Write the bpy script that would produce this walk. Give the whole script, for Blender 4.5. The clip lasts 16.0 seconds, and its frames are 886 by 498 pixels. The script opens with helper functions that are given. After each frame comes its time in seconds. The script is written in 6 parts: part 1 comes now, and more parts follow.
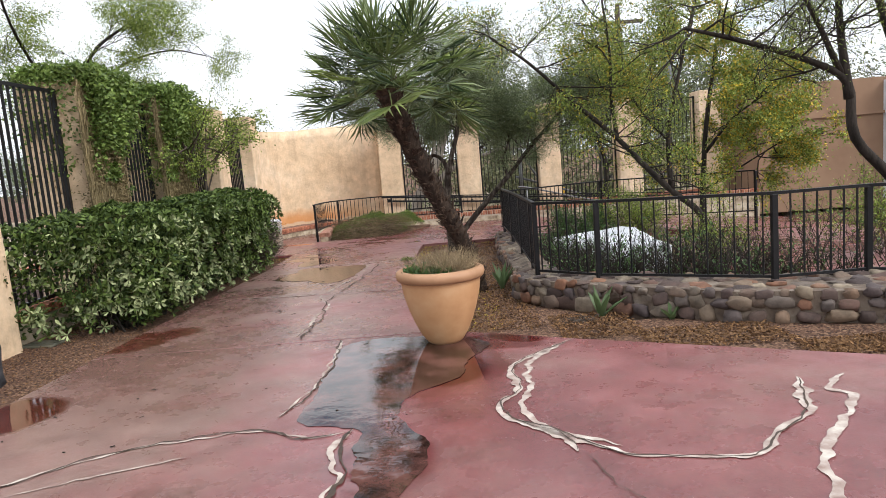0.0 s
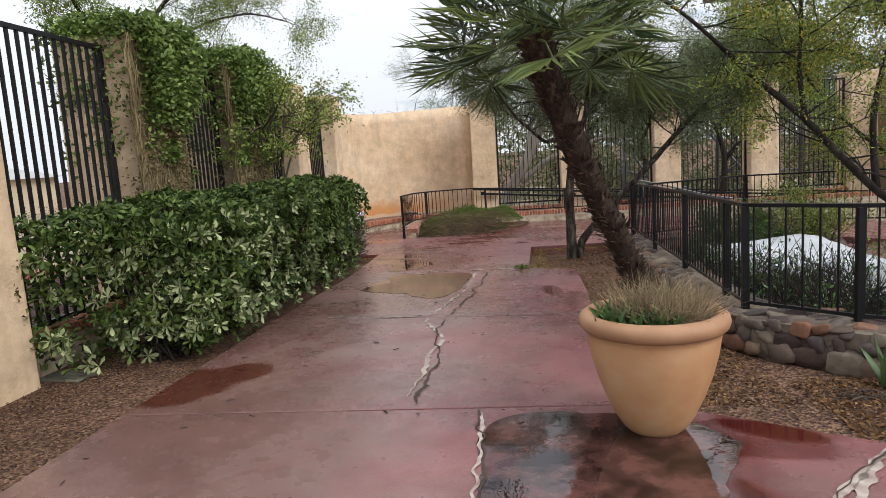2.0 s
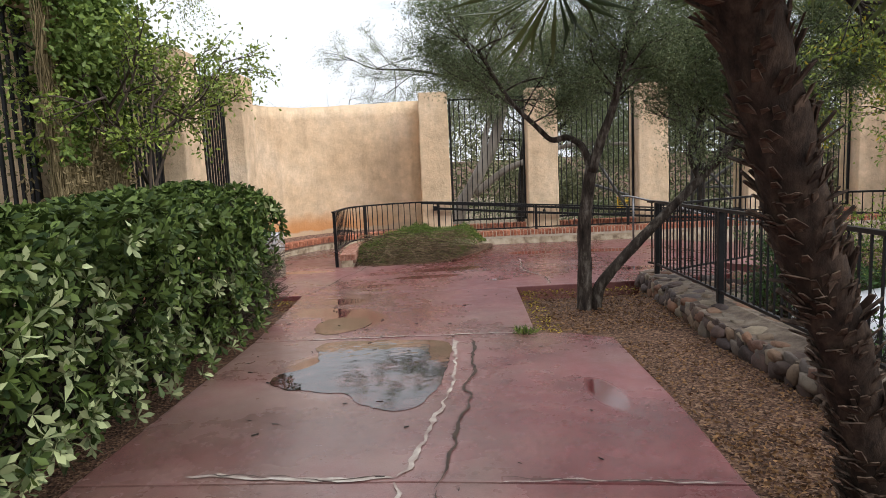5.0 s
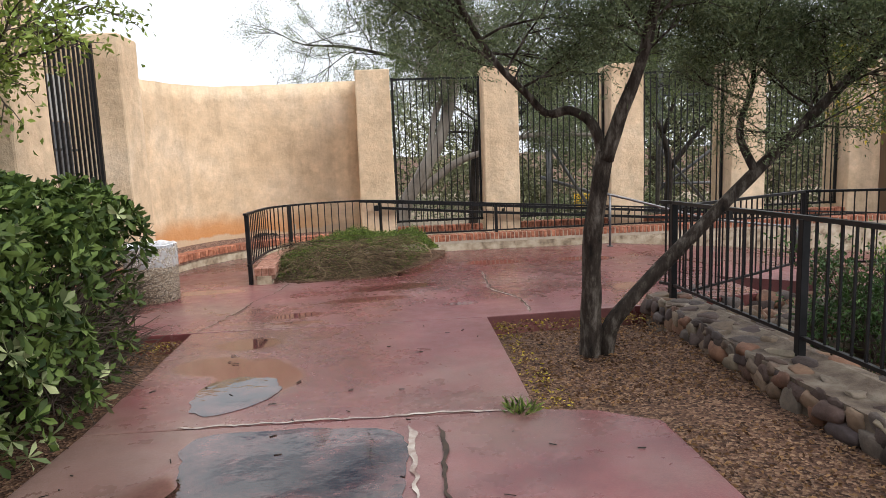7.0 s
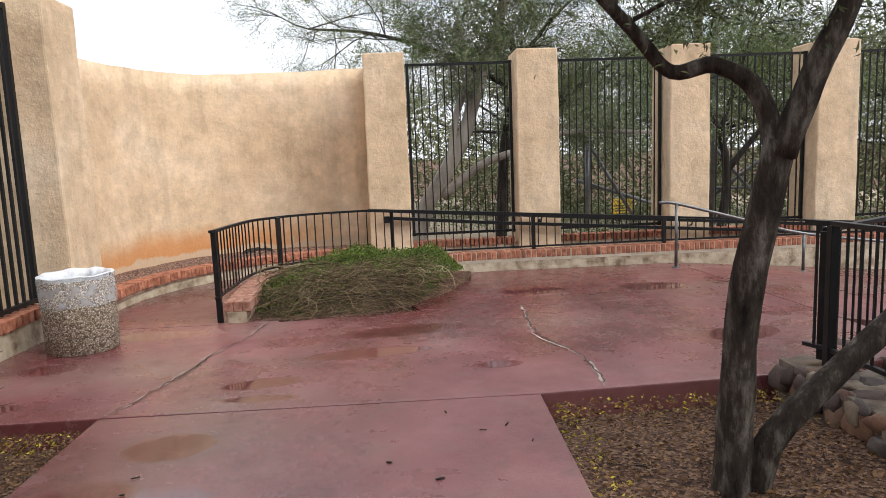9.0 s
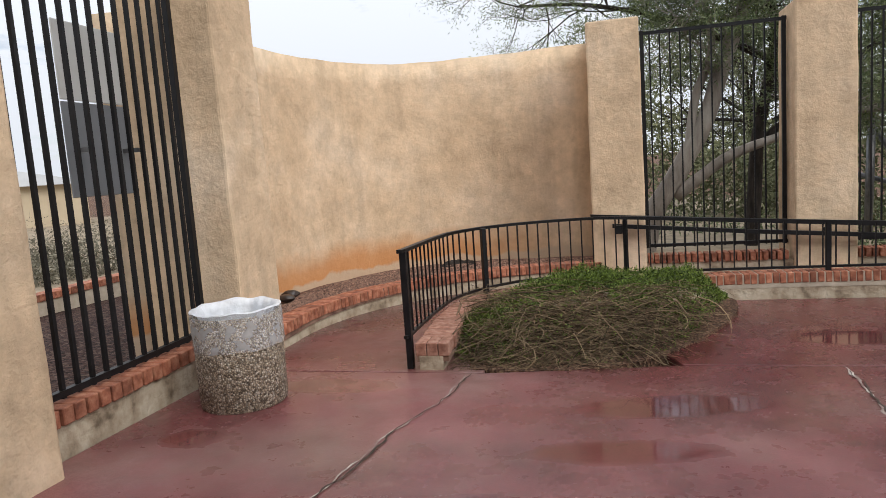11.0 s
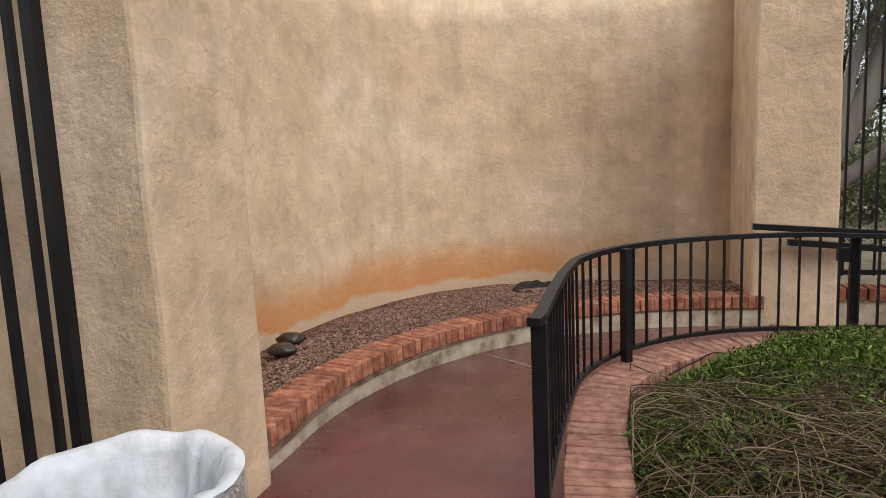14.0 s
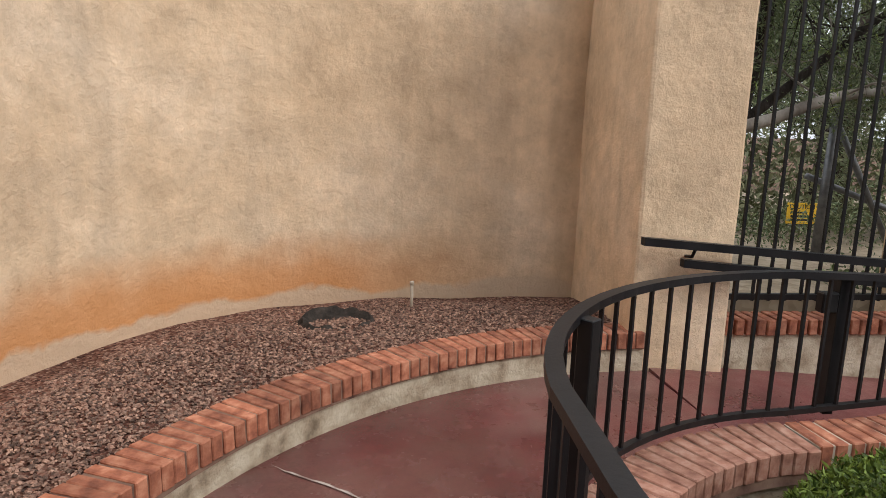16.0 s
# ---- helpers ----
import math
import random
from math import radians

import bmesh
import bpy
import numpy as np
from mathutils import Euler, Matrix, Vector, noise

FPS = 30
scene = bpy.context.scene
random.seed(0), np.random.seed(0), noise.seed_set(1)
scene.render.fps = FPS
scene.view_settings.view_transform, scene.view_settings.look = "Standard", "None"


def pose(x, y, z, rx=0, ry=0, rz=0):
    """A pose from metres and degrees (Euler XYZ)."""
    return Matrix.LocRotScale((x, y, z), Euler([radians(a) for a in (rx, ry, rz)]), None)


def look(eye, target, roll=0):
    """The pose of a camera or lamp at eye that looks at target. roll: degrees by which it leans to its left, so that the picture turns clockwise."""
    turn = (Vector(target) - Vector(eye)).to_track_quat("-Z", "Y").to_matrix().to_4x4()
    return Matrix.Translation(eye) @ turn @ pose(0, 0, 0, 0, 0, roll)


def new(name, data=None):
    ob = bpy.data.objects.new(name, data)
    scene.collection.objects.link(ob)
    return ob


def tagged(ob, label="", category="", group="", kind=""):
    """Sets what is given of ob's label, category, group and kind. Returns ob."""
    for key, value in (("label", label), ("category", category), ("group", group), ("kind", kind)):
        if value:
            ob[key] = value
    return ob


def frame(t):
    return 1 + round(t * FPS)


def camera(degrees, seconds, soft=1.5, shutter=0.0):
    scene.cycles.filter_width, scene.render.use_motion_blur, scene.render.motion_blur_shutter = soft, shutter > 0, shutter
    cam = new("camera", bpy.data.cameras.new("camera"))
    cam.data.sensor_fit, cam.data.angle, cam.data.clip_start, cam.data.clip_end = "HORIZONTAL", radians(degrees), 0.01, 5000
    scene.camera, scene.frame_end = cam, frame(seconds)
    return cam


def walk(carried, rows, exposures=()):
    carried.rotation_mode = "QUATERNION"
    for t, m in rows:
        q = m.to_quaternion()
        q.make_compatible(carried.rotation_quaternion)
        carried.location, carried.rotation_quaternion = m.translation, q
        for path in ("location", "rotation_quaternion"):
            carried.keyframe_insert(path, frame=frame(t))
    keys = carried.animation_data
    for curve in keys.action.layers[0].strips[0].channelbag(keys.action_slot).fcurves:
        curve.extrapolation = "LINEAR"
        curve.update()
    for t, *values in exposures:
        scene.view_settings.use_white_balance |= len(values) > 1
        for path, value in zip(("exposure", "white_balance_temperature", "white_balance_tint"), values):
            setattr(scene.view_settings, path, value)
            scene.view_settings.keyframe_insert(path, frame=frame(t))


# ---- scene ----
cam = camera(66.7, 16.0, 0.8)
METRES, EYE, TILT, LEAN, TURN = 17.0, 1.5, 0.0, 0.0, 0.5
ROWS = [
    (0.0, 0.0, 0.0, 0.0, -0.63, -7.67, 4.7),
    (0.5, -0.0101, 0.0305, -0.001, 1.28, -7.89, 4.08),
    (1.0, -0.0213, 0.0626, -0.0011, 4.78, -7.89, 3.97),
    (1.5, -0.0344, 0.0923, -0.0012, 5.22, -8.09, 3.95),
    (2.0, -0.0433, 0.1246, -0.0028, 5.39, -7.94, 3.79),
    (2.5, -0.0528, 0.1564, -0.0042, 5.09, -7.67, 3.75),
    (3.0, -0.0573, 0.189, -0.0051, 3.71, -7.43, 3.48),
    (3.5, -0.063, 0.2214, -0.0059, 3.66, -7.17, 3.28),
    (4.0, -0.0688, 0.254, -0.0051, 2.45, -7.34, 3.18),
    (4.5, -0.0735, 0.2883, -0.0059, 2.41, -7.3, 2.85),
    (5.0, -0.0788, 0.3216, -0.0063, -0.58, -7.51, 2.48),
    (7.5, -0.0799, 0.4835, -0.0123, -5.96, -8.23, 1.94),
    (8.0, -0.0762, 0.5143, -0.0124, -6.32, -8.37, 1.74),
    (8.5, -0.0754, 0.5444, -0.0126, -6.23, -8.25, 1.89),
    (9.0, -0.0725, 0.5743, -0.0141, -3.94, -7.78, 2.23),
    (9.5, -0.0729, 0.6035, -0.0158, 1.86, -7.7, 2.79),
    (10.0, -0.0769, 0.6318, -0.0152, 7.41, -7.7, 3.67),
    (12.5, -0.1276, 0.7548, -0.0165, 15.25, -6.26, 3.39),
    (13.0, -0.1396, 0.7817, -0.018, 15.87, -6.3, 3.17),
    (13.5, -0.1542, 0.8095, -0.0189, 15.25, -7.41, 2.86),
    (14.0, -0.1646, 0.8394, -0.0201, 14.04, -7.77, 2.46),
    (14.5, -0.1756, 0.8698, -0.0222, 13.14, -8.26, 2.35),
    (15.0, -0.1861, 0.9014, -0.0226, 9.71, -9.21, 1.69),
    (15.5, -0.1943, 0.9334, -0.0223, 6.62, -9.68, 0.92),
    (16.0, -0.2007, 0.9638, -0.0215, -7.4, -10.48, -1.98),
]
walk(cam, [(t, pose(0, 0, EYE, TILT, LEAN, TURN) @ pose(METRES * x, METRES * y, METRES * z, 90 + pitch, roll, yaw)) for t, x, y, z, yaw, pitch, roll in ROWS],
     [(0.0, 0.5), (1.0, 0.17), (2.5, 0.12), (5.0, 0.26), (7.5, 0.4), (9.0, 0.34), (10.0, 0.24), (12.5, -0.26), (13.5, -0.2), (14.5, -0.02), (15.5, 0.0), (16.0, 0.1)])

# ---------------------------------------------------------------- light
SUN_AZ, SUN_EL = 124.0, 40.0      # degrees from +y through +x; height
SUN_DIR = Vector((math.sin(radians(SUN_AZ)) * math.cos(radians(SUN_EL)), math.cos(radians(SUN_AZ)) * math.cos(radians(SUN_EL)), math.sin(radians(SUN_EL))))
world = bpy.data.worlds.new("sky")
scene.world = world
world.use_nodes = True
wn, wl = world.node_tree.nodes, world.node_tree.links
wn.clear()
w_out = wn.new("ShaderNodeOutputWorld")
w_bg = wn.new("ShaderNodeBackground")
w_sky = wn.new("ShaderNodeTexSky")
w_sky.sky_type = "NISHITA"
w_sky.sun_disc = False
w_sky.sun_elevation = radians(SUN_EL)
w_sky.sun_rotation = radians(SUN_AZ)
w_co = wn.new("ShaderNodeTexCoord")
w_map = wn.new("ShaderNodeMapping")
w_map.inputs["Scale"].default_value = (1.3, 1.3, 4.5)
w_noise = wn.new("ShaderNodeTexNoise")
w_noise.inputs["Scale"].default_value = 2.2
w_noise.inputs["Detail"].default_value = 8
w_noise.inputs["Roughness"].default_value = 0.62
w_ramp = wn.new("ShaderNodeValToRGB")
w_ramp.color_ramp.elements[0].position, w_ramp.color_ramp.elements[1].position = 0.30, 0.44
w_mix = wn.new("ShaderNodeMix")
w_mix.data_type = "RGBA"
w_sep = wn.new("ShaderNodeSeparateXYZ")
w_lift = wn.new("ShaderNodeMapRange")
w_lift.inputs["From Min"].default_value, w_lift.inputs["From Max"].default_value = 0.0, 1.0
w_lift.inputs["To Min"].default_value, w_lift.inputs["To Max"].default_value = 0.78, 1.5
w_cloud = wn.new("ShaderNodeVectorMath")
w_cloud.operation = "SCALE"
w_cloud.inputs[0].default_value = (9.9, 10.4, 11.2)
wl.new(w_co.outputs["Generated"], w_sep.inputs["Vector"])
wl.new(w_sep.outputs["Z"], w_lift.inputs["Value"])
wl.new(w_lift.outputs["Result"], w_cloud.inputs["Scale"])
wl.new(w_cloud.outputs["Vector"], w_mix.inputs["B"])
wl.new(w_co.outputs["Generated"], w_map.inputs["Vector"])
wl.new(w_map.outputs["Vector"], w_noise.inputs["Vector"])
wl.new(w_noise.outputs["Fac"], w_ramp.inputs["Fac"])
wl.new(w_ramp.outputs["Color"], w_mix.inputs["Factor"])
wl.new(w_sky.outputs["Color"], w_mix.inputs["A"])
wl.new(w_mix.outputs["Result"], w_bg.inputs["Color"])
w_bg.inputs["Strength"].default_value = 0.1
wl.new(w_bg.outputs["Background"], w_out.inputs["Surface"])
sun = new("sun", bpy.data.lights.new("sun", "SUN"))
sun.data.energy, sun.data.angle, sun.data.color = 1.9, radians(34), (1.0, 0.965, 0.915)
sun.matrix_world = look((0, 0, 30), Vector((0, 0, 30)) - SUN_DIR)


# ---------------------------------------------------------------- ground height
def g(y):
    """Height of the gently falling pavement."""
    return 0.09 - 0.022 * min(max(y, -30.0), 40.0)


# ---------------------------------------------------------------- materials
def material(name, rough=0.8, metal=0.0, spec=0.5):
    m = bpy.data.materials.new(name)
    m.use_nodes = True
    b = m.node_tree.nodes["Principled BSDF"]
    b.inputs["Roughness"].default_value = rough
    b.inputs["Metallic"].default_value = metal
    b.inputs["Specular IOR Level"].default_value = spec
    return m, m.node_tree.nodes, m.node_tree.links, b


def n_noise(n, l, vec, scale, detail=4.0, rough=0.55):
    t = n.new("ShaderNodeTexNoise")
    t.inputs["Scale"].default_value, t.inputs["Detail"].default_value, t.inputs["Roughness"].default_value = scale, detail, rough
    l.new(vec, t.inputs["Vector"])
    return t.outputs["Fac"]


def n_ramp(n, l, fac, stops):
    r = n.new("ShaderNodeValToRGB")
    els = r.color_ramp.elements
    while len(els) < len(stops):
        els.new(0.5)
    for e, (p, c) in zip(els, stops):
        e.position = p
        e.color = (*c, 1) if len(c) == 3 else c
    l.new(fac, r.inputs["Fac"])
    return r.outputs["Color"]


def n_mix(n, l, fac, a, b, mode="MIX"):
    x = n.new("ShaderNodeMix")
    x.data_type, x.blend_type = "RGBA", mode
    for sock, v in (("Factor", fac), ("A", a), ("B", b)):
        if isinstance(v, (int, float)):
            x.inputs[sock].default_value = v
        elif isinstance(v, tuple):
            x.inputs[sock].default_value = (*v, 1)
        else:
            l.new(v, x.inputs[sock])
    return x.outputs["Result"]


def n_bump(n, l, b, height, strength, dist):
    x = n.new("ShaderNodeBump")
    x.inputs["Strength"].default_value, x.inputs["Distance"].default_value = strength, dist
    l.new(height, x.inputs["Height"])
    l.new(x.outputs["Normal"], b.inputs["Normal"])
    return x


def n_pos(n):
    return n.new("ShaderNodeNewGeometry").outputs["Position"]


def gray(v):
    return (v, v, v)


def plain(name, colors, scale, rough=0.8, metal=0.0, bump=0.3, dist=0.004, fine=None, vary=0.0, spec=0.5, island=False):
    """A mottled surface: colour by noise, finer noise as relief, and a shift per object or loose piece."""
    m, n, l, b = material(name, rough, metal, spec)
    pos = n_pos(n)
    k = len(colors)
    col = n_ramp(n, l, n_noise(n, l, pos, scale), [(0.3 + 0.4 * i / max(k - 1, 1), c) for i, c in enumerate(colors)])
    if vary:
        src_ = n.new("ShaderNodeNewGeometry").outputs["Random Per Island"] if island else n.new("ShaderNodeObjectInfo").outputs["Random"]
        col = n_mix(n, l, 1.0, col, n_ramp(n, l, src_, [(0, gray(1 - vary)), (1, gray(1 + vary * 0.6))]), "MULTIPLY")
    l.new(col, b.inputs["Base Color"])
    if bump:
        n_bump(n, l, b, n_noise(n, l, pos, fine or scale * 8, 5, 0.65), bump, dist)
    return m


def stucco_material(name, stain):
    m, n, l, b = material(name, 0.9, 0, 0.25)
    pos = n_pos(n)
    big = n_ramp(n, l, n_noise(n, l, pos, 0.9, 5, 0.6), [(0.3, (0.58, 0.415, 0.265)), (0.52, (0.68, 0.505, 0.338)), (0.72, (0.75, 0.59, 0.43))])
    fine = n_ramp(n, l, n_noise(n, l, pos, 4.5, 9, 0.68), [(0.33, gray(0.78)), (0.62, gray(1.07))])
    col = n_mix(n, l, 0.9, big, fine, "MULTIPLY")
    # trowelled blotches, pale where worn and dark where damp
    blot = n_ramp(n, l, n_noise(n, l, pos, 2.4, 8, 0.7), [(0.32, gray(0.84)), (0.46, gray(0.99)), (0.56, gray(1.0)), (0.68, gray(1.12))])
    col = n_mix(n, l, 1.0, col, blot, "MULTIPLY")
    pit = n_ramp(n, l, n_noise(n, l, pos, 13, 8, 0.75), [(0.34, gray(0.72)), (0.44, gray(1.0))])
    col = n_mix(n, l, 0.3, col, pit, "MULTIPLY")
    # rain streaks: noise stretched along the height
    mp = n.new("ShaderNodeMapping")
    mp.inputs["Scale"].default_value = (3.6, 3.6, 0.42)
    l.new(pos, mp.inputs["Vector"])
    streak = n_ramp(n, l, n_noise(n, l, mp.outputs["Vector"], 1.0, 4, 0.6), [(0.36, gray(0.74)), (0.52, gray(1.0))])
    col = n_mix(n, l, 0.5, col, streak, "MULTIPLY")
    if stain:
        sep = n.new("ShaderNodeSeparateXYZ")
        l.new(pos, sep.inputs["Vector"])
        wob = n_noise(n, l, pos, 1.6, 4, 0.6)
        ma = n.new("ShaderNodeMath")
        ma.operation = "MULTIPLY_ADD"
        ma.inputs[1].default_value = -0.34
        l.new(wob, ma.inputs[0])
        up_ = n.new("ShaderNodeMath")
        up_.operation = "ADD"
        up_.inputs[1].default_value = 0.26
        l.new(sep.outputs["Z"], up_.inputs[0])
        l.new(up_.outputs[0], ma.inputs[2])
        rust = n_ramp(n, l, ma.outputs[0], [(0.0, gray(0.9)), (0.16, gray(0.75)), (0.42, gray(0))])
        reach = n.new("ShaderNodeMapRange")
        reach.inputs["From Min"].default_value, reach.inputs["From Max"].default_value = -2.3, -3.7
        l.new(sep.outputs["X"], reach.inputs["Value"])
        rust = n_mix(n, l, 1.0, rust, reach.outputs["Result"], "MULTIPLY")
        col = n_mix(n, l, rust, col, (0.56, 0.235, 0.075))
        pale = n_ramp(n, l, ma.outputs[0], [(0.0, gray(0.85)), (0.035, gray(0))])
        col = n_mix(n, l, pale, col, (0.55, 0.42, 0.3))
    l.new(col, b.inputs["Base Color"])
    n_bump(n, l, b, n_noise(n, l, pos, 15, 9, 0.66), 0.8, 0.02)
    return m


# wet patches of the pavement: centre, half-axes, turn
WET = [
    (-2.35, 12.25, 0.50, 0.75, 20), (-2.75, 12.6, 0.4, 0.4, 0), (0.1, 17.25, 0.62, 0.38, -8), (1.45, 17.15, 0.6, 0.36, -5), (-1.65, 14.9, 0.7, 0.22, 8),
    (-2.35, 14.25, 0.36, 0.16, 12), (-0.7, 14.4, 0.26, 0.13, 0), (-2.3, 13.93, 0.36, 0.10, 0), (-0.4, 9.6, 0.16, 0.48, 6), (1.35, 14.9, 0.5, 0.3, 20),
    (-4.05, 14.0, 0.35, 0.16, 0), (-4.1, 14.9, 0.3, 0.22, 10), (-0.25, 4.9, 0.95, 1.25, 0), (-0.4, 3.2, 0.42, 0.65, 5), (-2.1, 10.4, 0.85, 1.05, 0),
    (-3.05, 4.45, 0.46, 0.62, 10), (-1.3, 15.6, 0.8, 0.3, 10), (-2.6, 13.2, 0.4, 0.3, 0), (0.5, 5.55, 0.5, 0.25, -30), (-3.6, 15.9, 0.6, 0.25, 0),
]
# dark red stains where the pigment is deepest
STAINS = [(-3.2, 6.5, 0.62, 0.62, -15), (-2.85, 6.8, 0.34, 0.34, 0), (-3.05, 4.45, 0.42, 0.56, 10), (0.35, 5.4, 0.55, 0.35, -25), (-0.1, 4.75, 0.45, 0.6, 10)]


def n_patches(n, l, pos, patches, edge, wobble):
    """A soft mask of ragged oval patches, 1 inside."""
    low = None
    for x, y, rx, ry, turn in patches:
        mp = n.new("ShaderNodeMapping")
        mp.vector_type = "TEXTURE"
        mp.inputs["Location"].default_value = (x, y, 0)
        mp.inputs["Rotation"].default_value = (0, 0, radians(turn))
        mp.inputs["Scale"].default_value = (rx, ry, 1000)
        l.new(pos, mp.inputs["Vector"])
        ln = n.new("ShaderNodeVectorMath")
        ln.operation = "LENGTH"
        l.new(mp.outputs["Vector"], ln.inputs[0])
        if low is None:
            low = ln.outputs["Value"]
        else:
            mn = n.new("ShaderNodeMath")
            mn.operation = "MINIMUM"
            l.new(low, mn.inputs[0])
            l.new(ln.outputs["Value"], mn.inputs[1])
            low = mn.outputs[0]
    add = n.new("ShaderNodeMath")
    add.operation = "MULTIPLY_ADD"
    add.inputs[1].default_value = wobble
    l.new(n_noise(n, l, pos, 2.3, 5, 0.6), add.inputs[0])
    l.new(low, add.inputs[2])
    return n_ramp(n, l, add.outputs[0], [(0.0, gray(1)), (max(0.01, 0.75 + wobble * 0.5 - edge) / 1.0 if 0.75 + wobble * 0.5 < 1 else 0.99 - edge, gray(1)), (min(1.0, 0.75 + wobble * 0.5), gray(0))])


def n_range(n, l, value, a, b, hi=1.0):
    r = n.new("ShaderNodeMapRange")
    r.inputs["From Min"].default_value, r.inputs["From Max"].default_value, r.inputs["To Max"].default_value = a, b, hi
    l.new(value, r.inputs["Value"])
    return r.outputs["Result"]


def concrete_material():
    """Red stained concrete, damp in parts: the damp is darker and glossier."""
    m, n, l, b = material("red_stained_concrete", 0.6, 0, 0.5)
    pos = n_pos(n)
    sep = n.new("ShaderNodeSeparateXYZ")
    l.new(pos, sep.inputs["Vector"])
    base = n_ramp(n, l, n_noise(n, l, pos, 1.1, 7, 0.62), [(0.28, (0.150, 0.053, 0.054)), (0.5, (0.212, 0.075, 0.075)), (0.74, (0.28, 0.115, 0.112))])
    # deeper pigment on the slabs round the planter and along the curved way
    deep = n_range(n, l, sep.outputs["Y"], 15.9, 16.6, 0.85)
    base = n_mix(n, l, deep, base, n_mix(n, l, 1.0, base, (0.66, 0.52, 0.50), "MULTIPLY"))
    # silt washed from the bed lies along the hedge side
    side = n_range(n, l, sep.outputs["X"], -0.5, -2.6, 0.24)
    ends = n_range(n, l, sep.outputs["Y"], 12.6, 10.8)
    both = n.new("ShaderNodeMath")
    both.operation = "MULTIPLY"
    l.new(side, both.inputs[0])
    l.new(ends, both.inputs[1])
    sum_ = n.new("ShaderNodeMath")
    sum_.operation = "ADD"
    l.new(n_noise(n, l, pos, 0.6, 8, 0.7), sum_.inputs[0])
    l.new(both.outputs[0], sum_.inputs[1])
    worn = n_ramp(n, l, sum_.outputs[0], [(0.48, gray(0)), (0.72, gray(0.8))])
    col = n_mix(n, l, worn, base, (0.225, 0.150, 0.124))
    scuff = n_ramp(n, l, n_noise(n, l, pos, 2.6, 9, 0.72), [(0.36, gray(0.80)), (0.5, gray(1.0)), (0.66, gray(1.16))])
    col = n_mix(n, l, 0.8, col, scuff, "MULTIPLY")
    grit = n_ramp(n, l, n_noise(n, l, pos, 60, 4, 0.7), [(0.3, gray(0.80)), (0.7, gray(1.12))])
    col = n_mix(n, l, 0.8, col, grit, "MULTIPLY")
    spots = n_ramp(n, l, n_noise(n, l, pos, 4.2, 6, 0.65), [(0.60, gray(0)), (0.70, gray(0.55))])
    col = n_mix(n, l, spots, col, (0.13, 0.062, 0.05))
    bloom = n_ramp(n, l, n_noise(n, l, pos, 1.7, 8, 0.7), [(0.64, gray(0)), (0.74, gray(0.35))])
    col = n_mix(n, l, bloom, col, (0.42, 0.27, 0.24))
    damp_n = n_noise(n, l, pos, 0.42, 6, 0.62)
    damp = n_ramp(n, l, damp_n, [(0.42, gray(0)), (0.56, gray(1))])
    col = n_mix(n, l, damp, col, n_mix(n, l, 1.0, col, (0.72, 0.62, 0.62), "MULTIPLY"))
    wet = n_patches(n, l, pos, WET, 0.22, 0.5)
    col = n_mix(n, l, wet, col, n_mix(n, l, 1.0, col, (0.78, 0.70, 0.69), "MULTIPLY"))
    stain = n_patches(n, l, pos, STAINS, 0.12, 0.5)
    col = n_mix(n, l, stain, col, n_mix(n, l, 1.0, col, (0.50, 0.24, 0.20), "MULTIPLY"))
    l.new(col, b.inputs["Base Color"])
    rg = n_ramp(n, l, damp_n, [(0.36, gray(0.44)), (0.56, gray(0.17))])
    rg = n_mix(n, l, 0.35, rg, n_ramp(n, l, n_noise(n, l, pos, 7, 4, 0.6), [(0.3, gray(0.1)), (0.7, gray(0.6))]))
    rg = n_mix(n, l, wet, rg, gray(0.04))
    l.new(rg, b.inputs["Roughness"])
    bp = n_bump(n, l, b, n_noise(n, l, pos, 90, 5, 0.7), 0.2, 0.006)
    l.new(n_ramp(n, l, wet, [(0.0, gray(0.22)), (0.8, gray(0.01))]), bp.inputs["Strength"])
    return m


def water_material(name, dark, light, rough, ior):
    """Shallow standing water over red concrete. Its surface is level though the pavement falls a little."""
    m, n, l, b = material(name, rough, 0, 0.6)
    pos = n_pos(n)
    l.new(n_ramp(n, l, n_noise(n, l, pos, 3.2, 7, 0.68), [(0.42, dark), (0.62, light)]), b.inputs["Base Color"])
    nrm = n.new("ShaderNodeNormal")
    nrm.outputs[0].default_value = (0, 0, 1)
    ripple = n_bump(n, l, b, n_noise(n, l, pos, 7, 3, 0.5), 0.25, 0.006)
    l.new(nrm.outputs[0], ripple.inputs["Normal"])
    b.inputs["IOR"].default_value = ior
    return m


def leaf_material(name, dark, light, rough=0.5, gloss=0.5, thin=0.2):
    m, n, l, b = material(name, rough, 0, gloss)
    geo = n.new("ShaderNodeNewGeometry")
    col = n_ramp(n, l, geo.outputs["Random Per Island"], [(0, dark), (0.75, light), (1, tuple(min(1, c * 1.5) for c in light))])
    pos = geo.outputs["Position"]
    patch = n_ramp(n, l, n_noise(n, l, pos, 2.5, 3), [(0.3, gray(0.7)), (0.7, gray(1.15))])
    col = n_mix(n, l, 0.8, col, patch, "MULTIPLY")
    l.new(col, b.inputs["Base Color"])
    tr = n.new("ShaderNodeBsdfTranslucent")
    l.new(col, tr.inputs["Color"])
    mx = n.new("ShaderNodeMixShader")
    mx.inputs["Fac"].default_value = thin
    l.new(b.outputs["BSDF"], mx.inputs[1])
    l.new(tr.outputs["BSDF"], mx.inputs[2])
    l.new(mx.outputs["Shader"], n["Material Output"].inputs["Surface"])
    return m


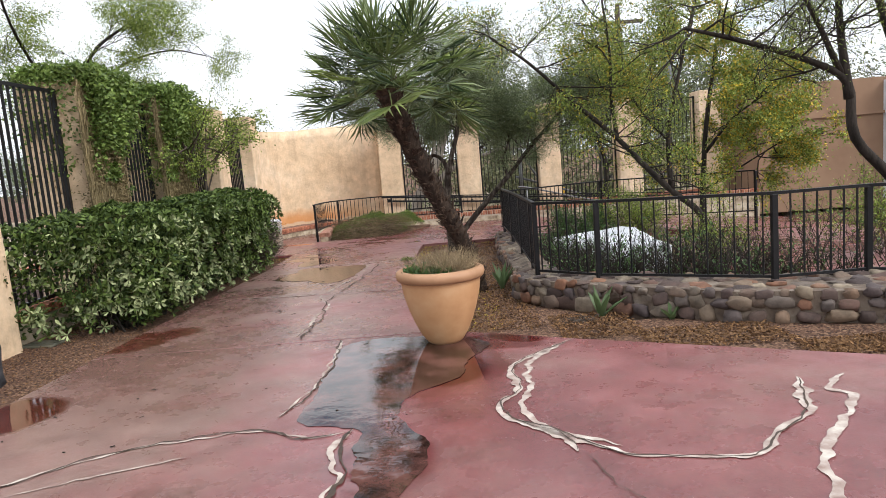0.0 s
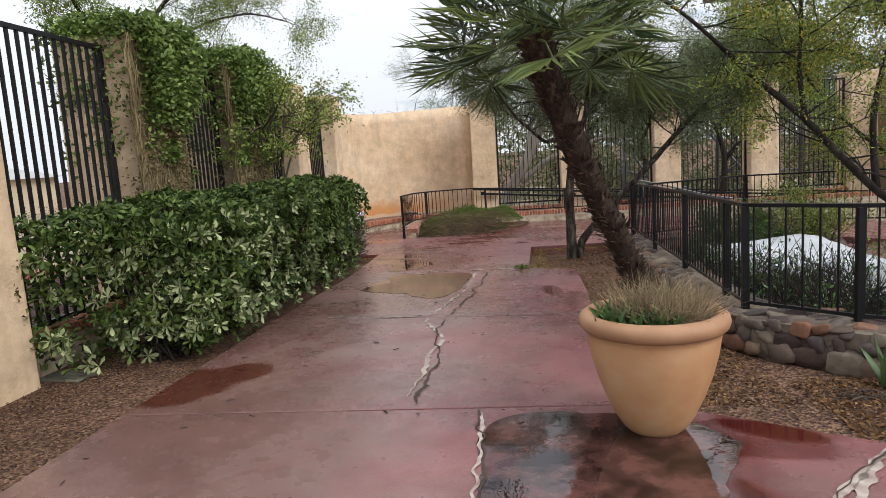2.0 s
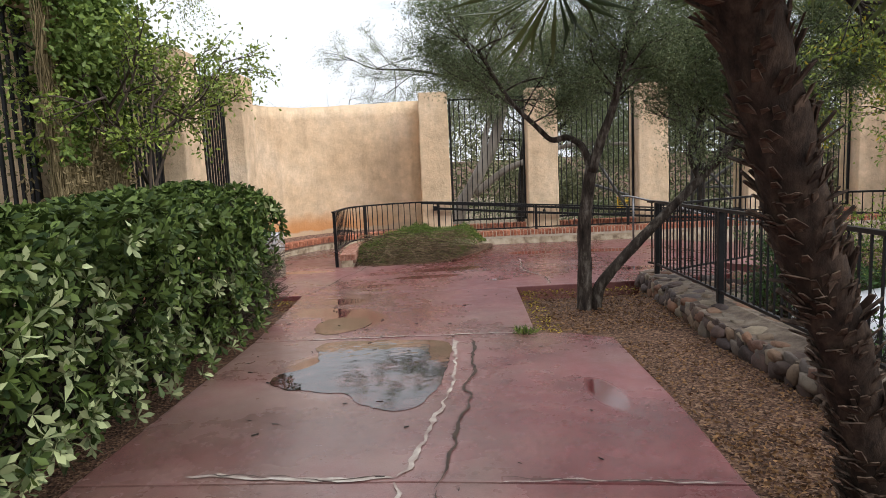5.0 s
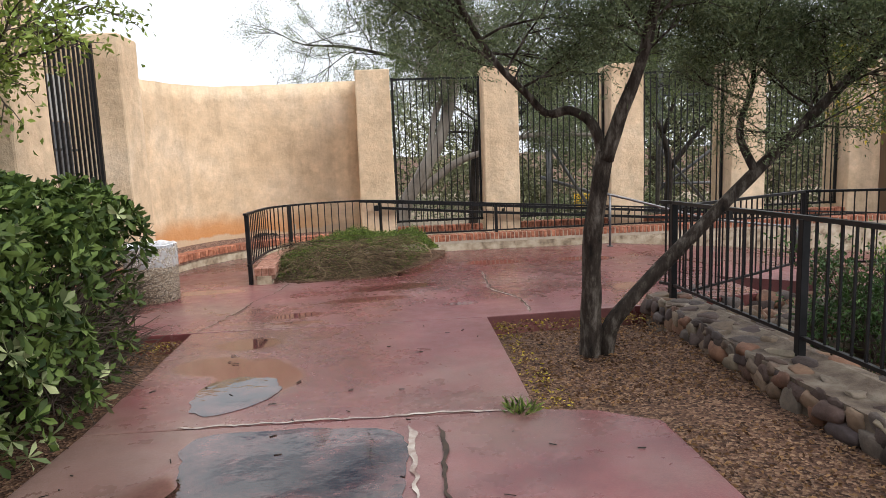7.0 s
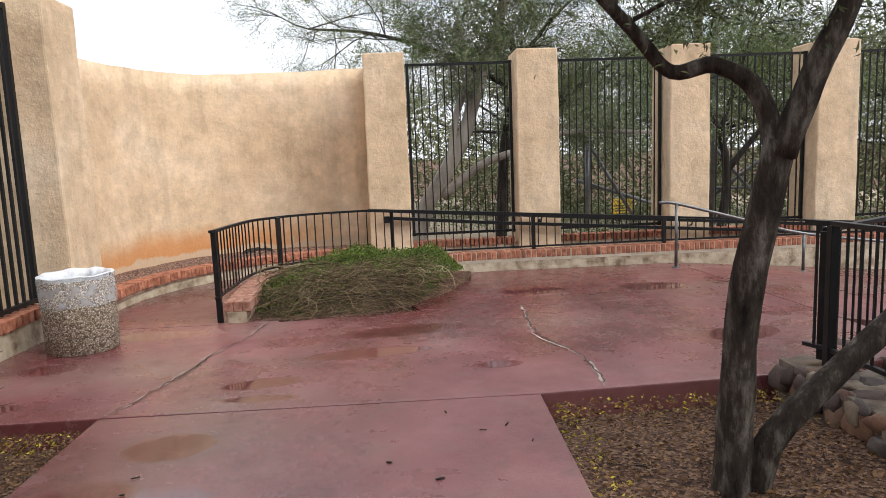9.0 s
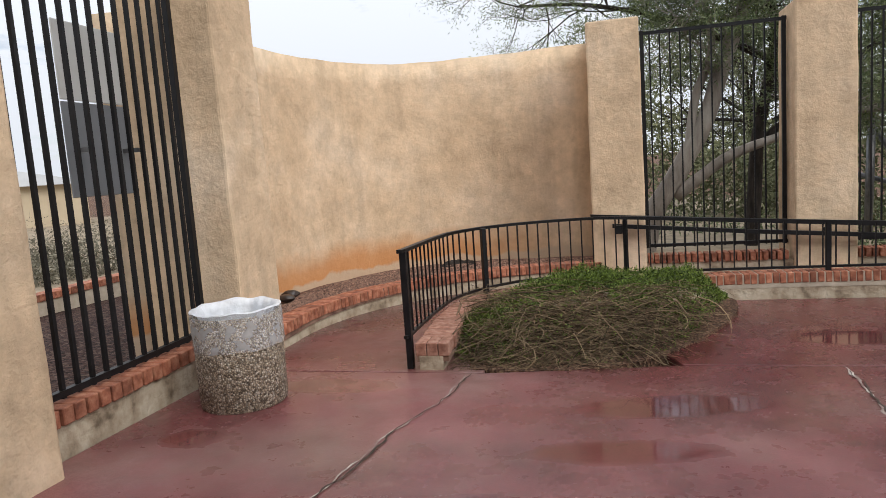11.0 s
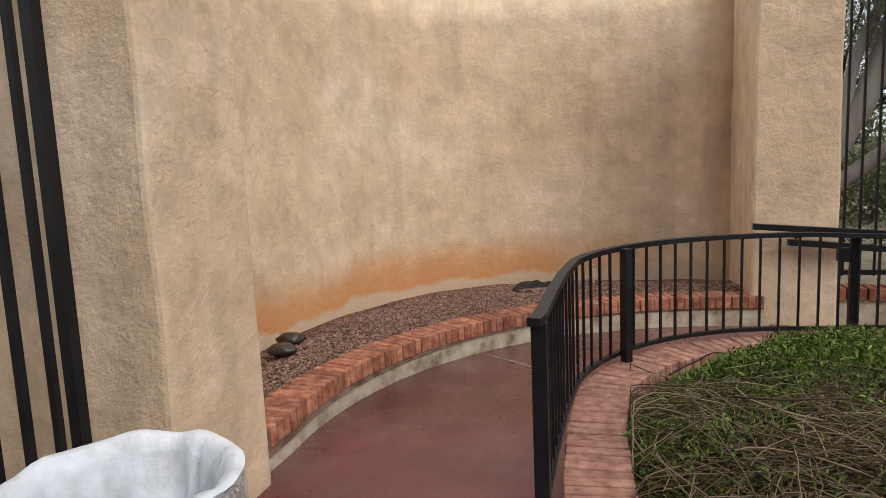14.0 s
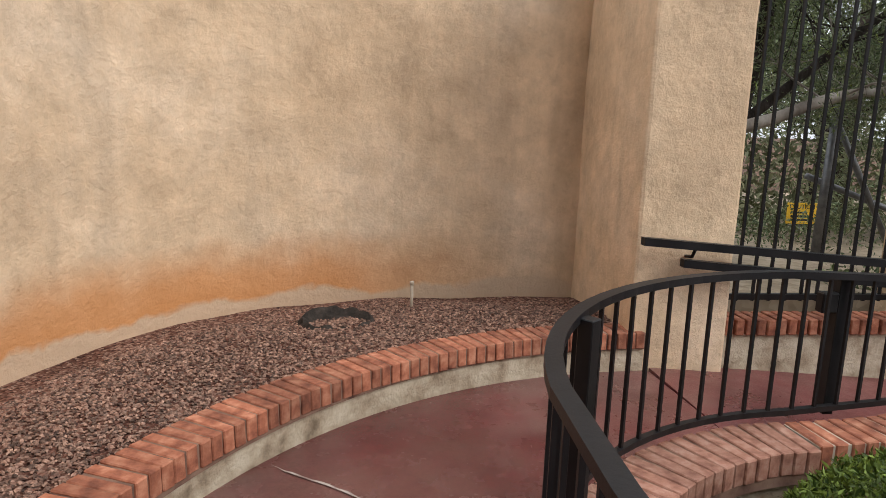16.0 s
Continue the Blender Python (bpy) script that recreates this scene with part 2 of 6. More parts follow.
def bark_material(name, colors, scale=14, stretch=0.25, dist=0.02):
    m, n, l, b = material(name, 0.92, 0, 0.2)
    pos = n_pos(n)
    mp = n.new("ShaderNodeMapping")
    mp.inputs["Scale"].default_value = (1, 1, stretch)
    l.new(pos, mp.inputs["Vector"])
    f = n_noise(n, l, mp.outputs["Vector"], scale, 6, 0.68)
    k = len(colors)
    l.new(n_ramp(n, l, f, [(0.3 + 0.4 * i / (k - 1), c) for i, c in enumerate(colors)]), b.inputs["Base Color"])
    n_bump(n, l, b, f, 0.7, dist)
    return m


def soil_material(name, colors, scale=38):
    m, n, l, b = material(name, 0.95, 0, 0.2)
    pos = n_pos(n)
    v = n.new("ShaderNodeTexVoronoi")
    v.inputs["Scale"].default_value = scale
    l.new(pos, v.inputs["Vector"])
    sep = n.new("ShaderNodeSeparateColor")
    l.new(v.outputs["Color"], sep.inputs["Color"])
    k = len(colors)
    col = n_ramp(n, l, sep.outputs[0], [(i / max(k - 1, 1), c) for i, c in enumerate(colors)])
    col = n_mix(n, l, 0.8, col, n_ramp(n, l, n_noise(n, l, pos, 1.3, 6, 0.6), [(0.3, gray(0.6)), (0.7, gray(1.12))]), "MULTIPLY")
    l.new(col, b.inputs["Base Color"])
    n_bump(n, l, b, v.outputs["Distance"], 0.8, 0.02)
    return m


M_STUCCO = stucco_material("tan_stucco", False)
M_STUCCO_WALL = stucco_material("tan_stucco_stained", True)
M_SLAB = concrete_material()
M_WATER = water_material("puddle_water", (0.020, 0.010, 0.008), (0.115, 0.05, 0.042), 0.025, 1.5)
M_BROWN = plain("brown_stucco", [(0.22, 0.13, 0.08), (0.30, 0.19, 0.12)], 0.8, 0.9, fine=30)
M_IRON = plain("black_painted_iron", [(0.006, 0.006, 0.007), (0.014, 0.013, 0.014)], 9, 0.45, 0.0, 0.25, 0.002, fine=60, spec=0.25)
M_GALV = plain("grey_pipe", [(0.10, 0.10, 0.105), (0.18, 0.18, 0.18)], 12, 0.4, 0.6, 0.1, 0.001)
M_BRICK = plain("red_brick", [(0.17, 0.052, 0.028), (0.33, 0.115, 0.062), (0.47, 0.215, 0.13)], 16, 0.85, 0, 0.6, 0.006, fine=70, vary=0.34)
M_BRICK_WORN = plain("worn_dusty_brick", [(0.20, 0.082, 0.052), (0.33, 0.155, 0.105), (0.43, 0.245, 0.18)], 19, 0.88, 0, 0.7, 0.007, fine=55, vary=0.2)
M_JOINT = plain("dirty_red_joint", [(0.09, 0.042, 0.03), (0.20, 0.115, 0.08), (0.27, 0.175, 0.125)], 9, 0.95, 0, 0.5, 0.004)
M_MORTAR = plain("mortar", [(0.36, 0.30, 0.23), (0.5, 0.43, 0.34)], 8, 0.92, 0, 0.5, 0.004, fine=60)
M_CURB = plain("weathered_curb_render", [(0.15, 0.11, 0.07), (0.36, 0.285, 0.20), (0.48, 0.405, 0.30), (0.55, 0.48, 0.37)], 6.5, 0.9, 0, 0.9, 0.02, fine=18)
M_CAULK = plain("white_caulk", [(0.20, 0.125, 0.105), (0.36, 0.29, 0.25), (0.52, 0.47, 0.41)], 10, 0.7, 0, 0.5, 0.004)
M_CRACK = plain("crack_dirt", [(0.03, 0.02, 0.016), (0.07, 0.045, 0.03)], 20, 0.95)
M_SOIL = soil_material("litter_soil", [(0.035, 0.019, 0.013), (0.10, 0.053, 0.036), (0.165, 0.090, 0.058), (0.30, 0.185, 0.115)], 60)
M_MULCH = soil_material("red_brown_gravel", [(0.035, 0.014, 0.010), (0.11, 0.045, 0.031), (0.20, 0.098, 0.070), (0.36, 0.24, 0.185)], 52)
M_BARK = soil_material("dark_bark_mulch", [(0.010, 0.005, 0.004), (0.034, 0.015, 0.011), (0.065, 0.032, 0.024), (0.13, 0.085, 0.065)], 30)
M_EARTH = soil_material("pale_earth", [(0.28, 0.22, 0.15), (0.36, 0.29, 0.21)], 9)
def stone_material():
    m, n, l, b = material("river_stone", 0.75, 0, 0.4)
    pos = n_pos(n)
    tone = n_ramp(n, l, n.new("ShaderNodeObjectInfo").outputs["Random"], [(0, (0.055, 0.036, 0.032)), (0.2, (0.13, 0.082, 0.066)), (0.4, (0.24, 0.175, 0.12)), (0.55, (0.26, 0.12, 0.068)), (0.7, (0.09, 0.066, 0.064)), (0.85, (0.16, 0.125, 0.105)), (1.0, (0.34, 0.27, 0.19))])
    mott = n_ramp(n, l, n_noise(n, l, pos, 9, 6, 0.65), [(0.3, gray(0.35)), (0.7, gray(0.95))])
    l.new(n_mix(n, l, 0.95, tone, mott, "MULTIPLY"), b.inputs["Base Color"])
    n_bump(n, l, b, n_noise(n, l, pos, 40, 6, 0.7), 0.6, 0.01)
    return m


M_STONE = stone_material()
M_STONE_MORTAR = plain("stone_wall_mortar", [(0.055, 0.038, 0.028), (0.13, 0.095, 0.07), (0.22, 0.18, 0.14)], 7, 0.95, 0, 0.8, 0.012)
M_ROCK = plain("dark_wet_rock", [(0.012, 0.009, 0.008), (0.04, 0.027, 0.022)], 8, 0.35, 0, 0.4, 0.005)
M_POT = plain("peach_terracotta", [(0.42, 0.215, 0.098), (0.49, 0.27, 0.13), (0.54, 0.33, 0.18)], 4, 0.62, 0, 0.25, 0.003, fine=55)
M_POT_RIM = plain("terracotta_rim", [(0.30, 0.155, 0.078), (0.39, 0.215, 0.115)], 5, 0.6, 0, 0.25, 0.003, fine=50)
M_WHITE = plain("white_sheet", [(0.50, 0.52, 0.56), (0.66, 0.68, 0.71)], 3, 0.6, 0, 0.3, 0.02, fine=8)
M_SIGN = plain("grey_sign_back", [(0.17, 0.18, 0.19), (0.21, 0.22, 0.235)], 3, 0.5, 0.2, 0.05, 0.001)
M_SIGN2 = plain("pale_sign_back", [(0.55, 0.55, 0.52), (0.62, 0.62, 0.6)], 3, 0.5, 0.2, 0.05, 0.001)
M_YELLOW = plain("yellow_sign_paint", [(0.72, 0.42, 0.02), (0.8, 0.5, 0.03)], 5, 0.5, 0, 0.05, 0.001)
M_BLACK = plain("black_print", [(0.012, 0.012, 0.012), (0.02, 0.02, 0.02)], 5, 0.6, 0, 0, 0)
M_GREENLID = plain("green_plastic", [(0.03, 0.10, 0.06), (0.05, 0.14, 0.085)], 14, 0.5, 0, 0.2, 0.002)
M_DUSTLID = plain("dusty_lid", [(0.09, 0.095, 0.07), (0.17, 0.16, 0.12)], 9, 0.8, 0, 0.3, 0.003)
M_ROOF = plain("pale_metal_roof", [(0.5, 0.52, 0.55), (0.62, 0.64, 0.66)], 1, 0.5, 0, 0.1, 0.01)
M_HOUSE = plain("far_house_paint", [(0.45, 0.36, 0.25), (0.52, 0.43, 0.3)], 1, 0.9, 0, 0.1, 0.01)
M_GLASS = plain("dark_window", [(0.02, 0.022, 0.025), (0.035, 0.038, 0.04)], 2, 0.1, 0, 0, 0)

L_HEDGE = leaf_material("hedge_leaf", (0.014, 0.030, 0.008), (0.092, 0.132, 0.034), 0.5, 0.12, 0.08)
L_HEDGE2 = leaf_material("variegated_hedge_leaf", (0.08, 0.115, 0.045), (0.33, 0.37, 0.19), 0.5, 0.12, 0.08)
L_VINE = leaf_material("vine_leaf", (0.055, 0.10, 0.018), (0.175, 0.245, 0.06), 0.5, 0.3)
L_DRYVINE = leaf_material("dry_vine", (0.13, 0.10, 0.05), (0.28, 0.22, 0.12), 0.8, 0.2)
L_OLIVE = leaf_material("olive_leaf", (0.055, 0.082, 0.034), (0.175, 0.21, 0.10), 0.5, 0.3)
L_PALM = leaf_material("palm_leaf", (0.022, 0.048, 0.014), (0.10, 0.135, 0.042), 0.42, 0.5)
L_PALM2 = leaf_material("young_palm_leaf", (0.10, 0.15, 0.03), (0.19, 0.24, 0.07), 0.42, 0.5)
L_MESQ = leaf_material("mesquite_leaf", (0.09, 0.14, 0.022), (0.24, 0.30, 0.06), 0.5, 0.25)
L_YELLOW = leaf_material("yellowing_leaf", (0.28, 0.22, 0.02), (0.5, 0.38, 0.04), 0.5, 0.3)
L_BROAD = leaf_material("broad_green_leaf", (0.03, 0.075, 0.02), (0.08, 0.15, 0.04), 0.45, 0.4)
L_GRASS = leaf_material("groundcover_leaf", (0.016, 0.036, 0.006), (0.15, 0.205, 0.038), 0.5, 0.2, 0.1)
L_DRY = leaf_material("dry_straw", (0.16, 0.115, 0.065), (0.34, 0.26, 0.16), 0.8, 0.2)
L_STEM = leaf_material("bare_stem", (0.022, 0.014, 0.009), (0.23, 0.165, 0.10), 0.8, 0.1, 0.02)
L_LITTER = leaf_material("leaf_litter", (0.06, 0.028, 0.016), (0.24, 0.135, 0.065), 0.8, 0.2)
L_AGAVE = leaf_material("agave_leaf", (0.07, 0.12, 0.05), (0.13, 0.19, 0.08), 0.45, 0.4)
L_SAGE = leaf_material("grey_sage", (0.10, 0.092, 0.066), (0.25, 0.225, 0.17), 0.8, 0.1)
L_FAR = leaf_material("far_brush", (0.08, 0.09, 0.045), (0.21, 0.215, 0.12), 0.7, 0.2)
B_DARK = bark_material("dark_wet_bark", [(0.012, 0.010, 0.009), (0.032, 0.026, 0.022), (0.06, 0.048, 0.04)])
B_OLIVE = bark_material("olive_bark", [(0.012, 0.009, 0.008), (0.05, 0.038, 0.03), (0.19, 0.165, 0.14)], 17, 0.3, 0.035)
B_PALM = bark_material("palm_fibre", [(0.010, 0.007, 0.006), (0.035, 0.023, 0.017), (0.075, 0.05, 0.035)], 22, 0.5)
B_STUB = bark_material("palm_stub", [(0.016, 0.010, 0.008), (0.065, 0.042, 0.03), (0.17, 0.122, 0.09)], 16, 0.6, 0.006)
B_PALE = bark_material("pale_eucalyptus_bark", [(0.12, 0.10, 0.085), (0.25, 0.22, 0.19), (0.38, 0.35, 0.31)], 3, 0.3)
B_TWIG = bark_material("grey_twig", [(0.05, 0.038, 0.03), (0.11, 0.085, 0.068)], 20)
B_TRUNKWALL = bark_material("blackish_palm_trunk", [(0.020, 0.020, 0.023), (0.045, 0.044, 0.05), (0.075, 0.072, 0.078)], 6, 3.0)


def aggregate_material():
    m, n, l, b = material("exposed_aggregate", 0.75, 0, 0.4)
    pos = n_pos(n)
    v = n.new("ShaderNodeTexVoronoi")
    v.inputs["Scale"].default_value = 88
    l.new(pos, v.inputs["Vector"])
    sep = n.new("ShaderNodeSeparateColor")
    l.new(v.outputs["Color"], sep.inputs["Color"])
    col = n_ramp(n, l, sep.outputs[0], [(0, (0.12, 0.09, 0.065)), (0.35, (0.34, 0.26, 0.18)), (0.7, (0.52, 0.43, 0.32)), (1, (0.72, 0.66, 0.56))])
    edge = n_ramp(n, l, v.outputs["Distance"], [(0.35, gray(1)), (0.6, gray(0.45))])
    col = n_mix(n, l, 1.0, col, edge, "MULTIPLY")
    l.new(col, b.inputs["Base Color"])
    inv = n.new("ShaderNodeMath")
    inv.operation = "SUBTRACT"
    inv.inputs[0].default_value = 1
    l.new(v.outputs["Distance"], inv.inputs[1])
    n_bump(n, l, b, inv.outputs[0], 0.8, 0.008)
    return m


M_AGG = aggregate_material()


# ---------------------------------------------------------------- mesh helpers
def mesh_from(name, verts, faces, mat, smooth=False):
    me = bpy.data.meshes.new(name)
    me.from_pydata([tuple(v) for v in verts], [], [tuple(f) for f in faces])
    me.materials.append(mat)
    if smooth:
        me.polygons.foreach_set("use_smooth", [True] * len(me.polygons))
    me.update()
    return me


def child(ob, parent, label=""):
    if parent is not None:
        ob.parent = parent
    if label:
        ob["label"] = label
    return ob


def part(name, bm, mat, parent=None, label="", smooth=False):
    me = bpy.data.meshes.new(name)
    bm.to_mesh(me)
    bm.free()
    me.materials.append(mat)
    if smooth:
        me.polygons.foreach_set("use_smooth", [True] * len(me.polygons))
    return child(new(name, me), parent, label)


def piece(name, me, m, parent):
    """An object of its own on a shared mesh, at the pose m in its parent."""
    ob = new(name, me)
    ob.parent = parent
    ob.matrix_basis = m
    return ob


def empty(name, x, y, z, label, category, group="", kind=""):
    ob = new(name)
    ob.location = (x, y, z)
    ob.empty_display_size = 0.1
    return tagged(ob, label, category, group, kind)


def box_bm(x0, x1, y0, y1, z0, z1, bevel=0.0, segs=2):
    bm = bmesh.new()
    bmesh.ops.create_cube(bm, size=1, matrix=Matrix.LocRotScale(((x0 + x1) / 2, (y0 + y1) / 2, (z0 + z1) / 2), None, (x1 - x0, y1 - y0, z1 - z0)))
    if bevel:
        bmesh.ops.bevel(bm, geom=bm.edges[:], offset=bevel, segments=segs, affect="EDGES", profile=0.5)
    return bm


def roughen(bm, amount, scale=3.0, seed=0.0):
    for v in bm.verts:
        d = noise.noise_vector(v.co * scale + Vector((seed, seed * 1.7, 0)))
        v.co += d * amount
    return bm


def prism(name, poly, top, bottom, mat, parent=None, bevel=0.0):
    """A slab over a plan polygon; top and bottom are functions of (x, y)."""
    bm = bmesh.new()
    up = [bm.verts.new((x, y, top(x, y))) for x, y in poly]
    dn = [bm.verts.new((x, y, bottom(x, y))) for x, y in poly]
    f = bm.faces.new(up)
    bm.faces.new(dn[::-1])
    k = len(poly)
    for i in range(k):
        bm.faces.new((up[i], dn[i], dn[(i + 1) % k], up[(i + 1) % k]))
    bmesh.ops.recalc_face_normals(bm, faces=bm.faces[:])
    if bevel:
        edges = [e for e in f.edges]
        bmesh.ops.bevel(bm, geom=edges, offset=bevel, segments=2, affect="EDGES", profile=0.6)
    return part(name, bm, mat, parent)


def tube(path, radii, sides=8, cap=True, wobble=0.0, seed=0.0):
    """Vertices and faces of a tube along a path."""
    pts = [Vector(p) for p in path]
    verts, faces = [], []
    side = None
    for i, p in enumerate(pts):
        d = (pts[min(i + 1, len(pts) - 1)] - pts[max(i - 1, 0)]).normalized()
        if side is None:
            side = d.orthogonal().normalized()
        side = (side - d * side.dot(d)).normalized()
        other = d.cross(side)
        r = radii[i] if hasattr(radii, "__len__") else radii
        for k in range(sides):
            a = 2 * math.pi * k / sides
            rr = r
            if wobble:
                rr *= 1 + wobble * noise.noise(Vector((math.cos(a) * 1.3 + seed, math.sin(a) * 1.3, i * 0.45)))
            verts.append(p + (side * math.cos(a) + other * math.sin(a)) * rr)
    n_ = len(pts)
    for i in range(n_ - 1):
        for k in range(sides):
            a, b = i * sides + k, i * sides + (k + 1) % sides
            faces.append((a, b, b + sides, a + sides))
    if cap:
        faces.append(tuple(range(sides))[::-1])
        faces.append(tuple((n_ - 1) * sides + k for k in range(sides)))
    return verts, faces


class Soup:
    """Collects pieces into one mesh."""

    def __init__(self):
        self.v, self.f = [], []

    def add(self, verts, faces):
        o = len(self.v)
        self.v.extend(verts)
        self.f.extend(tuple(i + o for i in f) for f in faces)

    def make(self, name, mat, parent=None, smooth=True, label=""):
        return child(new(name, mesh_from(name, self.v, self.f, mat, smooth)), parent, label)


def smooth_path(pts, per=5):
    """A Catmull-Rom line through the points."""
    pts = [Vector(p) for p in pts]
    ext = [pts[0] * 2 - pts[1]] + pts + [pts[-1] * 2 - pts[-2]]
    out = []
    for i in range(1, len(ext) - 2):
        a, b, c, d = ext[i - 1:i + 3]
        for k in range(per):
            t = k / per
            out.append(0.5 * ((2 * b) + (c - a) * t + (2 * a - 5 * b + 4 * c - d) * t * t + (3 * b - a - 3 * c + d) * t ** 3))
    out.append(pts[-1])
    return out


def bar_mesh(name, w, d, h, mat):
    bm = box_bm(-w / 2, w / 2, -d / 2, d / 2, 0, h)
    me = bpy.data.meshes.new(name)
    bm.to_mesh(me)
    bm.free()
    me.materials.append(mat)
    return me


def leaves(name, pos, direc, length, width, mat, parent=None, fold=0.25, rng=None, label="", droop=0.0, belly=0.55):
    """Many folded leaves in one mesh: pos and direc are (n, 3); length and width are (n,) or numbers; belly: where they are widest."""
    rng = rng or np.random.default_rng(3)
    pos, direc = np.asarray(pos, float), np.asarray(direc, float)
    k = len(pos)
    direc = direc / (np.linalg.norm(direc, axis=1, keepdims=True) + 1e-9)
    rnd = rng.normal(size=(k, 3))
    side = np.cross(direc, rnd)
    side /= np.linalg.norm(side, axis=1, keepdims=True) + 1e-9
    nor = np.cross(side, direc)
    length = np.broadcast_to(length, (k,))[:, None] * np.ones((k, 1))
    width = np.broadcast_to(width, (k,))[:, None] * np.ones((k, 1))
    mid = pos + direc * length * belly + nor * length * 0.04
    tip = pos + direc * length - nor * length * droop
    a = mid + side * width * 0.5 + nor * width * fold
    b = mid - side * width * 0.5 + nor * width * fold
    v = np.stack([pos, a, tip, b, mid], axis=1).reshape(-1, 3)
    base = (np.arange(k) * 5)[:, None, None]
    f = (np.array([[0, 4, 1], [1, 4, 2], [0, 3, 4], [3, 2, 4]])[None] + base).reshape(-1, 3)
    me = bpy.data.meshes.new(name)
    me.vertices.add(len(v))
    me.vertices.foreach_set("co", v.ravel())
    me.loops.add(f.size)
    me.loops.foreach_set("vertex_index", f.ravel().astype(np.int32))
    me.polygons.add(len(f))
    me.polygons.foreach_set("loop_start", np.arange(0, f.size, 3, dtype=np.int32))
    me.update(calc_edges=True)
    me.validate()
    me.materials.append(mat)
    return child(new(name, me), parent, label)


def iron_rail(name, parent, path, w=0.022, h=0.02, round_=False):
    """A rail swept along a path: flat bar, or round."""
    s = Soup()
    pts = [Vector(p) for p in path]
    if round_:
        s.add(*tube(pts, w, 10))
        return s.make(name, M_IRON, parent)
    verts, faces = [], []
    for i, p in enumerate(pts):
        d = pts[min(i + 1, len(pts) - 1)] - pts[max(i - 1, 0)]
        d.z = 0
        side = Vector((-d.y, d.x, 0)).normalized() * w
        for q in (side + Vector((0, 0, -h)), side + Vector((0, 0, h)), -side + Vector((0, 0, h)), -side + Vector((0, 0, -h))):
            verts.append(p + q)
    for i in range(len(pts) - 1):
        for k in range(4):
            faces.append((4 * i + k, 4 * i + (k + 1) % 4, 4 * i + 4 + (k + 1) % 4, 4 * i + 4 + k))
    faces += [(3, 2, 1, 0), tuple(4 * (len(pts) - 1) + k for k in range(4))]
    s.add(verts, faces)
    return s.make(name, M_IRON, parent, smooth=False)


def along(path, step, start=0.0):
    """Points and headings at even steps along a 3D polyline."""
    pts = [Vector(p) for p in path]
    out, left = [], start
    for a, b in zip(pts, pts[1:]):
        seg = (b - a).length
        while left <= seg:
            out.append((a + (b - a) * (left / seg), math.atan2(b.y - a.y, b.x - a.x)))
            left += step
        left -= seg
    return out


def railing(label, top, bottom, posts, step=0.115, post_w=0.05, foot=None):
    """An iron railing: top and bottom lines, thin pickets and square posts."""
    root = empty("railing", 0, 0, 0, label, "railing")
    iron_rail("top_rail", root, top, 0.022, 0.014)
    iron_rail("bottom_rail", root, bottom, 0.014, 0.012)
    bot = along(bottom, step, step * 0.6)
    total_t = sum((Vector(b) - Vector(a)).length for a, b in zip(top, top[1:]))
    total_b = sum((Vector(b) - Vector(a)).length for a, b in zip(bottom, bottom[1:]))
    up = along(top, step * total_t / total_b, step * 0.6 * total_t / total_b)
    shared = {}
    for (p, a), (q, _) in zip(bot, up):
        hgt = round(q.z - p.z, 2)
        if hgt not in shared:
            shared[hgt] = bar_mesh("picket", 0.013, 0.013, hgt, M_IRON)
        piece("picket", shared[hgt], pose(p.x, p.y, p.z, 0, 0, math.degrees(a)), root)
    for x, y, z0, z1, a in posts:
        bm = box_bm(-post_w / 2, post_w / 2, -post_w / 2, post_w / 2, 0, z1 - z0, 0.003, 1)
        ob = part("post", bm, M_IRON, root)
        ob.matrix_basis = pose(x, y, z0, 0, 0, a)
    return root


# ---------------------------------------------------------------- ground and pavement
def soil_z(x, y):
    return g(y) - 0.06


def ground():
    """One sheet to the horizon, finer near the walk."""
    bm = bmesh.new()
    xs = [-900, -300, -120, -60, -30, -18, -12, -9] + [-7 + 0.5 * i for i in range(31)] + [10, 13, 18, 30, 60, 120, 300, 900]
    ys = [-900, -300, -100, -40, -15, -6] + [-4 + 0.5 * i for i in range(57)] + [26, 30, 36, 45, 60, 90, 150, 300, 900]
    grid = []
    for y in ys:
        row = []
        for x in xs:
            z = soil_z(x, y) + 0.012 * noise.noise(Vector((x * 1.3, y * 1.3, 0)))
            if -6 < x < 9 and 13 < y < 24:
                z -= 0.12
            if 1.4 < x < 9.5 and 6.2 < y < 22:
                z -= 0.25 * min(1, (x - 1.4) / 0.8)
            if x > 2.3 and y > 14:
                z -= 0.5 * min(1, (x - 2.3) / 3)
            if x < -5.4:
                z -= 0.45
            row.append(bm.verts.new((x, y, z)))
        grid.append(row)
    for j in range(len(ys) - 1):
        for i in range(len(xs) - 1):
            bm.faces.new((grid[j][i], grid[j][i + 1], grid[j + 1][i + 1], grid[j + 1][i]))
    ob = part("ground", bm, M_SOIL, None)
    return tagged(ob, "brown soil strewn with leaf litter and gravel", "ground", kind="structure")


ground()
root_pave = empty("pavement", 0, 0, 0, "red stained concrete pavement, wet with puddles and cracks", "pavement", kind="structure")


def slab_top(x, y):
    return g(y)


def slab_bot(x, y):
    return g(y) - 0.5


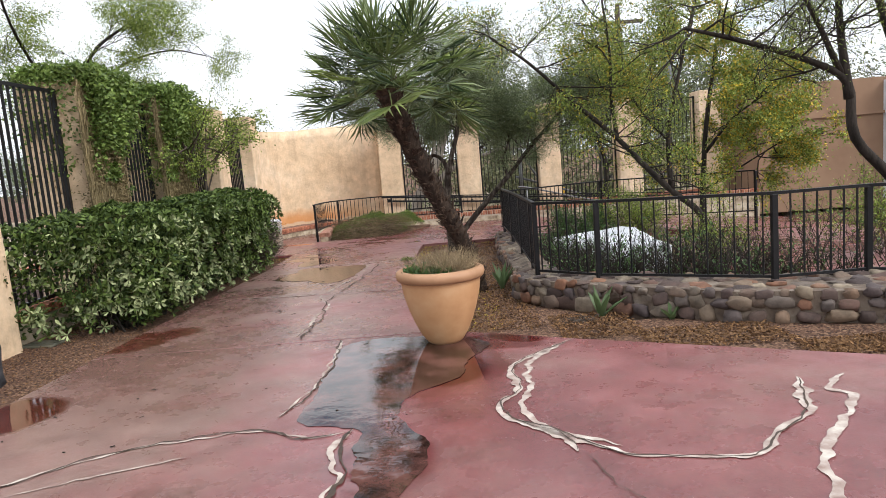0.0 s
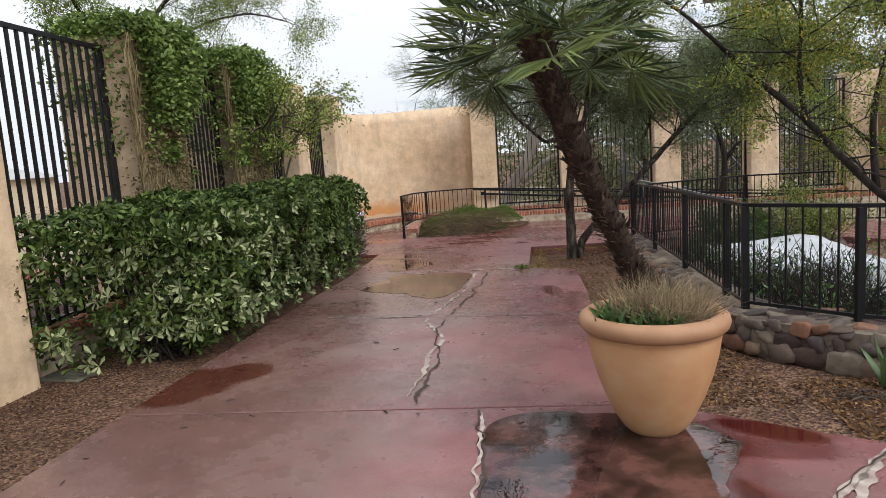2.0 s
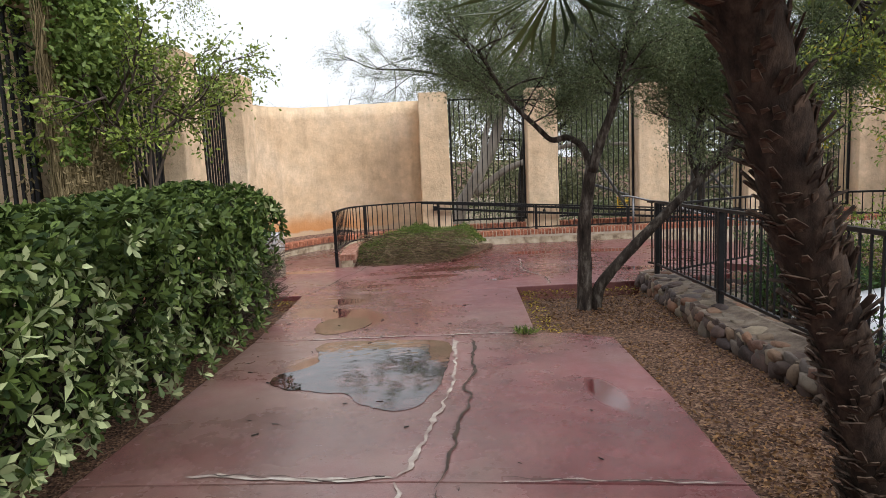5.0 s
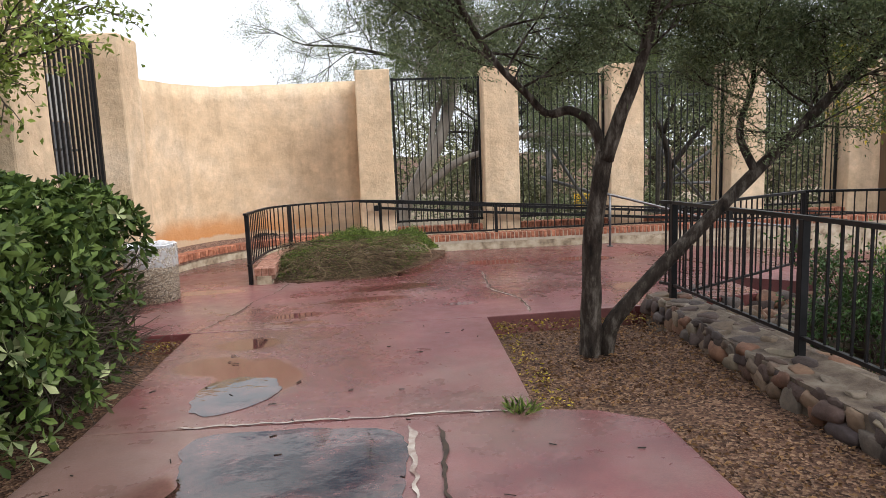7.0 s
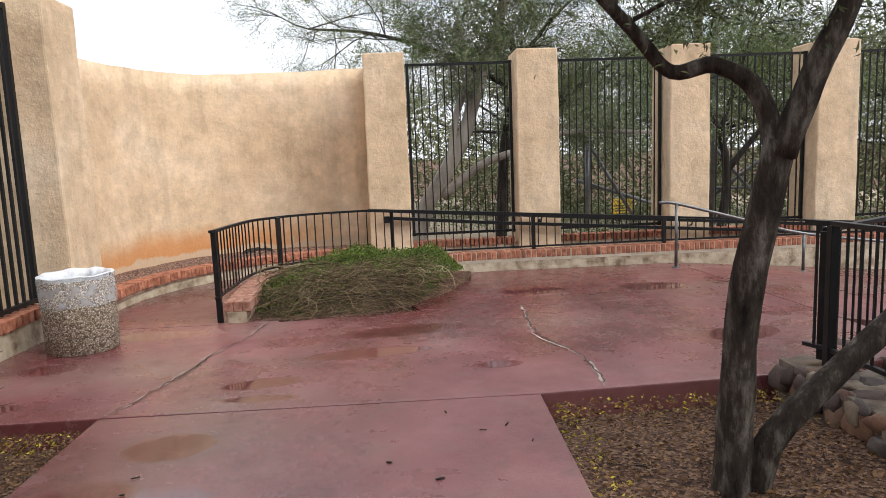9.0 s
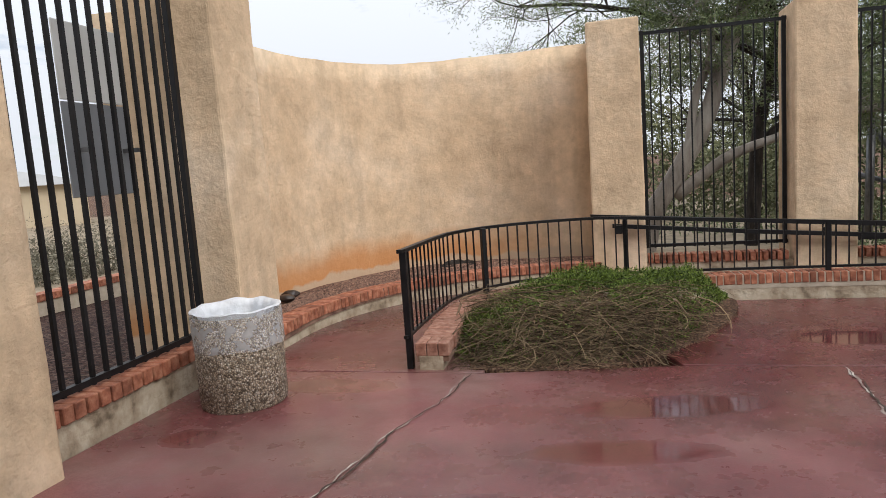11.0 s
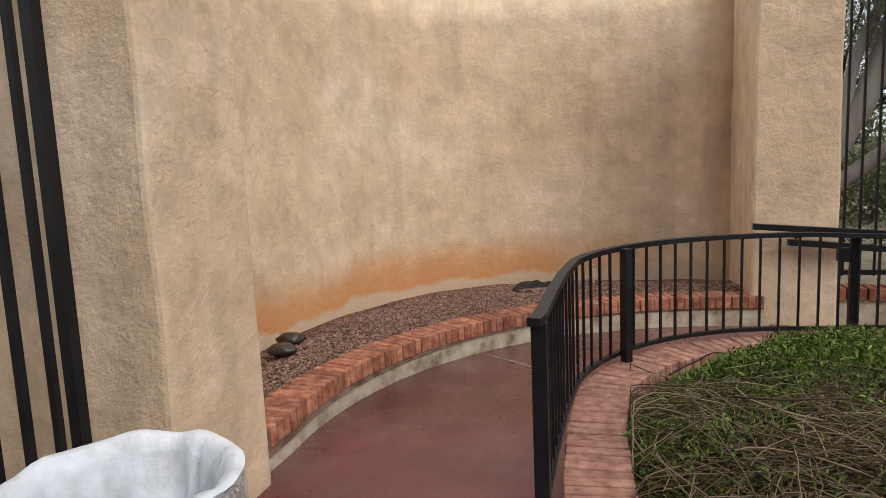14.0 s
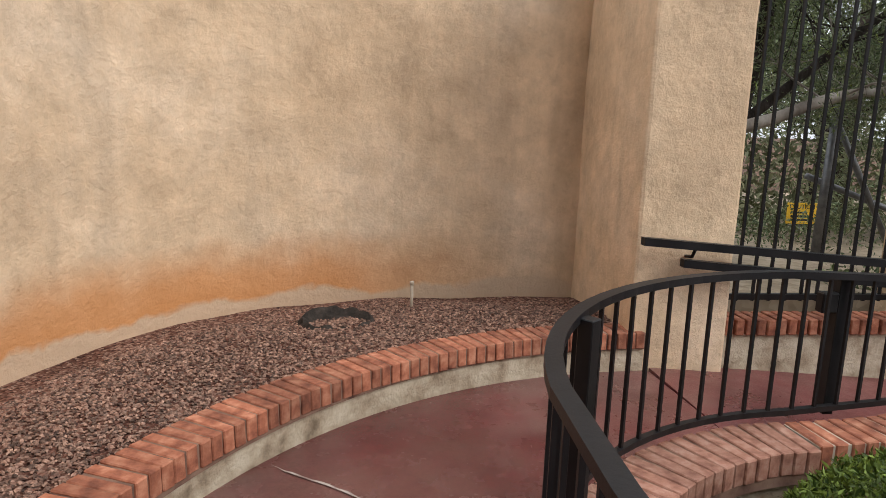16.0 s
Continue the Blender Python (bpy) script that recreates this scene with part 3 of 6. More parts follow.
GAP = 0.006
slabs = [
    [(-3.36, -8), (9, -8), (9, 0.4), (2.85, 4.24), (0.93, 5.33), (0.22, 5.77), (-0.03, 5.92 - GAP), (-3.30, 5.94 - GAP)],
    [(-3.30, 5.94 + GAP), (-0.03, 5.92 + GAP), (-0.09, 8.28 - GAP), (-1.6, 8.45 - GAP), (-3.26, 8.55 - GAP)],
    [(-3.26, 8.55 + GAP), (-1.6, 8.45 + GAP), (-0.09, 8.28 + GAP), (-0.03, 9.2), (0.0, 11.0), (-0.3, 11.22), (-0.62, 11.3 - GAP), (-2.95, 11.36 - GAP), (-3.15, 11.36 - GAP)],
    [(-3.15, 11.36 + GAP), (-0.62, 11.3 + GAP), (-0.58, 12.3), (-0.53, 13.72 - GAP), (-3.21, 13.73 - GAP)],
    [(-4.655, 13.70), (-3.21, 13.73 + GAP), (-0.53, 13.72 + GAP), (1.05, 13.83), (2.4, 14.1), (2.4, 16.42 - GAP), (-0.2, 16.46 - GAP), (-1.2, 16.46 - GAP), (-2.62, 16.24 - GAP), (-4.655, 16.28 - GAP)],
]
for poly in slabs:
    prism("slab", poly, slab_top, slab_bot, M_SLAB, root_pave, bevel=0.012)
# beyond the cross joint, and the curved way behind the planter
CX, CY = -1.72, 17.40
R_OUT, R_IN = 2.80, 1.42
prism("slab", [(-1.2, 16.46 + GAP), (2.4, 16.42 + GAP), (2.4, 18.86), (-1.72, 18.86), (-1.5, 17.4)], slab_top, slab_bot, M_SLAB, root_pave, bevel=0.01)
way = [(-2.6, 16.24 + GAP), (-2.6, 17.4)]
way += [(CX + 0.95 * math.cos(a), CY + 0.95 * math.sin(a)) for a in [radians(170 - 80 * i / 10) for i in range(11)]]
way += [(CX + (R_OUT + 0.05) * math.cos(a), CY + (R_OUT + 0.05) * math.sin(a)) for a in [radians(90 + 90 * i / 24) for i in range(25)]]
way += [(-4.655, 17.2), (-4.655, 16.28 + GAP)]
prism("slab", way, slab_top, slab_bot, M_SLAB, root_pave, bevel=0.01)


# the ramp behind the low wall and the lower way beyond the steps, both falling to the right
def ramp_top(x, y):
    return g(19.5) - 0.075 * max(0.0, x + 1.72)


def lower_top(x, y):
    return g(y) - 0.085 * max(0.0, min(x, 9.0) - 2.4)


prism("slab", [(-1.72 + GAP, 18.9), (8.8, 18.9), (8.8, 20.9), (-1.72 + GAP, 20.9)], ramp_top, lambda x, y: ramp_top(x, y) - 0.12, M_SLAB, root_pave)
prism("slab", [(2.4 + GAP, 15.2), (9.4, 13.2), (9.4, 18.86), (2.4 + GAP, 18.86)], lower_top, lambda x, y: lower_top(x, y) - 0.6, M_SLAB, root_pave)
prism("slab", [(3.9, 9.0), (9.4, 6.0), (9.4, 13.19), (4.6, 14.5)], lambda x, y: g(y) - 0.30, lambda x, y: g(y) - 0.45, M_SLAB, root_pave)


def soften(poly, times=2):
    for _ in range(times):
        out = []
        for a, b in zip(poly, poly[1:] + poly[:1]):
            out += [(a[0] * 0.75 + b[0] * 0.25, a[1] * 0.75 + b[1] * 0.25), (a[0] * 0.25 + b[0] * 0.75, a[1] * 0.25 + b[1] * 0.75)]
        poly = out
    return poly


def puddle(poly):
    """Standing water with a ragged rim, 4 mm above the slab."""
    bm = bmesh.new()
    rim = []
    for x, y in poly:
        w = noise.noise(Vector((x * 6, y * 6, 2.0))) * 0.04 + noise.noise(Vector((x * 17, y * 17, 5.0))) * 0.02
        rim.append(bm.verts.new((x + w, y + w * 0.7, g(y) + 0.004)))
    f = bm.faces.new(rim)
    bm.normal_update()
    if f.normal.z < 0:
        f.normal_flip()
    bmesh.ops.triangulate(bm, faces=[f])
    return tagged(part("water", bm, M_WATER), "shallow rainwater puddle on red concrete", "puddle", kind="structure")


puddle(soften([(-1.02, 5.65), (-0.98, 4.9), (-0.97, 4.3), (-1.02, 3.9), (-0.82, 3.75), (-0.56, 3.66), (-0.58, 3.36), (-0.56, 3.05), (-0.48, 2.7), (-0.30, 2.75), (-0.16, 3.28), (-0.24, 3.56), (-0.4, 3.81), (-0.35, 4.21), (-0.12, 4.38), (0.05, 4.55), (0.05, 4.87), (0.2, 5.15), (0.3, 5.37), (0.08, 5.7), (-0.34, 5.80), (-0.74, 5.84)], 3))
puddle(soften([(-2.66, 10.02), (-2.72, 10.29), (-2.48, 10.42), (-2.41, 10.65), (-2.56, 11.09), (-2.42, 11.27), (-1.56, 11.2), (-1.36, 10.98), (-1.40, 10.35), (-1.48, 9.79), (-1.62, 9.43), (-1.77, 9.40), (-1.97, 9.58), (-2.15, 9.82), (-2.42, 9.87)], 3))
puddle(soften([(-2.64, 11.48), (-2.72, 12.05), (-2.55, 12.3), (-2.25, 12.25), (-2.12, 11.95), (-2.3, 11.6)], 3))


def crack(pts, width, mat, lift=0.003, wander=0.02, name="crack_filler"):
    """A ragged strip that wanders along a crack, swelling and pinching."""
    rng = random.Random(len(pts) * 7 + int(width * 1e4))
    seed = rng.uniform(0, 50)
    line = []
    raw = smooth_path([(x, y, 0) for x, y in pts], 6)
    for a, b in zip(raw, raw[1:]):
        steps = max(1, int((b - a).length / 0.022))
        for i in range(steps):
            p = a.lerp(b, i / steps)
            w = noise.noise_vector(Vector((p.x * 3.1, p.y * 3.1, seed))) * wander * 1.6 + noise.noise_vector(Vector((p.x * 10, p.y * 10, seed))) * wander * 1.3
            line.append(Vector((p.x + w.x, p.y + w.y, 0)))
    verts, faces = [], []
    for i, p in enumerate(line):
        d = line[min(i + 2, len(line) - 1)] - line[max(i - 2, 0)]
        s = Vector((-d.y, d.x, 0)).normalized()
        swell = 0.85 + 0.75 * noise.noise(Vector((p.x * 2.4, p.y * 2.4, seed + 3))) + 0.35 * noise.noise(Vector((p.x * 9, p.y * 9, seed)))
        fade = min(1.0, i / 6 + 0.15, (len(line) - 1 - i) / 6 + 0.15)
        w = width * max(0.12, swell) * fade
        for k in (0.5, -0.5):
            q = p + s * w * (k + 0.5 * noise.noise(Vector((p.x * 16, p.y * 16, seed + 9 * k))))
            verts.append((q.x, q.y, g(q.y) + lift))
        if i:
            faces.append((2 * i - 2, 2 * i - 1, 2 * i + 1, 2 * i))
    ob = new(name, mesh_from(name, verts, faces, mat))
    ob.parent = root_pave
    return ob


CRACKS = {
    "a": [(0.93, 5.28), (0.78, 5.13), (0.53, 4.87), (0.37, 4.62), (0.37, 4.15), (0.23, 3.91), (0.27, 3.65), (0.48, 3.37), (0.56, 3.11)],
    "b": [(0.27, 3.65), (0.62, 3.22), (0.87, 3.03), (1.32, 2.96), (1.61, 3.22), (1.84, 3.45), (2.05, 4.0)],
    "c": [(0.85, 5.2), (0.58, 4.81), (0.46, 4.43), (0.45, 4.14), (0.36, 3.80), (0.49, 3.45), (0.8, 3.15)],
    "d": [(2.34, 3.98), (2.11, 3.73), (2.15, 3.56), (1.68, 2.96), (1.53, 2.62), (1.3, 1.8)],
    "e": [(-2.9, 3.0), (-2.39, 3.25), (-2.10, 3.54), (-1.60, 3.72), (-1.22, 3.77), (-0.92, 3.60), (-0.65, 3.67)],
    "f": [(-0.65, 3.67), (-0.70, 3.38), (-0.61, 3.04), (-0.66, 2.87), (-0.7, 2.2)],
    "g": [(-1.05, 5.90), (-0.99, 5.19), (-1.03, 4.38), (-1.15, 3.90)],
    "h": [(-1.45, 5.98), (-1.42, 6.53), (-1.40, 7.03), (-1.47, 7.35), (-1.50, 7.9), (-1.48, 8.35)],
    "h2": [(-1.66, 8.44), (-1.60, 8.08), (-1.42, 7.6), (-1.47, 7.14), (-1.46, 6.6), (-1.49, 6.1)],
    "i": [(-1.67, 8.5), (-1.58, 8.74), (-1.49, 9.22), (-1.42, 9.67), (-1.36, 10.17), (-1.36, 10.7), (-1.37, 11.2)],
    "i2": [(-1.48, 8.35), (-1.42, 8.6), (-1.39, 9.04), (-1.27, 9.6), (-1.33, 9.8), (-1.23, 10.29), (-1.20, 11.15)],
    "j": [(-2.7, 8.60), (-2.3, 8.54), (-2.05, 8.49), (-1.67, 8.5)],
    "k": [(-2.7, 11.36), (-1.24, 11.33), (-0.7, 11.31)],
    "l": [(-0.17, 16.4), (-0.27, 15.25), (-0.09, 14.57), (-0.08, 14.07), (-0.13, 13.74)],
    "m": [(-3.18, 13.76), (-3.09, 14.08), (-2.99, 14.56), (-2.93, 15.08), (-2.78, 15.56), (-2.7, 16.22)],
    "n": [(-1.2, 8.41), (-0.6, 8.35), (-0.12, 8.29)],
    "o": [(-3.93, 19.06), (-3.52, 18.79), (-3.12, 18.5)],
    "p": [(0.56, 3.11), (0.7, 2.6), (0.95, 2.3), (1.2, 1.9)],
    "q": [(-2.3, 3.15), (-1.9, 3.3), (-1.5, 3.45)],
}
for key, w in (("a", 0.05), ("b", 0.055), ("c", 0.036), ("d", 0.052), ("e", 0.024), ("q", 0.018), ("i", 0.034), ("h2", 0.03), ("j", 0.034), ("k", 0.02), ("l", 0.02), ("m", 0.010), ("n", 0.012), ("g", 0.022), ("f", 0.034), ("o", 0.011)):
    crack(CRACKS[key], w, M_CAULK, 0.0055)
for key, w in (("a", 0.008), ("b", 0.010), ("e", 0.014), ("f", 0.022), ("g", 0.012), ("h", 0.018), ("i2", 0.022), ("l", 0.012), ("m", 0.014), ("p", 0.010), ("j", 0.010), ("n", 0.008)):
    crack([(x + 0.015, y + 0.01) for x, y in CRACKS[key]], w, M_CRACK, 0.0075, name="crack")


# ---------------------------------------------------------------- pillars, walls, fences
def pillar(x0, x1, y0, y1, z0, z1, group):
    """A stucco pillar, a little wider at the foot, with soft uneven arrises."""
    bm = box_bm(x0, x1, y0, y1, z0, z1)
    bmesh.ops.subdivide_edges(bm, edges=[e for e in bm.edges if abs(e.verts[0].co.z - e.verts[1].co.z) > 1], cuts=14, use_grid_fill=True)
    bmesh.ops.bevel(bm, geom=[e for e in bm.edges if e.calc_face_angle(0) > 1], offset=0.022, segments=2, affect="EDGES", profile=0.5)
    cx, cy = (x0 + x1) / 2, (y0 + y1) / 2
    for v in bm.verts:
        t = (v.co.z - z0) / (z1 - z0)
        k = 1.03 - 0.05 * t
        v.co.x, v.co.y = cx + (v.co.x - cx) * k, cy + (v.co.y - cy) * k
    roughen(bm, 0.012, 2.2, x0 + y0)
    return tagged(part("pillar", bm, M_STUCCO, None), "tan stucco pillar standing between iron fence panels", "pillar", group, "structure")


LEFT_Y = [(6.05, 6.75), (8.62, 9.30), (11.13, 11.82), (13.64, 14.33), (16.21, 16.84)]
for y0, y1 in LEFT_Y:
    pillar(-5.30, -4.47, y0, y1, g(y0) - 0.3, 2.86, "pillars of the street fence")
pillar(-5.18, -4.47, 3.55, 4.25, -0.3, 2.9, "pillars of the street fence")
pillar(-5.18, -4.47, 1.0, 1.7, -0.3, 2.9, "pillars of the street fence")
FAR_X = [(-1.86, -1.22), (0.48, 1.14), (2.90, 3.55), (5.30, 5.98), (7.70, 8.36)]
for x0, x1 in FAR_X:
    pillar(x0, x1, 20.25, 21.05 if x0 > -1 else 21.8, -1.2, 2.86, "pillars of the ramp fence")


def brick_mesh(w, d, h, mat=M_BRICK):
    bm = box_bm(-w / 2, w / 2, -d / 2, d / 2, 0, h, 0.005, 1)
    roughen(bm, 0.003, 9, w)
    me = bpy.data.meshes.new("brick")
    bm.to_mesh(me)
    bm.free()
    me.materials.append(mat)
    return me


BRICK = brick_mesh(0.056, 0.225, 0.105)
BRICK_WIDE = brick_mesh(0.080, 0.26, 0.10)
BRICK_IN = brick_mesh(0.056, 0.262, 0.10, M_BRICK_WORN)
BRICK_END = brick_mesh(0.080, 0.19, 0.10, M_BRICK_WORN)


def brick_cap(root, path, step, me, rng):
    for p, a in along(path, step, step / 2):
        piece("brick", me, pose(p.x + rng.uniform(-0.003, 0.003), p.y + rng.uniform(-0.003, 0.003), p.z + rng.uniform(-0.002, 0.002), rng.uniform(-0.5, 0.5), rng.uniform(-0.5, 0.5), math.degrees(a) + rng.uniform(-1, 1)), root)


def fence_panel(label, a, b, z0, z1, step, bar=0.022):
    """An iron fence panel from a to b in plan."""
    root = empty("fence_panel", 0, 0, 0, label, "fence", "fence panels")
    A, B = Vector((*a, 0)), Vector((*b, 0))
    n_ = int((B - A).length / step)
    ang = math.degrees(math.atan2(B.y - A.y, B.x - A.x))
    me = bar_mesh("bar", bar, bar, z1 - z0, M_IRON)
    for i in range(1, n_):
        p = A + (B - A) * (i / n_)
        piece("bar", me, pose(p.x, p.y, z0, 0, 0, ang), root)
    for z in (z0 + 0.03, z1 - 0.02):
        iron_rail("rail", root, [(A.x, A.y, z), (B.x, B.y, z)], 0.02, 0.02)
    me2 = bar_mesh("stile", 0.045, 0.045, z1 - z0 + 0.01, M_IRON)
    for p in (A, B):
        d = (B - A).normalized() * (0.03 if p is A else -0.03)
        piece("stile", me2, pose(p.x + d.x, p.y + d.y, z0, 0, 0, ang), root)
    return root


# low walls with brick caps, then the iron panels on them
left_spans = [(4.25, 6.05), (6.75, 8.62), (9.30, 11.13), (11.82, 13.64), (14.33, 16.14)]
for y0, y1 in left_spans:
    zc = g((y0 + y1) / 2) + 0.30
    ob = part("wall_west", roughen(box_bm(-5.02, -4.665, y0 + 0.003, y1 - 0.003, zc - 0.8, zc - 0.10), 0.004), M_CURB)
    tagged(ob, "low rendered wall under the iron fence, capped with red brick", "wall", kind="structure")
    brick_cap(ob, [(-4.77, y0 + 0.02, zc - 0.098), (-4.77, y1 - 0.02, zc - 0.098)], 0.098, BRICK_WIDE, random.Random(int(y0 * 10)))
    fence_panel("tall black iron fence panel on a brick-capped wall", (-4.76, y0 + 0.01), (-4.76, y1 - 0.01), zc + 0.012, 2.74, 0.112, 0.025)
for (x0, x1), (x2, x3) in zip(FAR_X, FAR_X[1:]):
    zc = -0.05
    ob = part("wall_north", roughen(box_bm(x1 + 0.003, x2 - 0.003, 20.32, 20.75, -1.4, zc - 0.10), 0.004), M_CURB)
    tagged(ob, "low rendered wall under the ramp fence, capped with red brick", "wall", kind="structure")
    brick_cap(ob, [(x1 + 0.02, 20.40, zc - 0.098), (x2 - 0.02, 20.40, zc - 0.098)], 0.074, BRICK, random.Random(int(x0 * 10)))
    fence_panel("tall black iron fence panel between stucco pillars", (x1 + 0.01, 20.58), (x2 - 0.01, 20.58), zc + 0.06, 2.72, 0.116, 0.018)


def curved_wall():
    """The tall curved stucco wall, a squarish quarter ring with thickness."""
    n_, zs = 48, 12
    inner, outer = [], []
    for i in range(n_ + 1):
        a = radians(90 + 92 * i / n_)
        ca, sa = math.cos(a), math.sin(a)
        e = 2 / 3.3
        sx, sy = math.copysign(abs(ca) ** e, ca), math.copysign(abs(sa) ** e, sa)
        inner.append((-1.75 + 3.72 * sx, 17.2 + 4.22 * sy))
        outer.append((-1.75 + 4.07 * sx, 17.2 + 4.57 * sy))
    verts, faces = [], []
    top = [2.80 - 0.09 * min(1, i / 20) + 0.015 * noise.noise(Vector((i * 0.35, 0, 0))) for i in range(n_ + 1)]
    def col(p, i, off):
        for k in range(zs + 1):
            t = k / zs
            z = -0.9 + (top[i] + 0.9) * t
            w = 0.018 * noise.noise(Vector((p[0] * 1.4, p[1] * 1.4, z * 1.4 + off)))
            verts.append((p[0] + w, p[1] + w, z - (0.012 if k == zs else 0)))
    for i in range(n_ + 1):
        col(inner[i], i, 0)
    for i in range(n_ + 1):
        col(outer[i], i, 5)
    h = zs + 1
    O = (n_ + 1) * h
    for i in range(n_):
        for k in range(zs):
            a = i * h + k
            faces.append((a, a + 1, a + h + 1, a + h))
            faces.append((O + a, O + a + h, O + a + h + 1, O + a + 1))
        a = i * h + zs
        faces.append((a, O + a, O + a + h, a + h))
    for i in (0, n_):
        for k in range(zs):
            a = i * h + k
            faces.append((a, O + a, O + a + 1, a + 1) if i == 0 else (a, a + 1, O + a + 1, O + a))
    ob = new("wall_curved", mesh_from("wall_curved", verts, faces, M_STUCCO_WALL, True))
    return tagged(ob, "tall curved tan stucco wall with an orange stain along its foot", "wall", kind="structure")


curved_wall()


def arc_pts(r, a0, a1, z, n_=24):
    return [(CX + r * math.cos(radians(a0 + (a1 - a0) * i / n_)), CY + r * math.sin(radians(a0 + (a1 - a0) * i / n_)), z) for i in range(n_ + 1)]


def swept_wall(name, path, half, z0, z1, mat):
    """A low wall of even thickness along a level path."""
    pts = [Vector((p[0], p[1], 0)) for p in path]
    verts, faces = [], []
    for i, p in enumerate(pts):
        d = pts[min(i + 1, len(pts) - 1)] - pts[max(i - 1, 0)]
        s = Vector((-d.y, d.x, 0)).normalized()
        for q in (p + s * half, p - s * half):
            verts += [(q.x, q.y, z0), (q.x, q.y, z1(q.y) if callable(z1) else z1)]
    for i in range(len(pts) - 1):
        a, b = 4 * i, 4 * i + 4
        faces += [(a, a + 1, b + 1, b), (a + 2, b + 2, b + 3, a + 3), (a + 1, a + 3, b + 3, b + 1)]
    e = 4 * (len(pts) - 1)
    faces += [(0, 2, 3, 1), (e, e + 1, e + 3, e + 2)]
    return new(name, mesh_from(name, verts, faces, mat))


Z_CURB = -0.055


def kerb_z(y):
    """Top of the outer kerb, falling a little towards the ramp."""
    return Z_CURB - 0.013 * max(0.0, y - 17.0)


outer_path = arc_pts(R_OUT + 0.11, 91, 180, 0, 130)
outer_path += [(-4.62, 17.15, 0), (-4.62, 16.9, 0)]
curb = tagged(swept_wall("curb_outer", outer_path, 0.09, -0.75, lambda y: kerb_z(y) - 0.105, M_CURB), "curved rendered kerb capped with red rowlock bricks", "kerb", kind="structure")
inner_line = [(-3.0, 16.30, 0), (-3.02, 16.7, 0), (-3.04, 17.2, 0)] + arc_pts(R_IN - 0.10, 172, 92, 0, 70)
curb_in = tagged(swept_wall("curb_inner", inner_line, 0.09, -0.75, Z_CURB - 0.105, M_CURB), "curved planter kerb capped with red bricks", "kerb", kind="structure")
low_line = [(-1.75, 18.722, 0), (-1.4, 18.75, 0), (-1.0, 18.83, 0), (-0.5, 18.93, 0), (0.0, 18.97, 0), (8.8, 18.97, 0)]
low_wall = tagged(swept_wall("wall_low", low_line, 0.10, -1.6, Z_CURB - 0.105, M_CURB), "low tan rendered wall beside the ramp, capped with red brick", "wall", kind="structure")

# gravel bed between the brick kerb and the curved wall
def gravel_bed():
    verts, faces = [], []
    n_ = 40
    for i in range(n_ + 1):
        a = radians(88 + 100 * i / n_)
        ca, sa = math.cos(a), math.sin(a)
        sx, sy = math.copysign(abs(ca) ** (2 / 3.3), ca), math.copysign(abs(sa) ** (2 / 3.3), sa)
        p = Vector((CX + (R_OUT + 0.16) * ca, CY + (R_OUT + 0.16) * sa, kerb_z(CY + R_OUT * sa) - 0.035))
        q = Vector((-1.75 + 3.8 * sx, 17.2 + 4.3 * sy, -0.20))
        for k in range(9):
            t = k / 8
            v = p.lerp(q, t)
            v.z += 0.03 * math.sin(math.pi * t) + 0.02 * noise.noise(v * 2.5)
            verts.append(v)
    for i in range(n_):
        for k in range(8):
            a = i * 9 + k
            faces.append((a, a + 9, a + 10, a + 1))
    ob = new("gravel_bed", mesh_from("gravel_bed", verts, faces, M_MULCH, True))
    return tagged(ob, "bed of fine red-brown gravel against the curved wall", "gravel", kind="stuff")


gravel_bed()


def pebbles(name, label, sampler, count, size, mat, seed, flat=0.6):
    """Loose small stones or chips strewn over a surface, as one body of stuff."""
    rng = random.Random(seed)
    s = Soup()
    base = [(0, 0, 1), (0.94, 0, -0.2), (-0.4, 0.85, -0.2), (-0.4, -0.85, -0.2), (0.3, 0.5, 0.5), (-0.5, 0, 0.55), (0.35, -0.55, 0.45)]
    fs = [(0, 6, 4), (0, 4, 5), (0, 5, 6), (4, 6, 1), (4, 1, 2), (4, 2, 5), (5, 2, 3), (5, 3, 6), (6, 3, 1)]
    for _ in range(count):
        x, y, z = sampler(rng)
        r = size * rng.uniform(0.5, 1.4)
        m = pose(x, y, z, rng.uniform(-30, 30), rng.uniform(-30, 30), rng.uniform(0, 360)) @ Matrix.Diagonal((r, r * rng.uniform(0.6, 1), r * flat, 1))
        s.add([m @ Vector(v) for v in base], fs)
    return tagged(s.make(name, mat, smooth=False), label, "gravel", kind="stuff")


def gravel_at(rng):
    a = radians(rng.uniform(90, 184))
    ca, sa = math.cos(a), math.sin(a)
    sx, sy = math.copysign(abs(ca) ** (2 / 3.3), ca), math.copysign(abs(sa) ** (2 / 3.3), sa)
    t = rng.random()
    p = Vector((CX + (R_OUT + 0.22) * ca, CY + (R_OUT + 0.22) * sa, kerb_z(CY + R_OUT * sa) - 0.03)).lerp(Vector((-1.75 + 3.7 * sx, 17.2 + 4.2 * sy, -0.195)), t)
    return p.x, p.y, p.z + 0.03 * math.sin(math.pi * t) + 0.02 * noise.noise(p * 2.5)


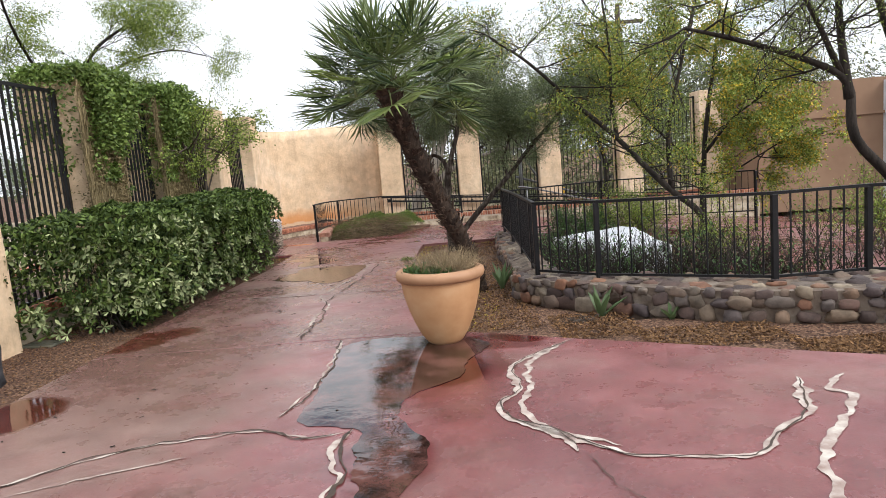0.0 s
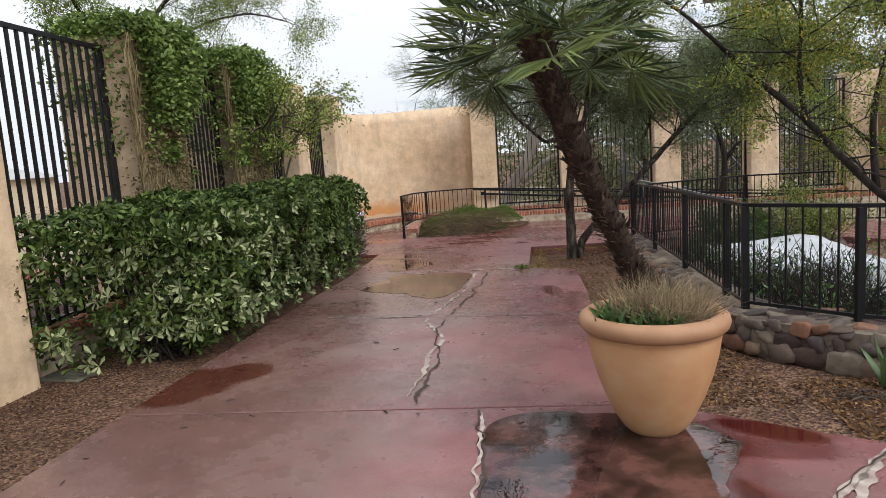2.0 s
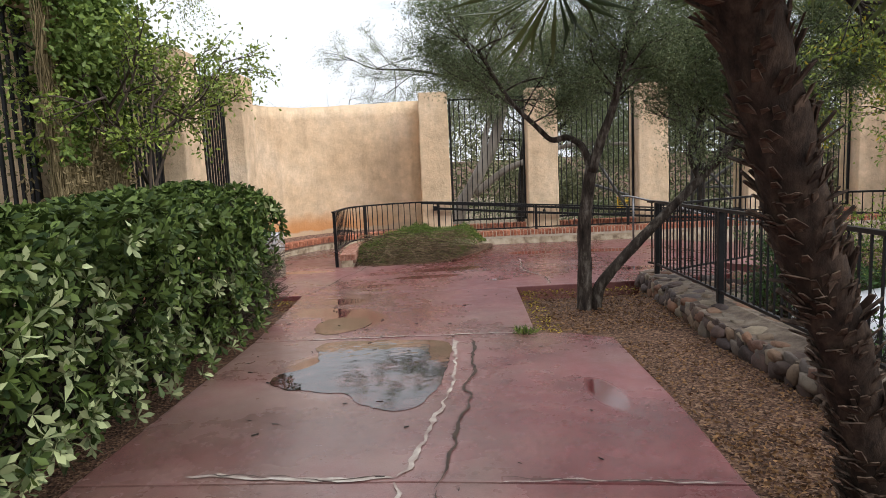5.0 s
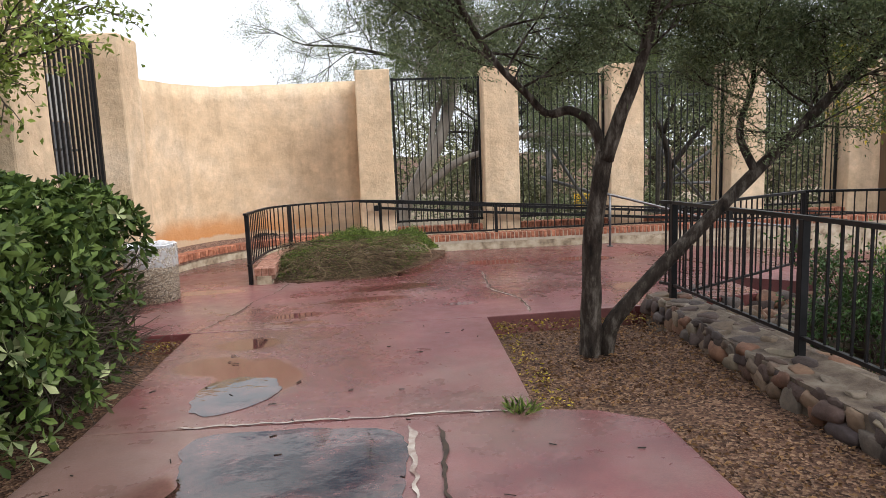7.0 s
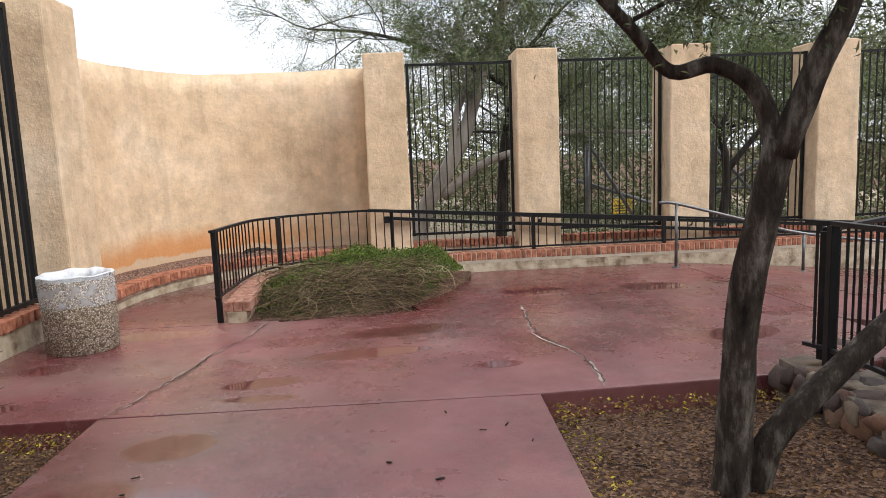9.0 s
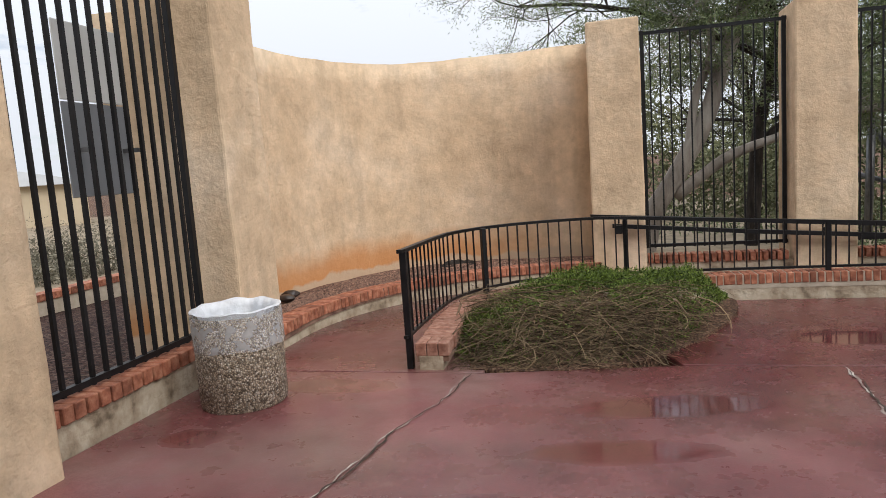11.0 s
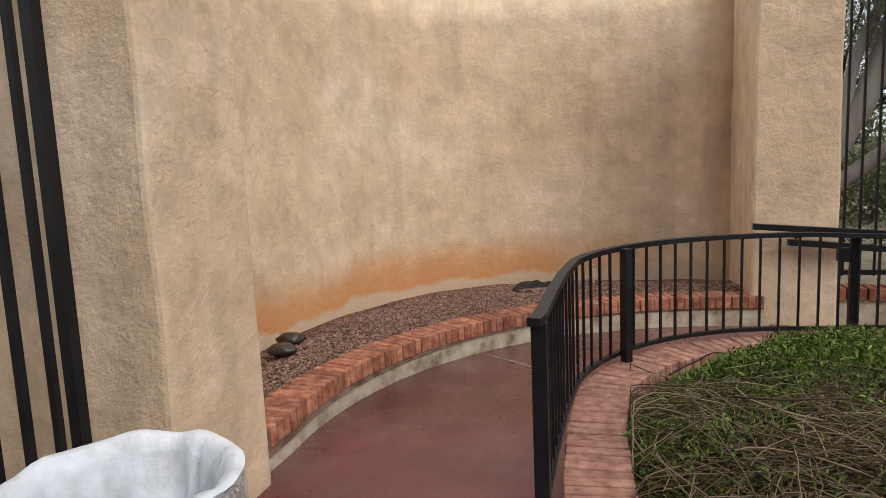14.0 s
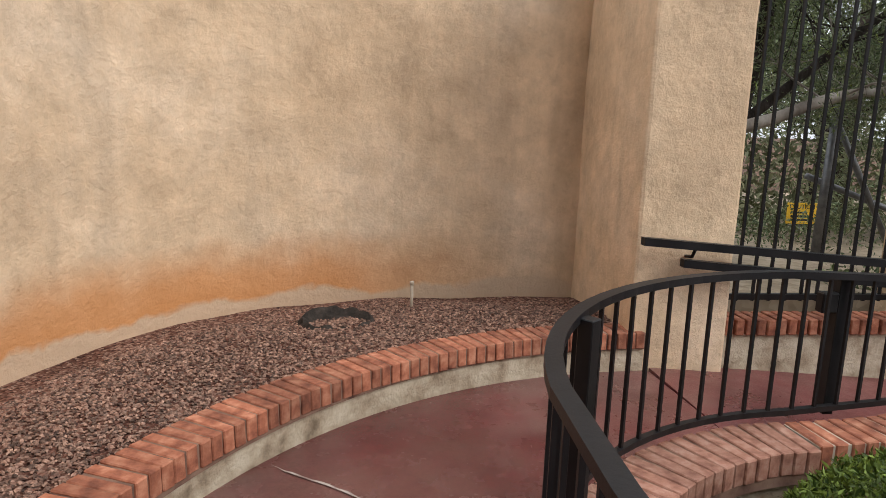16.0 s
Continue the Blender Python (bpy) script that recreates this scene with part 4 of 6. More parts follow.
M_CHIP = plain("gravel_chip", [(0.09, 0.036, 0.025), (0.38, 0.235, 0.17)], 30, 0.85, 0, 0, 0, vary=0.75, island=True)
M_CHIP2 = plain("tan_gravel_chip", [(0.10, 0.055, 0.037), (0.25, 0.155, 0.105)], 30, 0.9, 0, 0, 0, vary=0.6, island=True)
pebbles("loose_gravel", "loose red-brown gravel chips", gravel_at, 21000, 0.0125, M_CHIP, 4)

for root_, path_, step_, me_, seed_ in (
    (curb, [(x, y, kerb_z(y) - 0.105) for x, y, _ in outer_path], 0.0665, BRICK, 1),
    (curb_in, [(x + 0.01, max(y, 16.5), Z_CURB - 0.105) for x, y, _ in inner_line], 0.0665, BRICK_IN, 2),
    (low_wall, [(x, y, Z_CURB - 0.105) for x, y, _ in low_line], 0.0700, BRICK, 3),
):
    brick_cap(root_, path_, step_, me_, random.Random(seed_))
# mortar between the cap bricks, a little below their faces
for root_, path_, half_, sink_, mat_ in ((curb, outer_path, 0.104, 0.007, M_JOINT), (curb_in, [(x + 0.01, max(y, 16.31), 0) for x, y, _ in inner_line], 0.122, 0.013, M_JOINT), (low_wall, low_line, 0.104, 0.009, M_MORTAR)):
    swept_wall("mortar", path_, half_, Z_CURB - 0.15, (lambda y, d=sink_: kerb_z(y) - d) if root_ is curb else Z_CURB - sink_, mat_).parent = root_
for dx_ in (-0.088, 0.0, 0.088):
    piece("brick", BRICK_END, pose(-2.99 + dx_, 16.395, Z_CURB - 0.104, 0.6, 0, 0.8), curb_in)

# ---------------------------------------------------------------- railings
rail_line = [(-3.185, 16.29), (-3.175, 16.35), (-3.175, 16.8), (-3.17, 17.2)] + [(p[0], p[1]) for p in arc_pts(R_IN + 0.02, 172, 92, 0, 20)] + [(-1.2, 18.93), (2.3, 18.95), (8.6, 18.95)]


def rail_top_z(x, y):
    return 0.635 - 0.02 * (y - 16.35) if x < -1.72 else 0.585 - 0.068 * (x + 1.72)


planter_rail = railing("black iron railing curving round the planter kerb and down the ramp",
        [(x, y, rail_top_z(x, y)) for x, y in rail_line],
        [(x, y, -0.015 if x < 4 else -0.03) for x, y in rail_line],
        [(-3.175, 16.35, g(16.35), 0.63, 0), (-2.89, 18.16, -0.06, 0.60, 40), (-1.5, 18.93, -0.06, 0.565, 0), (0.45, 18.95, -0.06, 0.43, 0), (2.3, 18.95, -0.06, 0.30, 0), (4.6, 18.95, -0.06, 0.16, 0)], 0.118)


# plain box standing in for the hooked bracket beside the post
part("bracket_box", box_bm(-1.60, -1.526, 18.90, 18.95, 0.40, 0.49, 0.006, 1), M_IRON, planter_rail)


def wall_handrail():
    root = empty("handrail", 0, 0, 0, "black iron double handrail bracketed to stucco pillars along the ramp", "handrail")
    for x0, dz in ((-1.88, 0.0), (-1.62, -0.13)):
        iron_rail("pipe", root, [(x0, 20.12, 0.495 + dz), (0, 20.12, 0.355 + dz), (2.9, 20.12, 0.14 + dz), (8.4, 20.12, -0.27 + dz)], 0.028, 0.024)
    for x0, x1 in FAR_X:
        x = (x0 + x1) / 2
        z = 0.355 - 0.075 * x
        s = Soup()
        s.add(*tube([(x, 20.27, z - 0.09), (x, 20.16, z - 0.075), (x, 20.12, z - 0.01)], 0.011, 6))
        s.add(*tube([(x, 20.272, z - 0.09), (x, 20.245, z - 0.09)], 0.034, 10))
        s.make("bracket", M_IRON, root)
    return root


wall_handrail()


def ramp_handrail():
    root = empty("handrail", 0, 0, 0, "grey pipe handrail on posts beside the lower ramp", "handrail")
    s = Soup()
    s.add(*tube(smooth_path([(2.02, 18.4, 0.555), (2.25, 18.4, 0.535), (3.0, 18.4, 0.33), (4.0, 18.4, 0.06), (5.6, 18.4, -0.16)]), 0.021, 10))
    s.make("pipe", M_GALV, root)
    for x, z1 in ((2.25, 0.53), (4.0, 0.055), (5.5, -0.15)):
        s = Soup()
        z0 = lower_top(x, 18.4)
        s.add(*tube([(x, 18.4, z0), (x, 18.4, z1)], 0.02, 10))
        s.add(*tube([(x, 18.4, z0), (x, 18.4, z0 + 0.012)], 0.055, 14))
        s.make("post", M_GALV, root)
    return root


ramp_handrail()

FENCE_LINE = [(1.15, 13.48), (1.12, 11.55), (1.06, 9.64), (0.97, 7.42), (1.52, 6.83), (2.90, 5.95), (3.75, 5.97), (6.2, 4.6)]
railing("black iron garden railing standing on the stone wall",
        [(x, y, g(y) + 1.0) for x, y in [(1.10, 13.65)] + FENCE_LINE],
        [(x, y, g(y) + 0.25) for x, y in [(1.10, 13.65)] + FENCE_LINE],
        [(x, y, g(y) + 0.06, g(y) + 0.99, 0) for x, y in FENCE_LINE[:-1]] + [(1.0, 8.0, g(8.0) + 0.06, g(8.0) + 0.99, 0)], 0.12, 0.052)
FENCE_BACK = [(1.2, 13.62), (3.5, 15.2), (6.4, 13.9)]
railing("black iron railing beside the lower way",
        [(x, y, g(y) + 0.95) for x, y in FENCE_BACK], [(x, y, g(y) + 0.12) for x, y in FENCE_BACK],
        [(x, y, g(y) - 0.3, g(y) + 0.94, 30) for x, y in FENCE_BACK], 0.12, 0.05)


# ---------------------------------------------------------------- stone wall round the stream bed
WALL_OUT = [(1.02, 13.78), (0.93, 12.4), (0.84, 11.2), (0.86, 9.6), (0.78, 8.2), (0.72, 7.4), (0.88, 6.98), (1.5, 6.38), (2.4, 5.62), (3.2, 5.3), (4.6, 4.75), (7.0, 3.5)]
WALL_IN = [(1.36, 13.75), (1.34, 12.4), (1.32, 11.2), (1.30, 9.6), (1.26, 8.3), (1.22, 7.8), (1.32, 7.4), (1.75, 6.98), (2.55, 6.42), (3.2, 6.2), (4.5, 5.9), (7.2, 4.5)]


def wall_top(x, y):
    return g(y) + 0.12 + 0.09 * min(1.0, max(0.0, (8.6 - y) / 1.4))


def stone_wall():
    core = prism("wall_stone", WALL_OUT[:] + WALL_IN[::-1], wall_top, lambda x, y: g(y) - 0.8, M_STONE_MORTAR)
    tagged(core, "low wall of rounded river stones set in mortar", "wall", kind="structure")
    rng = random.Random(5)
    shapes = []
    for i in range(7):
        bm = bmesh.new()
        bmesh.ops.create_icosphere(bm, subdivisions=2, radius=1)
        for v in bm.verts:
            v.co = Vector([math.copysign(abs(c) ** 0.72, c) for c in v.co])
            v.co += v.co.normalized() * 0.55 * noise.noise(v.co * 1.2 + Vector((i * 9.1, 0, 0)))
            v.co += v.co.normalized() * 0.10 * noise.noise(v.co * 3.0 + Vector((i * 5.1, 3, 0)))
        me = bpy.data.meshes.new("stone")
        bm.to_mesh(me)
        bm.free()
        me.materials.append(M_STONE)
        me.polygons.foreach_set("use_smooth", [True] * len(me.polygons))
        shapes.append(me)

    def put(x, y, z, rx, ry, rz, turn):
        m = pose(x, y, z, rng.uniform(-15, 15), rng.uniform(-15, 15), turn) @ Matrix.Diagonal((rx, ry, rz, 1))
        piece("stone", rng.choice(shapes), m, core)

    face = [(x, y, 0) for x, y in WALL_OUT[:-1]]
    for row, (h, r, step_) in enumerate(((0.015, 0.105, 0.2), (0.085, 0.085, 0.165), (0.14, 0.065, 0.15))):
        for p, a in along(face, step_, 0.05 + 0.11 * row):
            k = rng.uniform(0.5, 1.3)
            h2 = h * (wall_top(p.x, p.y) - g(p.y)) / 0.135
            put(p.x + rng.uniform(-0.02, 0.02), p.y + rng.uniform(-0.02, 0.02), g(p.y) + h2 - 0.03 + rng.uniform(-0.015, 0.015), r * k, r * rng.uniform(0.3, 0.55), r * rng.uniform(0.5, 0.85), math.degrees(a))
    done = []
    tries = 0
    while len(done) < 165 and tries < 6000:
        tries += 1
        i = rng.randrange(len(WALL_OUT) - 2)
        t, u = rng.random(), rng.uniform(0.12, 0.95)
        a = Vector(WALL_OUT[i]).lerp(Vector(WALL_OUT[i + 1]), t)
        b = Vector(WALL_IN[i]).lerp(Vector(WALL_IN[i + 1]), t)
        p = a.lerp(b, u)
        if all((p - q).length > 0.145 for q in done):
            done.append(p)
            k = rng.uniform(0.8, 1.25)
            put(p.x, p.y, wall_top(p.x, p.y) - 0.012, 0.095 * k, 0.07 * k, 0.032 * rng.uniform(0.6, 1.4), rng.uniform(0, 180))
    # the far bank of the dry stream, in the same stones
    bank = prism("stone_bank", [(1.7, 13.3), (3.2, 14.6), (4.6, 14.2), (4.2, 13.3), (2.6, 12.6)], lambda x, y: g(y) - 0.12, lambda x, y: g(y) - 0.9, M_STONE_MORTAR)
    tagged(bank, "bank of rounded river stones beside the stream bed", "stones", kind="structure")
    for _ in range(70):
        p = Vector((rng.uniform(1.7, 4.3), rng.uniform(12.5, 14.6)))
        m = pose(p.x, p.y, g(p.y) - 0.10 + rng.uniform(-0.05, 0.03), rng.uniform(-20, 20), rng.uniform(-20, 20), rng.uniform(0, 180)) @ Matrix.Diagonal((rng.uniform(0.1, 0.17), rng.uniform(0.08, 0.13), rng.uniform(0.06, 0.1), 1))
        piece("stone", rng.choice(shapes), m, bank)
    return core


stone_wall()


def white_mound():
    bm = box_bm(1.8, 3.1, 9.3, 11.6, -0.5, 0.09)
    bmesh.ops.subdivide_edges(bm, edges=bm.edges[:], cuts=8, use_grid_fill=True)
    for v in bm.verts:
        v.co.z += 0.10 * noise.noise(Vector((v.co.x * 1.2, v.co.y * 1.2, 0))) if v.co.z > 0 else 0
        if v.co.z > 0.0:
            v.co.z -= 0.12 * (abs((v.co.x - 2.5) / 0.8) ** 4) + 0.06 * (abs((v.co.y - 10.4) / 1.2) ** 4)
    roughen(bm, 0.03, 2.5)
    return tagged(part("covered_mound", bm, M_WHITE, smooth=True), "white plastic sheet draped over a low mound in the planted bed", "sheet")


white_mound()


# ---------------------------------------------------------------- planter pot and litter bin
def lathe(profile, k=48):
    verts, faces = [], []
    for r, z in profile:
        for i in range(k):
            a = 2 * math.pi * i / k
            verts.append((r * math.cos(a), r * math.sin(a), z))
    for j in range(len(profile) - 1):
        for i in range(k):
            a, b = j * k + i, j * k + (i + 1) % k
            faces.append((a, b, b + k, a + k))
    faces.append(tuple(range(k))[::-1])
    return verts, faces


def grass_tuft(name, cx, cy, z, radius, count, lmin, lmax, width, mat, parent, seed, lean=0.9):
    rng = np.random.default_rng(seed)
    a, r = rng.uniform(0, 2 * np.pi, count), radius * np.sqrt(rng.random(count))
    pos = np.stack([cx + r * np.cos(a), cy + r * np.sin(a), np.full(count, z)], 1)
    d = np.stack([rng.normal(0, 0.5, count) * lean + np.cos(a) * r / radius * 0.5, rng.normal(0, 0.5, count) * lean + np.sin(a) * r / radius * 0.5, np.ones(count)], 1)
    return leaves(name, pos, d, rng.uniform(lmin, lmax, count), width, mat, parent, 0.3, rng, droop=0.15)


def flower_pot():
    x, y = -0.09, 5.56
    root = empty("planter_pot", x, y, g(y), "large peach terracotta planter pot with dry and green plants", "planter")
    body = Soup()
    body.add(*lathe([(0.115, 0.0), (0.135, 0.006), (0.165, 0.035), (0.205, 0.10), (0.25, 0.20), (0.288, 0.31), (0.317, 0.42), (0.331, 0.51), (0.333, 0.535), (0.338, 0.54), (0.33, 0.548)]))
    body.make("pot_body", M_POT, root)
    rim = Soup()
    rim.add(*lathe([(0.328, 0.545), (0.352, 0.548), (0.366, 0.562), (0.374, 0.588), (0.368, 0.615), (0.345, 0.632), (0.318, 0.636), (0.302, 0.626), (0.298, 0.60), (0.298, 0.55), (0.29, 0.50)]))
    rim.make("rim", M_POT_RIM, root, label="rounded darker terracotta rim")
    soil = Soup()
    soil.add(*lathe([(0.30, 0.53), (0.299, 0.575), (0.15, 0.60), (0.02, 0.605)]))
    soil.make("soil", M_SOIL, root)
    grass_tuft("dry_grass", 0.05, 0.02, 0.59, 0.24, 1700, 0.07, 0.27, 0.0032, L_DRY, root, 4, 1.7)
    grass_tuft("green_growth", -0.12, -0.06, 0.59, 0.17, 300, 0.03, 0.12, 0.022, L_BROAD, root, 5, 1.2)
    grass_tuft("green_growth", 0.02, -0.19, 0.585, 0.09, 110, 0.03, 0.09, 0.02, L_BROAD, root, 6, 1.2)
    return root


flower_pot()


def litter_bin():
    x, y = -4.125, 15.56
    root = empty("litter_bin", x, y, g(y), "round pebbled concrete litter bin lined with a white plastic bag", "litter bin")
    s = Soup()
    s.add(*lathe([(0.285, 0.0), (0.297, 0.012), (0.297, 0.04), (0.302, 0.045), (0.306, 0.40), (0.308, 0.60), (0.30, 0.615), (0.29, 0.615), (0.288, 0.58), (0.285, 0.2), (0.05, 0.19)]))
    s.make("bin_body", M_AGG, root)
    k = 72
    prof = [(0.314, 0.40), (0.315, 0.43), (0.315, 0.52), (0.316, 0.62), (0.314, 0.645), (0.300, 0.652), (0.272, 0.645), (0.252, 0.60), (0.235, 0.5), (0.20, 0.40), (0.05, 0.36)]
    verts, faces = [], []
    for j, (r, z) in enumerate(prof):
        for i in range(k):
            a = 2 * math.pi * i / k
            amp = 0.003 if j < 6 else 0.011 * (j - 4)
            w = noise.noise(Vector((math.cos(a) * 4, math.sin(a) * 4, z * 3))) + (0.8 * noise.noise(Vector((math.cos(a) * 11, math.sin(a) * 11, z * 2))) if j > 5 else 0)
            rr = r + amp * w
            zz = z + (0.012 * noise.noise(Vector((math.cos(a) * 3, math.sin(a) * 3, 9))) if j in (0, 4, 5, 6) else 0)
            verts.append((rr * math.cos(a), rr * math.sin(a), zz))
    folds = []
    for j in range(len(prof) - 1):
        for i in range(k):
            a, b = j * k + i, j * k + (i + 1) % k
            (folds if j < 4 else faces).append((a, b, b + k, a + k))
    child(new("bag_fold", mesh_from("bag_fold", verts[:5 * k], folds, M_BAGFOLD, True)), root, "see-through bag edge folded down outside")
    child(new("bag", mesh_from("bag", verts, faces, M_BAGFILM, True)), root, "thin translucent white bin bag folded over the rim")
    root.scale = (0.95, 0.95, 1.015)
    return root


def bag_film(name, lo, hi):
    m, n, l, b = material(name, 0.3, 0, 0.5)
    b.inputs["Base Color"].default_value = (0.78, 0.8, 0.84, 1)
    tp = n.new("ShaderNodeBsdfTransparent")
    mx = n.new("ShaderNodeMixShader")
    pos = n_pos(n)
    r = n_ramp(n, l, n_noise(n, l, pos, 9, 4), [(0.3, gray(lo)), (0.7, gray(hi))])
    l.new(r, mx.inputs["Fac"])
    l.new(tp.outputs["BSDF"], mx.inputs[1])
    l.new(b.outputs["BSDF"], mx.inputs[2])
    l.new(mx.outputs["Shader"], n["Material Output"].inputs["Surface"])
    n_bump(n, l, b, n_noise(n, l, pos, 16, 5), 0.6, 0.02)
    return m


M_BAGFILM = bag_film("translucent_bag", 0.6, 0.9)
M_BAGFOLD = bag_film("clear_bag", 0.16, 0.36)
litter_bin()


# ---------------------------------------------------------------- plants
def hedge():
    rng = np.random.default_rng(11)
    root = empty("hedge", -4.0, 10.4, g(10.4), "dense clipped evergreen hedge with pale-edged leaf whorls", "hedge", kind="")
    y0, y1, x0, x1 = 7.25, 12.66, -4.72, -3.24

    def surface(k):
        """Points and outward normals over top, front and both ends."""
        areas = np.array([(y1 - y0) * (x1 - x0) * 1.1, (y1 - y0) * 1.12, 2.6, 1.35])
        which = rng.choice(4, k, p=areas / areas.sum())
        u, v = rng.random(k), rng.random(k)
        x, y, z = np.empty(k), np.empty(k), np.empty(k)
        nx, ny, nz = np.zeros(k), np.zeros(k), np.zeros(k)
        for w in range(4):
            m = which == w
            if w == 0:
                x[m], y[m], z[m], nz[m] = x0 + (x1 - x0) * u[m], y0 + (y1 - y0) * v[m], 1.14, 1
            elif w == 1:
                x[m], y[m], z[m], nx[m] = x1, y0 + (y1 - y0) * u[m], 0.02 + 1.12 * v[m], 1
            else:
                x[m], y[m], z[m], ny[m] = x0 + (x1 - x0) * u[m], (y0 if w == 2 else y1), 0.02 + 1.12 * v[m], (-1 if w == 2 else 1)
        # round the edges and let the face bulge unevenly
        e = 0.22
        for _ in range(2):
            dx = np.clip(x - (x1 - e), 0, e) / e
            dz = np.clip(z - (1.14 - e), 0, e) / e
            dy0, dy1 = np.clip((y0 + e) - y, 0, e) / e, np.clip(y - (y1 - e), 0, e) / e
        cut = 0.10 * (dx * dz) + 0.10 * (dx * np.maximum(dy0, dy1)) + 0.1 * (dz * np.maximum(dy0, dy1))
        x -= cut * np.where(nx > 0, 1, dx)
        z -= cut * np.where(nz > 0, 1, dz)
        y += cut * (dy0 - dy1)
        x += 0.035 * np.clip(y - 8.0, 0, 5)
        x -= np.where(dx > 0, 0.28 * np.clip((y - 12.35) / 0.45, 0, 1) ** 2, 0)
        und = np.clip(0.28 - z, 0, 0.28)
        x -= np.where(nx > 0, und * 0.5, 0)
        y -= 0.55 * np.clip((-3.6 - x) / 1.0, 0, 1) * np.clip((8.3 - y) / 1.0, 0, 1)
        lump = np.array([noise.noise(Vector((a * 1.7, b * 1.7, c * 1.7))) for a, b, c in zip(x, y, z)]) * 0.13
        lump += np.array([noise.noise(Vector((a * 5, b * 5, c * 5))) for a, b, c in zip(x, y, z)]) * 0.08
        nor = np.stack([nx + 0.5 * dx, ny - 0.5 * dy0 + 0.5 * dy1, nz + 0.4 * dz], 1)
        nor /= np.linalg.norm(nor, axis=1, keepdims=True)
        p = np.stack([x, y, z], 1) + nor * lump[:, None]
        gz = 0.09 - 0.022 * p[:, 1]
        p[:, 2] = p[:, 2] * (1.16 - gz * 0.9) / 1.14 + gz
        return p, nor

    def whorls(name, p, nor, mat, per, length, width, seed):
        r2 = np.random.default_rng(seed)
        k = len(p)
        ax = nor + r2.normal(0, 0.32, (k, 3)) + np.array([0.12, -0.25, 0.35])
        ax /= np.linalg.norm(ax, axis=1, keepdims=True)
        t1 = np.cross(ax, r2.normal(size=(k, 3)))
        t1 /= np.linalg.norm(t1, axis=1, keepdims=True)
        t2 = np.cross(ax, t1)
        P, D, L = [], [], []
        for i in range(per):
            a = 2 * np.pi * i / per + r2.uniform(-0.3, 0.3, k)
            tilt = r2.uniform(0.2, 0.5, k)[:, None]
            d = (t1 * np.cos(a)[:, None] + t2 * np.sin(a)[:, None]) + ax * tilt
            P.append(p + ax * 0.01)
            D.append(d)
            L.append(length * r2.uniform(0.7, 1.2, k))
        P, D, L = np.concatenate(P), np.concatenate(D), np.concatenate(L)
        return leaves(name, P, D, L, L * width, mat, root, 0.12, r2, belly=0.7)

    p, nor = surface(3500)
    keep = ~((p[:, 1] > 11.5) & (p[:, 2] < 0.72) & (rng.random(len(p)) < 0.82)) & ~((p[:, 2] - (0.09 - 0.022 * p[:, 1]) < 0.2) & (rng.random(len(p)) < 0.7))
    holes = np.array([noise.noise(Vector(v) * 4.3 + Vector((3, 9, 1))) for v in p])
    keep &= (holes > -0.24) | (nor[:, 2] > 0.7)
    p, nor = p[keep], nor[keep]
    pale = (rng.random(len(p)) < np.clip(0.70 - 0.55 * (p[:, 2]) - 0.16 * np.clip(p[:, 1] - 8.6, 0, 9), 0.08, 0.85)) & (nor[:, 2] < 0.6)
    whorls("foliage", p[~pale], nor[~pale], L_HEDGE, 7, 0.086, 0.38, 1)
    whorls("pale_foliage", p[pale], nor[pale], L_HEDGE2, 7, 0.092, 0.38, 2)
    q, nq = surface(15000)
    q = q - nq * rng.uniform(0.12, 0.5, (len(q), 1))
    leaves("inner_foliage", q, nq + rng.normal(0, 0.9, q.shape), 0.075, 0.034, L_HEDGE, root, 0.2, rng)
    s = Soup()
    r3 = random.Random(3)
    # base stems take the dark bark to paint in the shade under the hedge
    dark = Soup()
    for _ in range(420):
        y = r3.uniform(y0 + 0.1, y1 - 0.05)
        a = Vector((r3.uniform(-4.2, -3.6), y, g(y) - 0.06))
        b = Vector((r3.uniform(-4.4, -3.25), y + r3.uniform(-0.3, 0.3), g(y) + r3.uniform(0.4, 1.0)))
        c = a.lerp(b, 0.5) + Vector((r3.uniform(-0.1, 0.1), r3.uniform(-0.1, 0.1), 0))
        dark.add(*tube([a, c, b], [0.012, 0.008, 0.003], 5, False))
    for _ in range(1000):
        y = r3.uniform(11.3, 12.6)
        a = Vector((r3.uniform(-3.7, -3.25), y, g(y) + r3.uniform(0.05, 0.7)))
        b = a + Vector((r3.uniform(0.0, 0.3), r3.uniform(-0.2, 0.25), r3.uniform(-0.08, 0.25)))
        s.add(*tube([a, a.lerp(b, 0.5) + Vector((0, 0, 0.03)), b], [0.005, 0.004, 0.002], 4, False))
    dark.make("stem_tangle", B_DARK, root, label="stems coloured dark for the shade under the hedge")
    s.make("stem_tangle", B_TWIG, root, label="bare grey-brown stems")
    # local coordinates: the root stands at the hedge's foot
    for c in root.children:
        c.matrix_parent_inverse = Matrix.Translation(-root.location)
    return root


hedge()


def limb(s, pts, r0, r1, sides=8, per=5, wobble=0.12, seed=0.0):
    path = smooth_path(pts, per)
    k = len(path)
    s.add(*tube(path, [r0 + (r1 - r0) * (i / (k - 1)) ** 0.8 for i in range(k)], sides, True, wobble, seed))
    return path


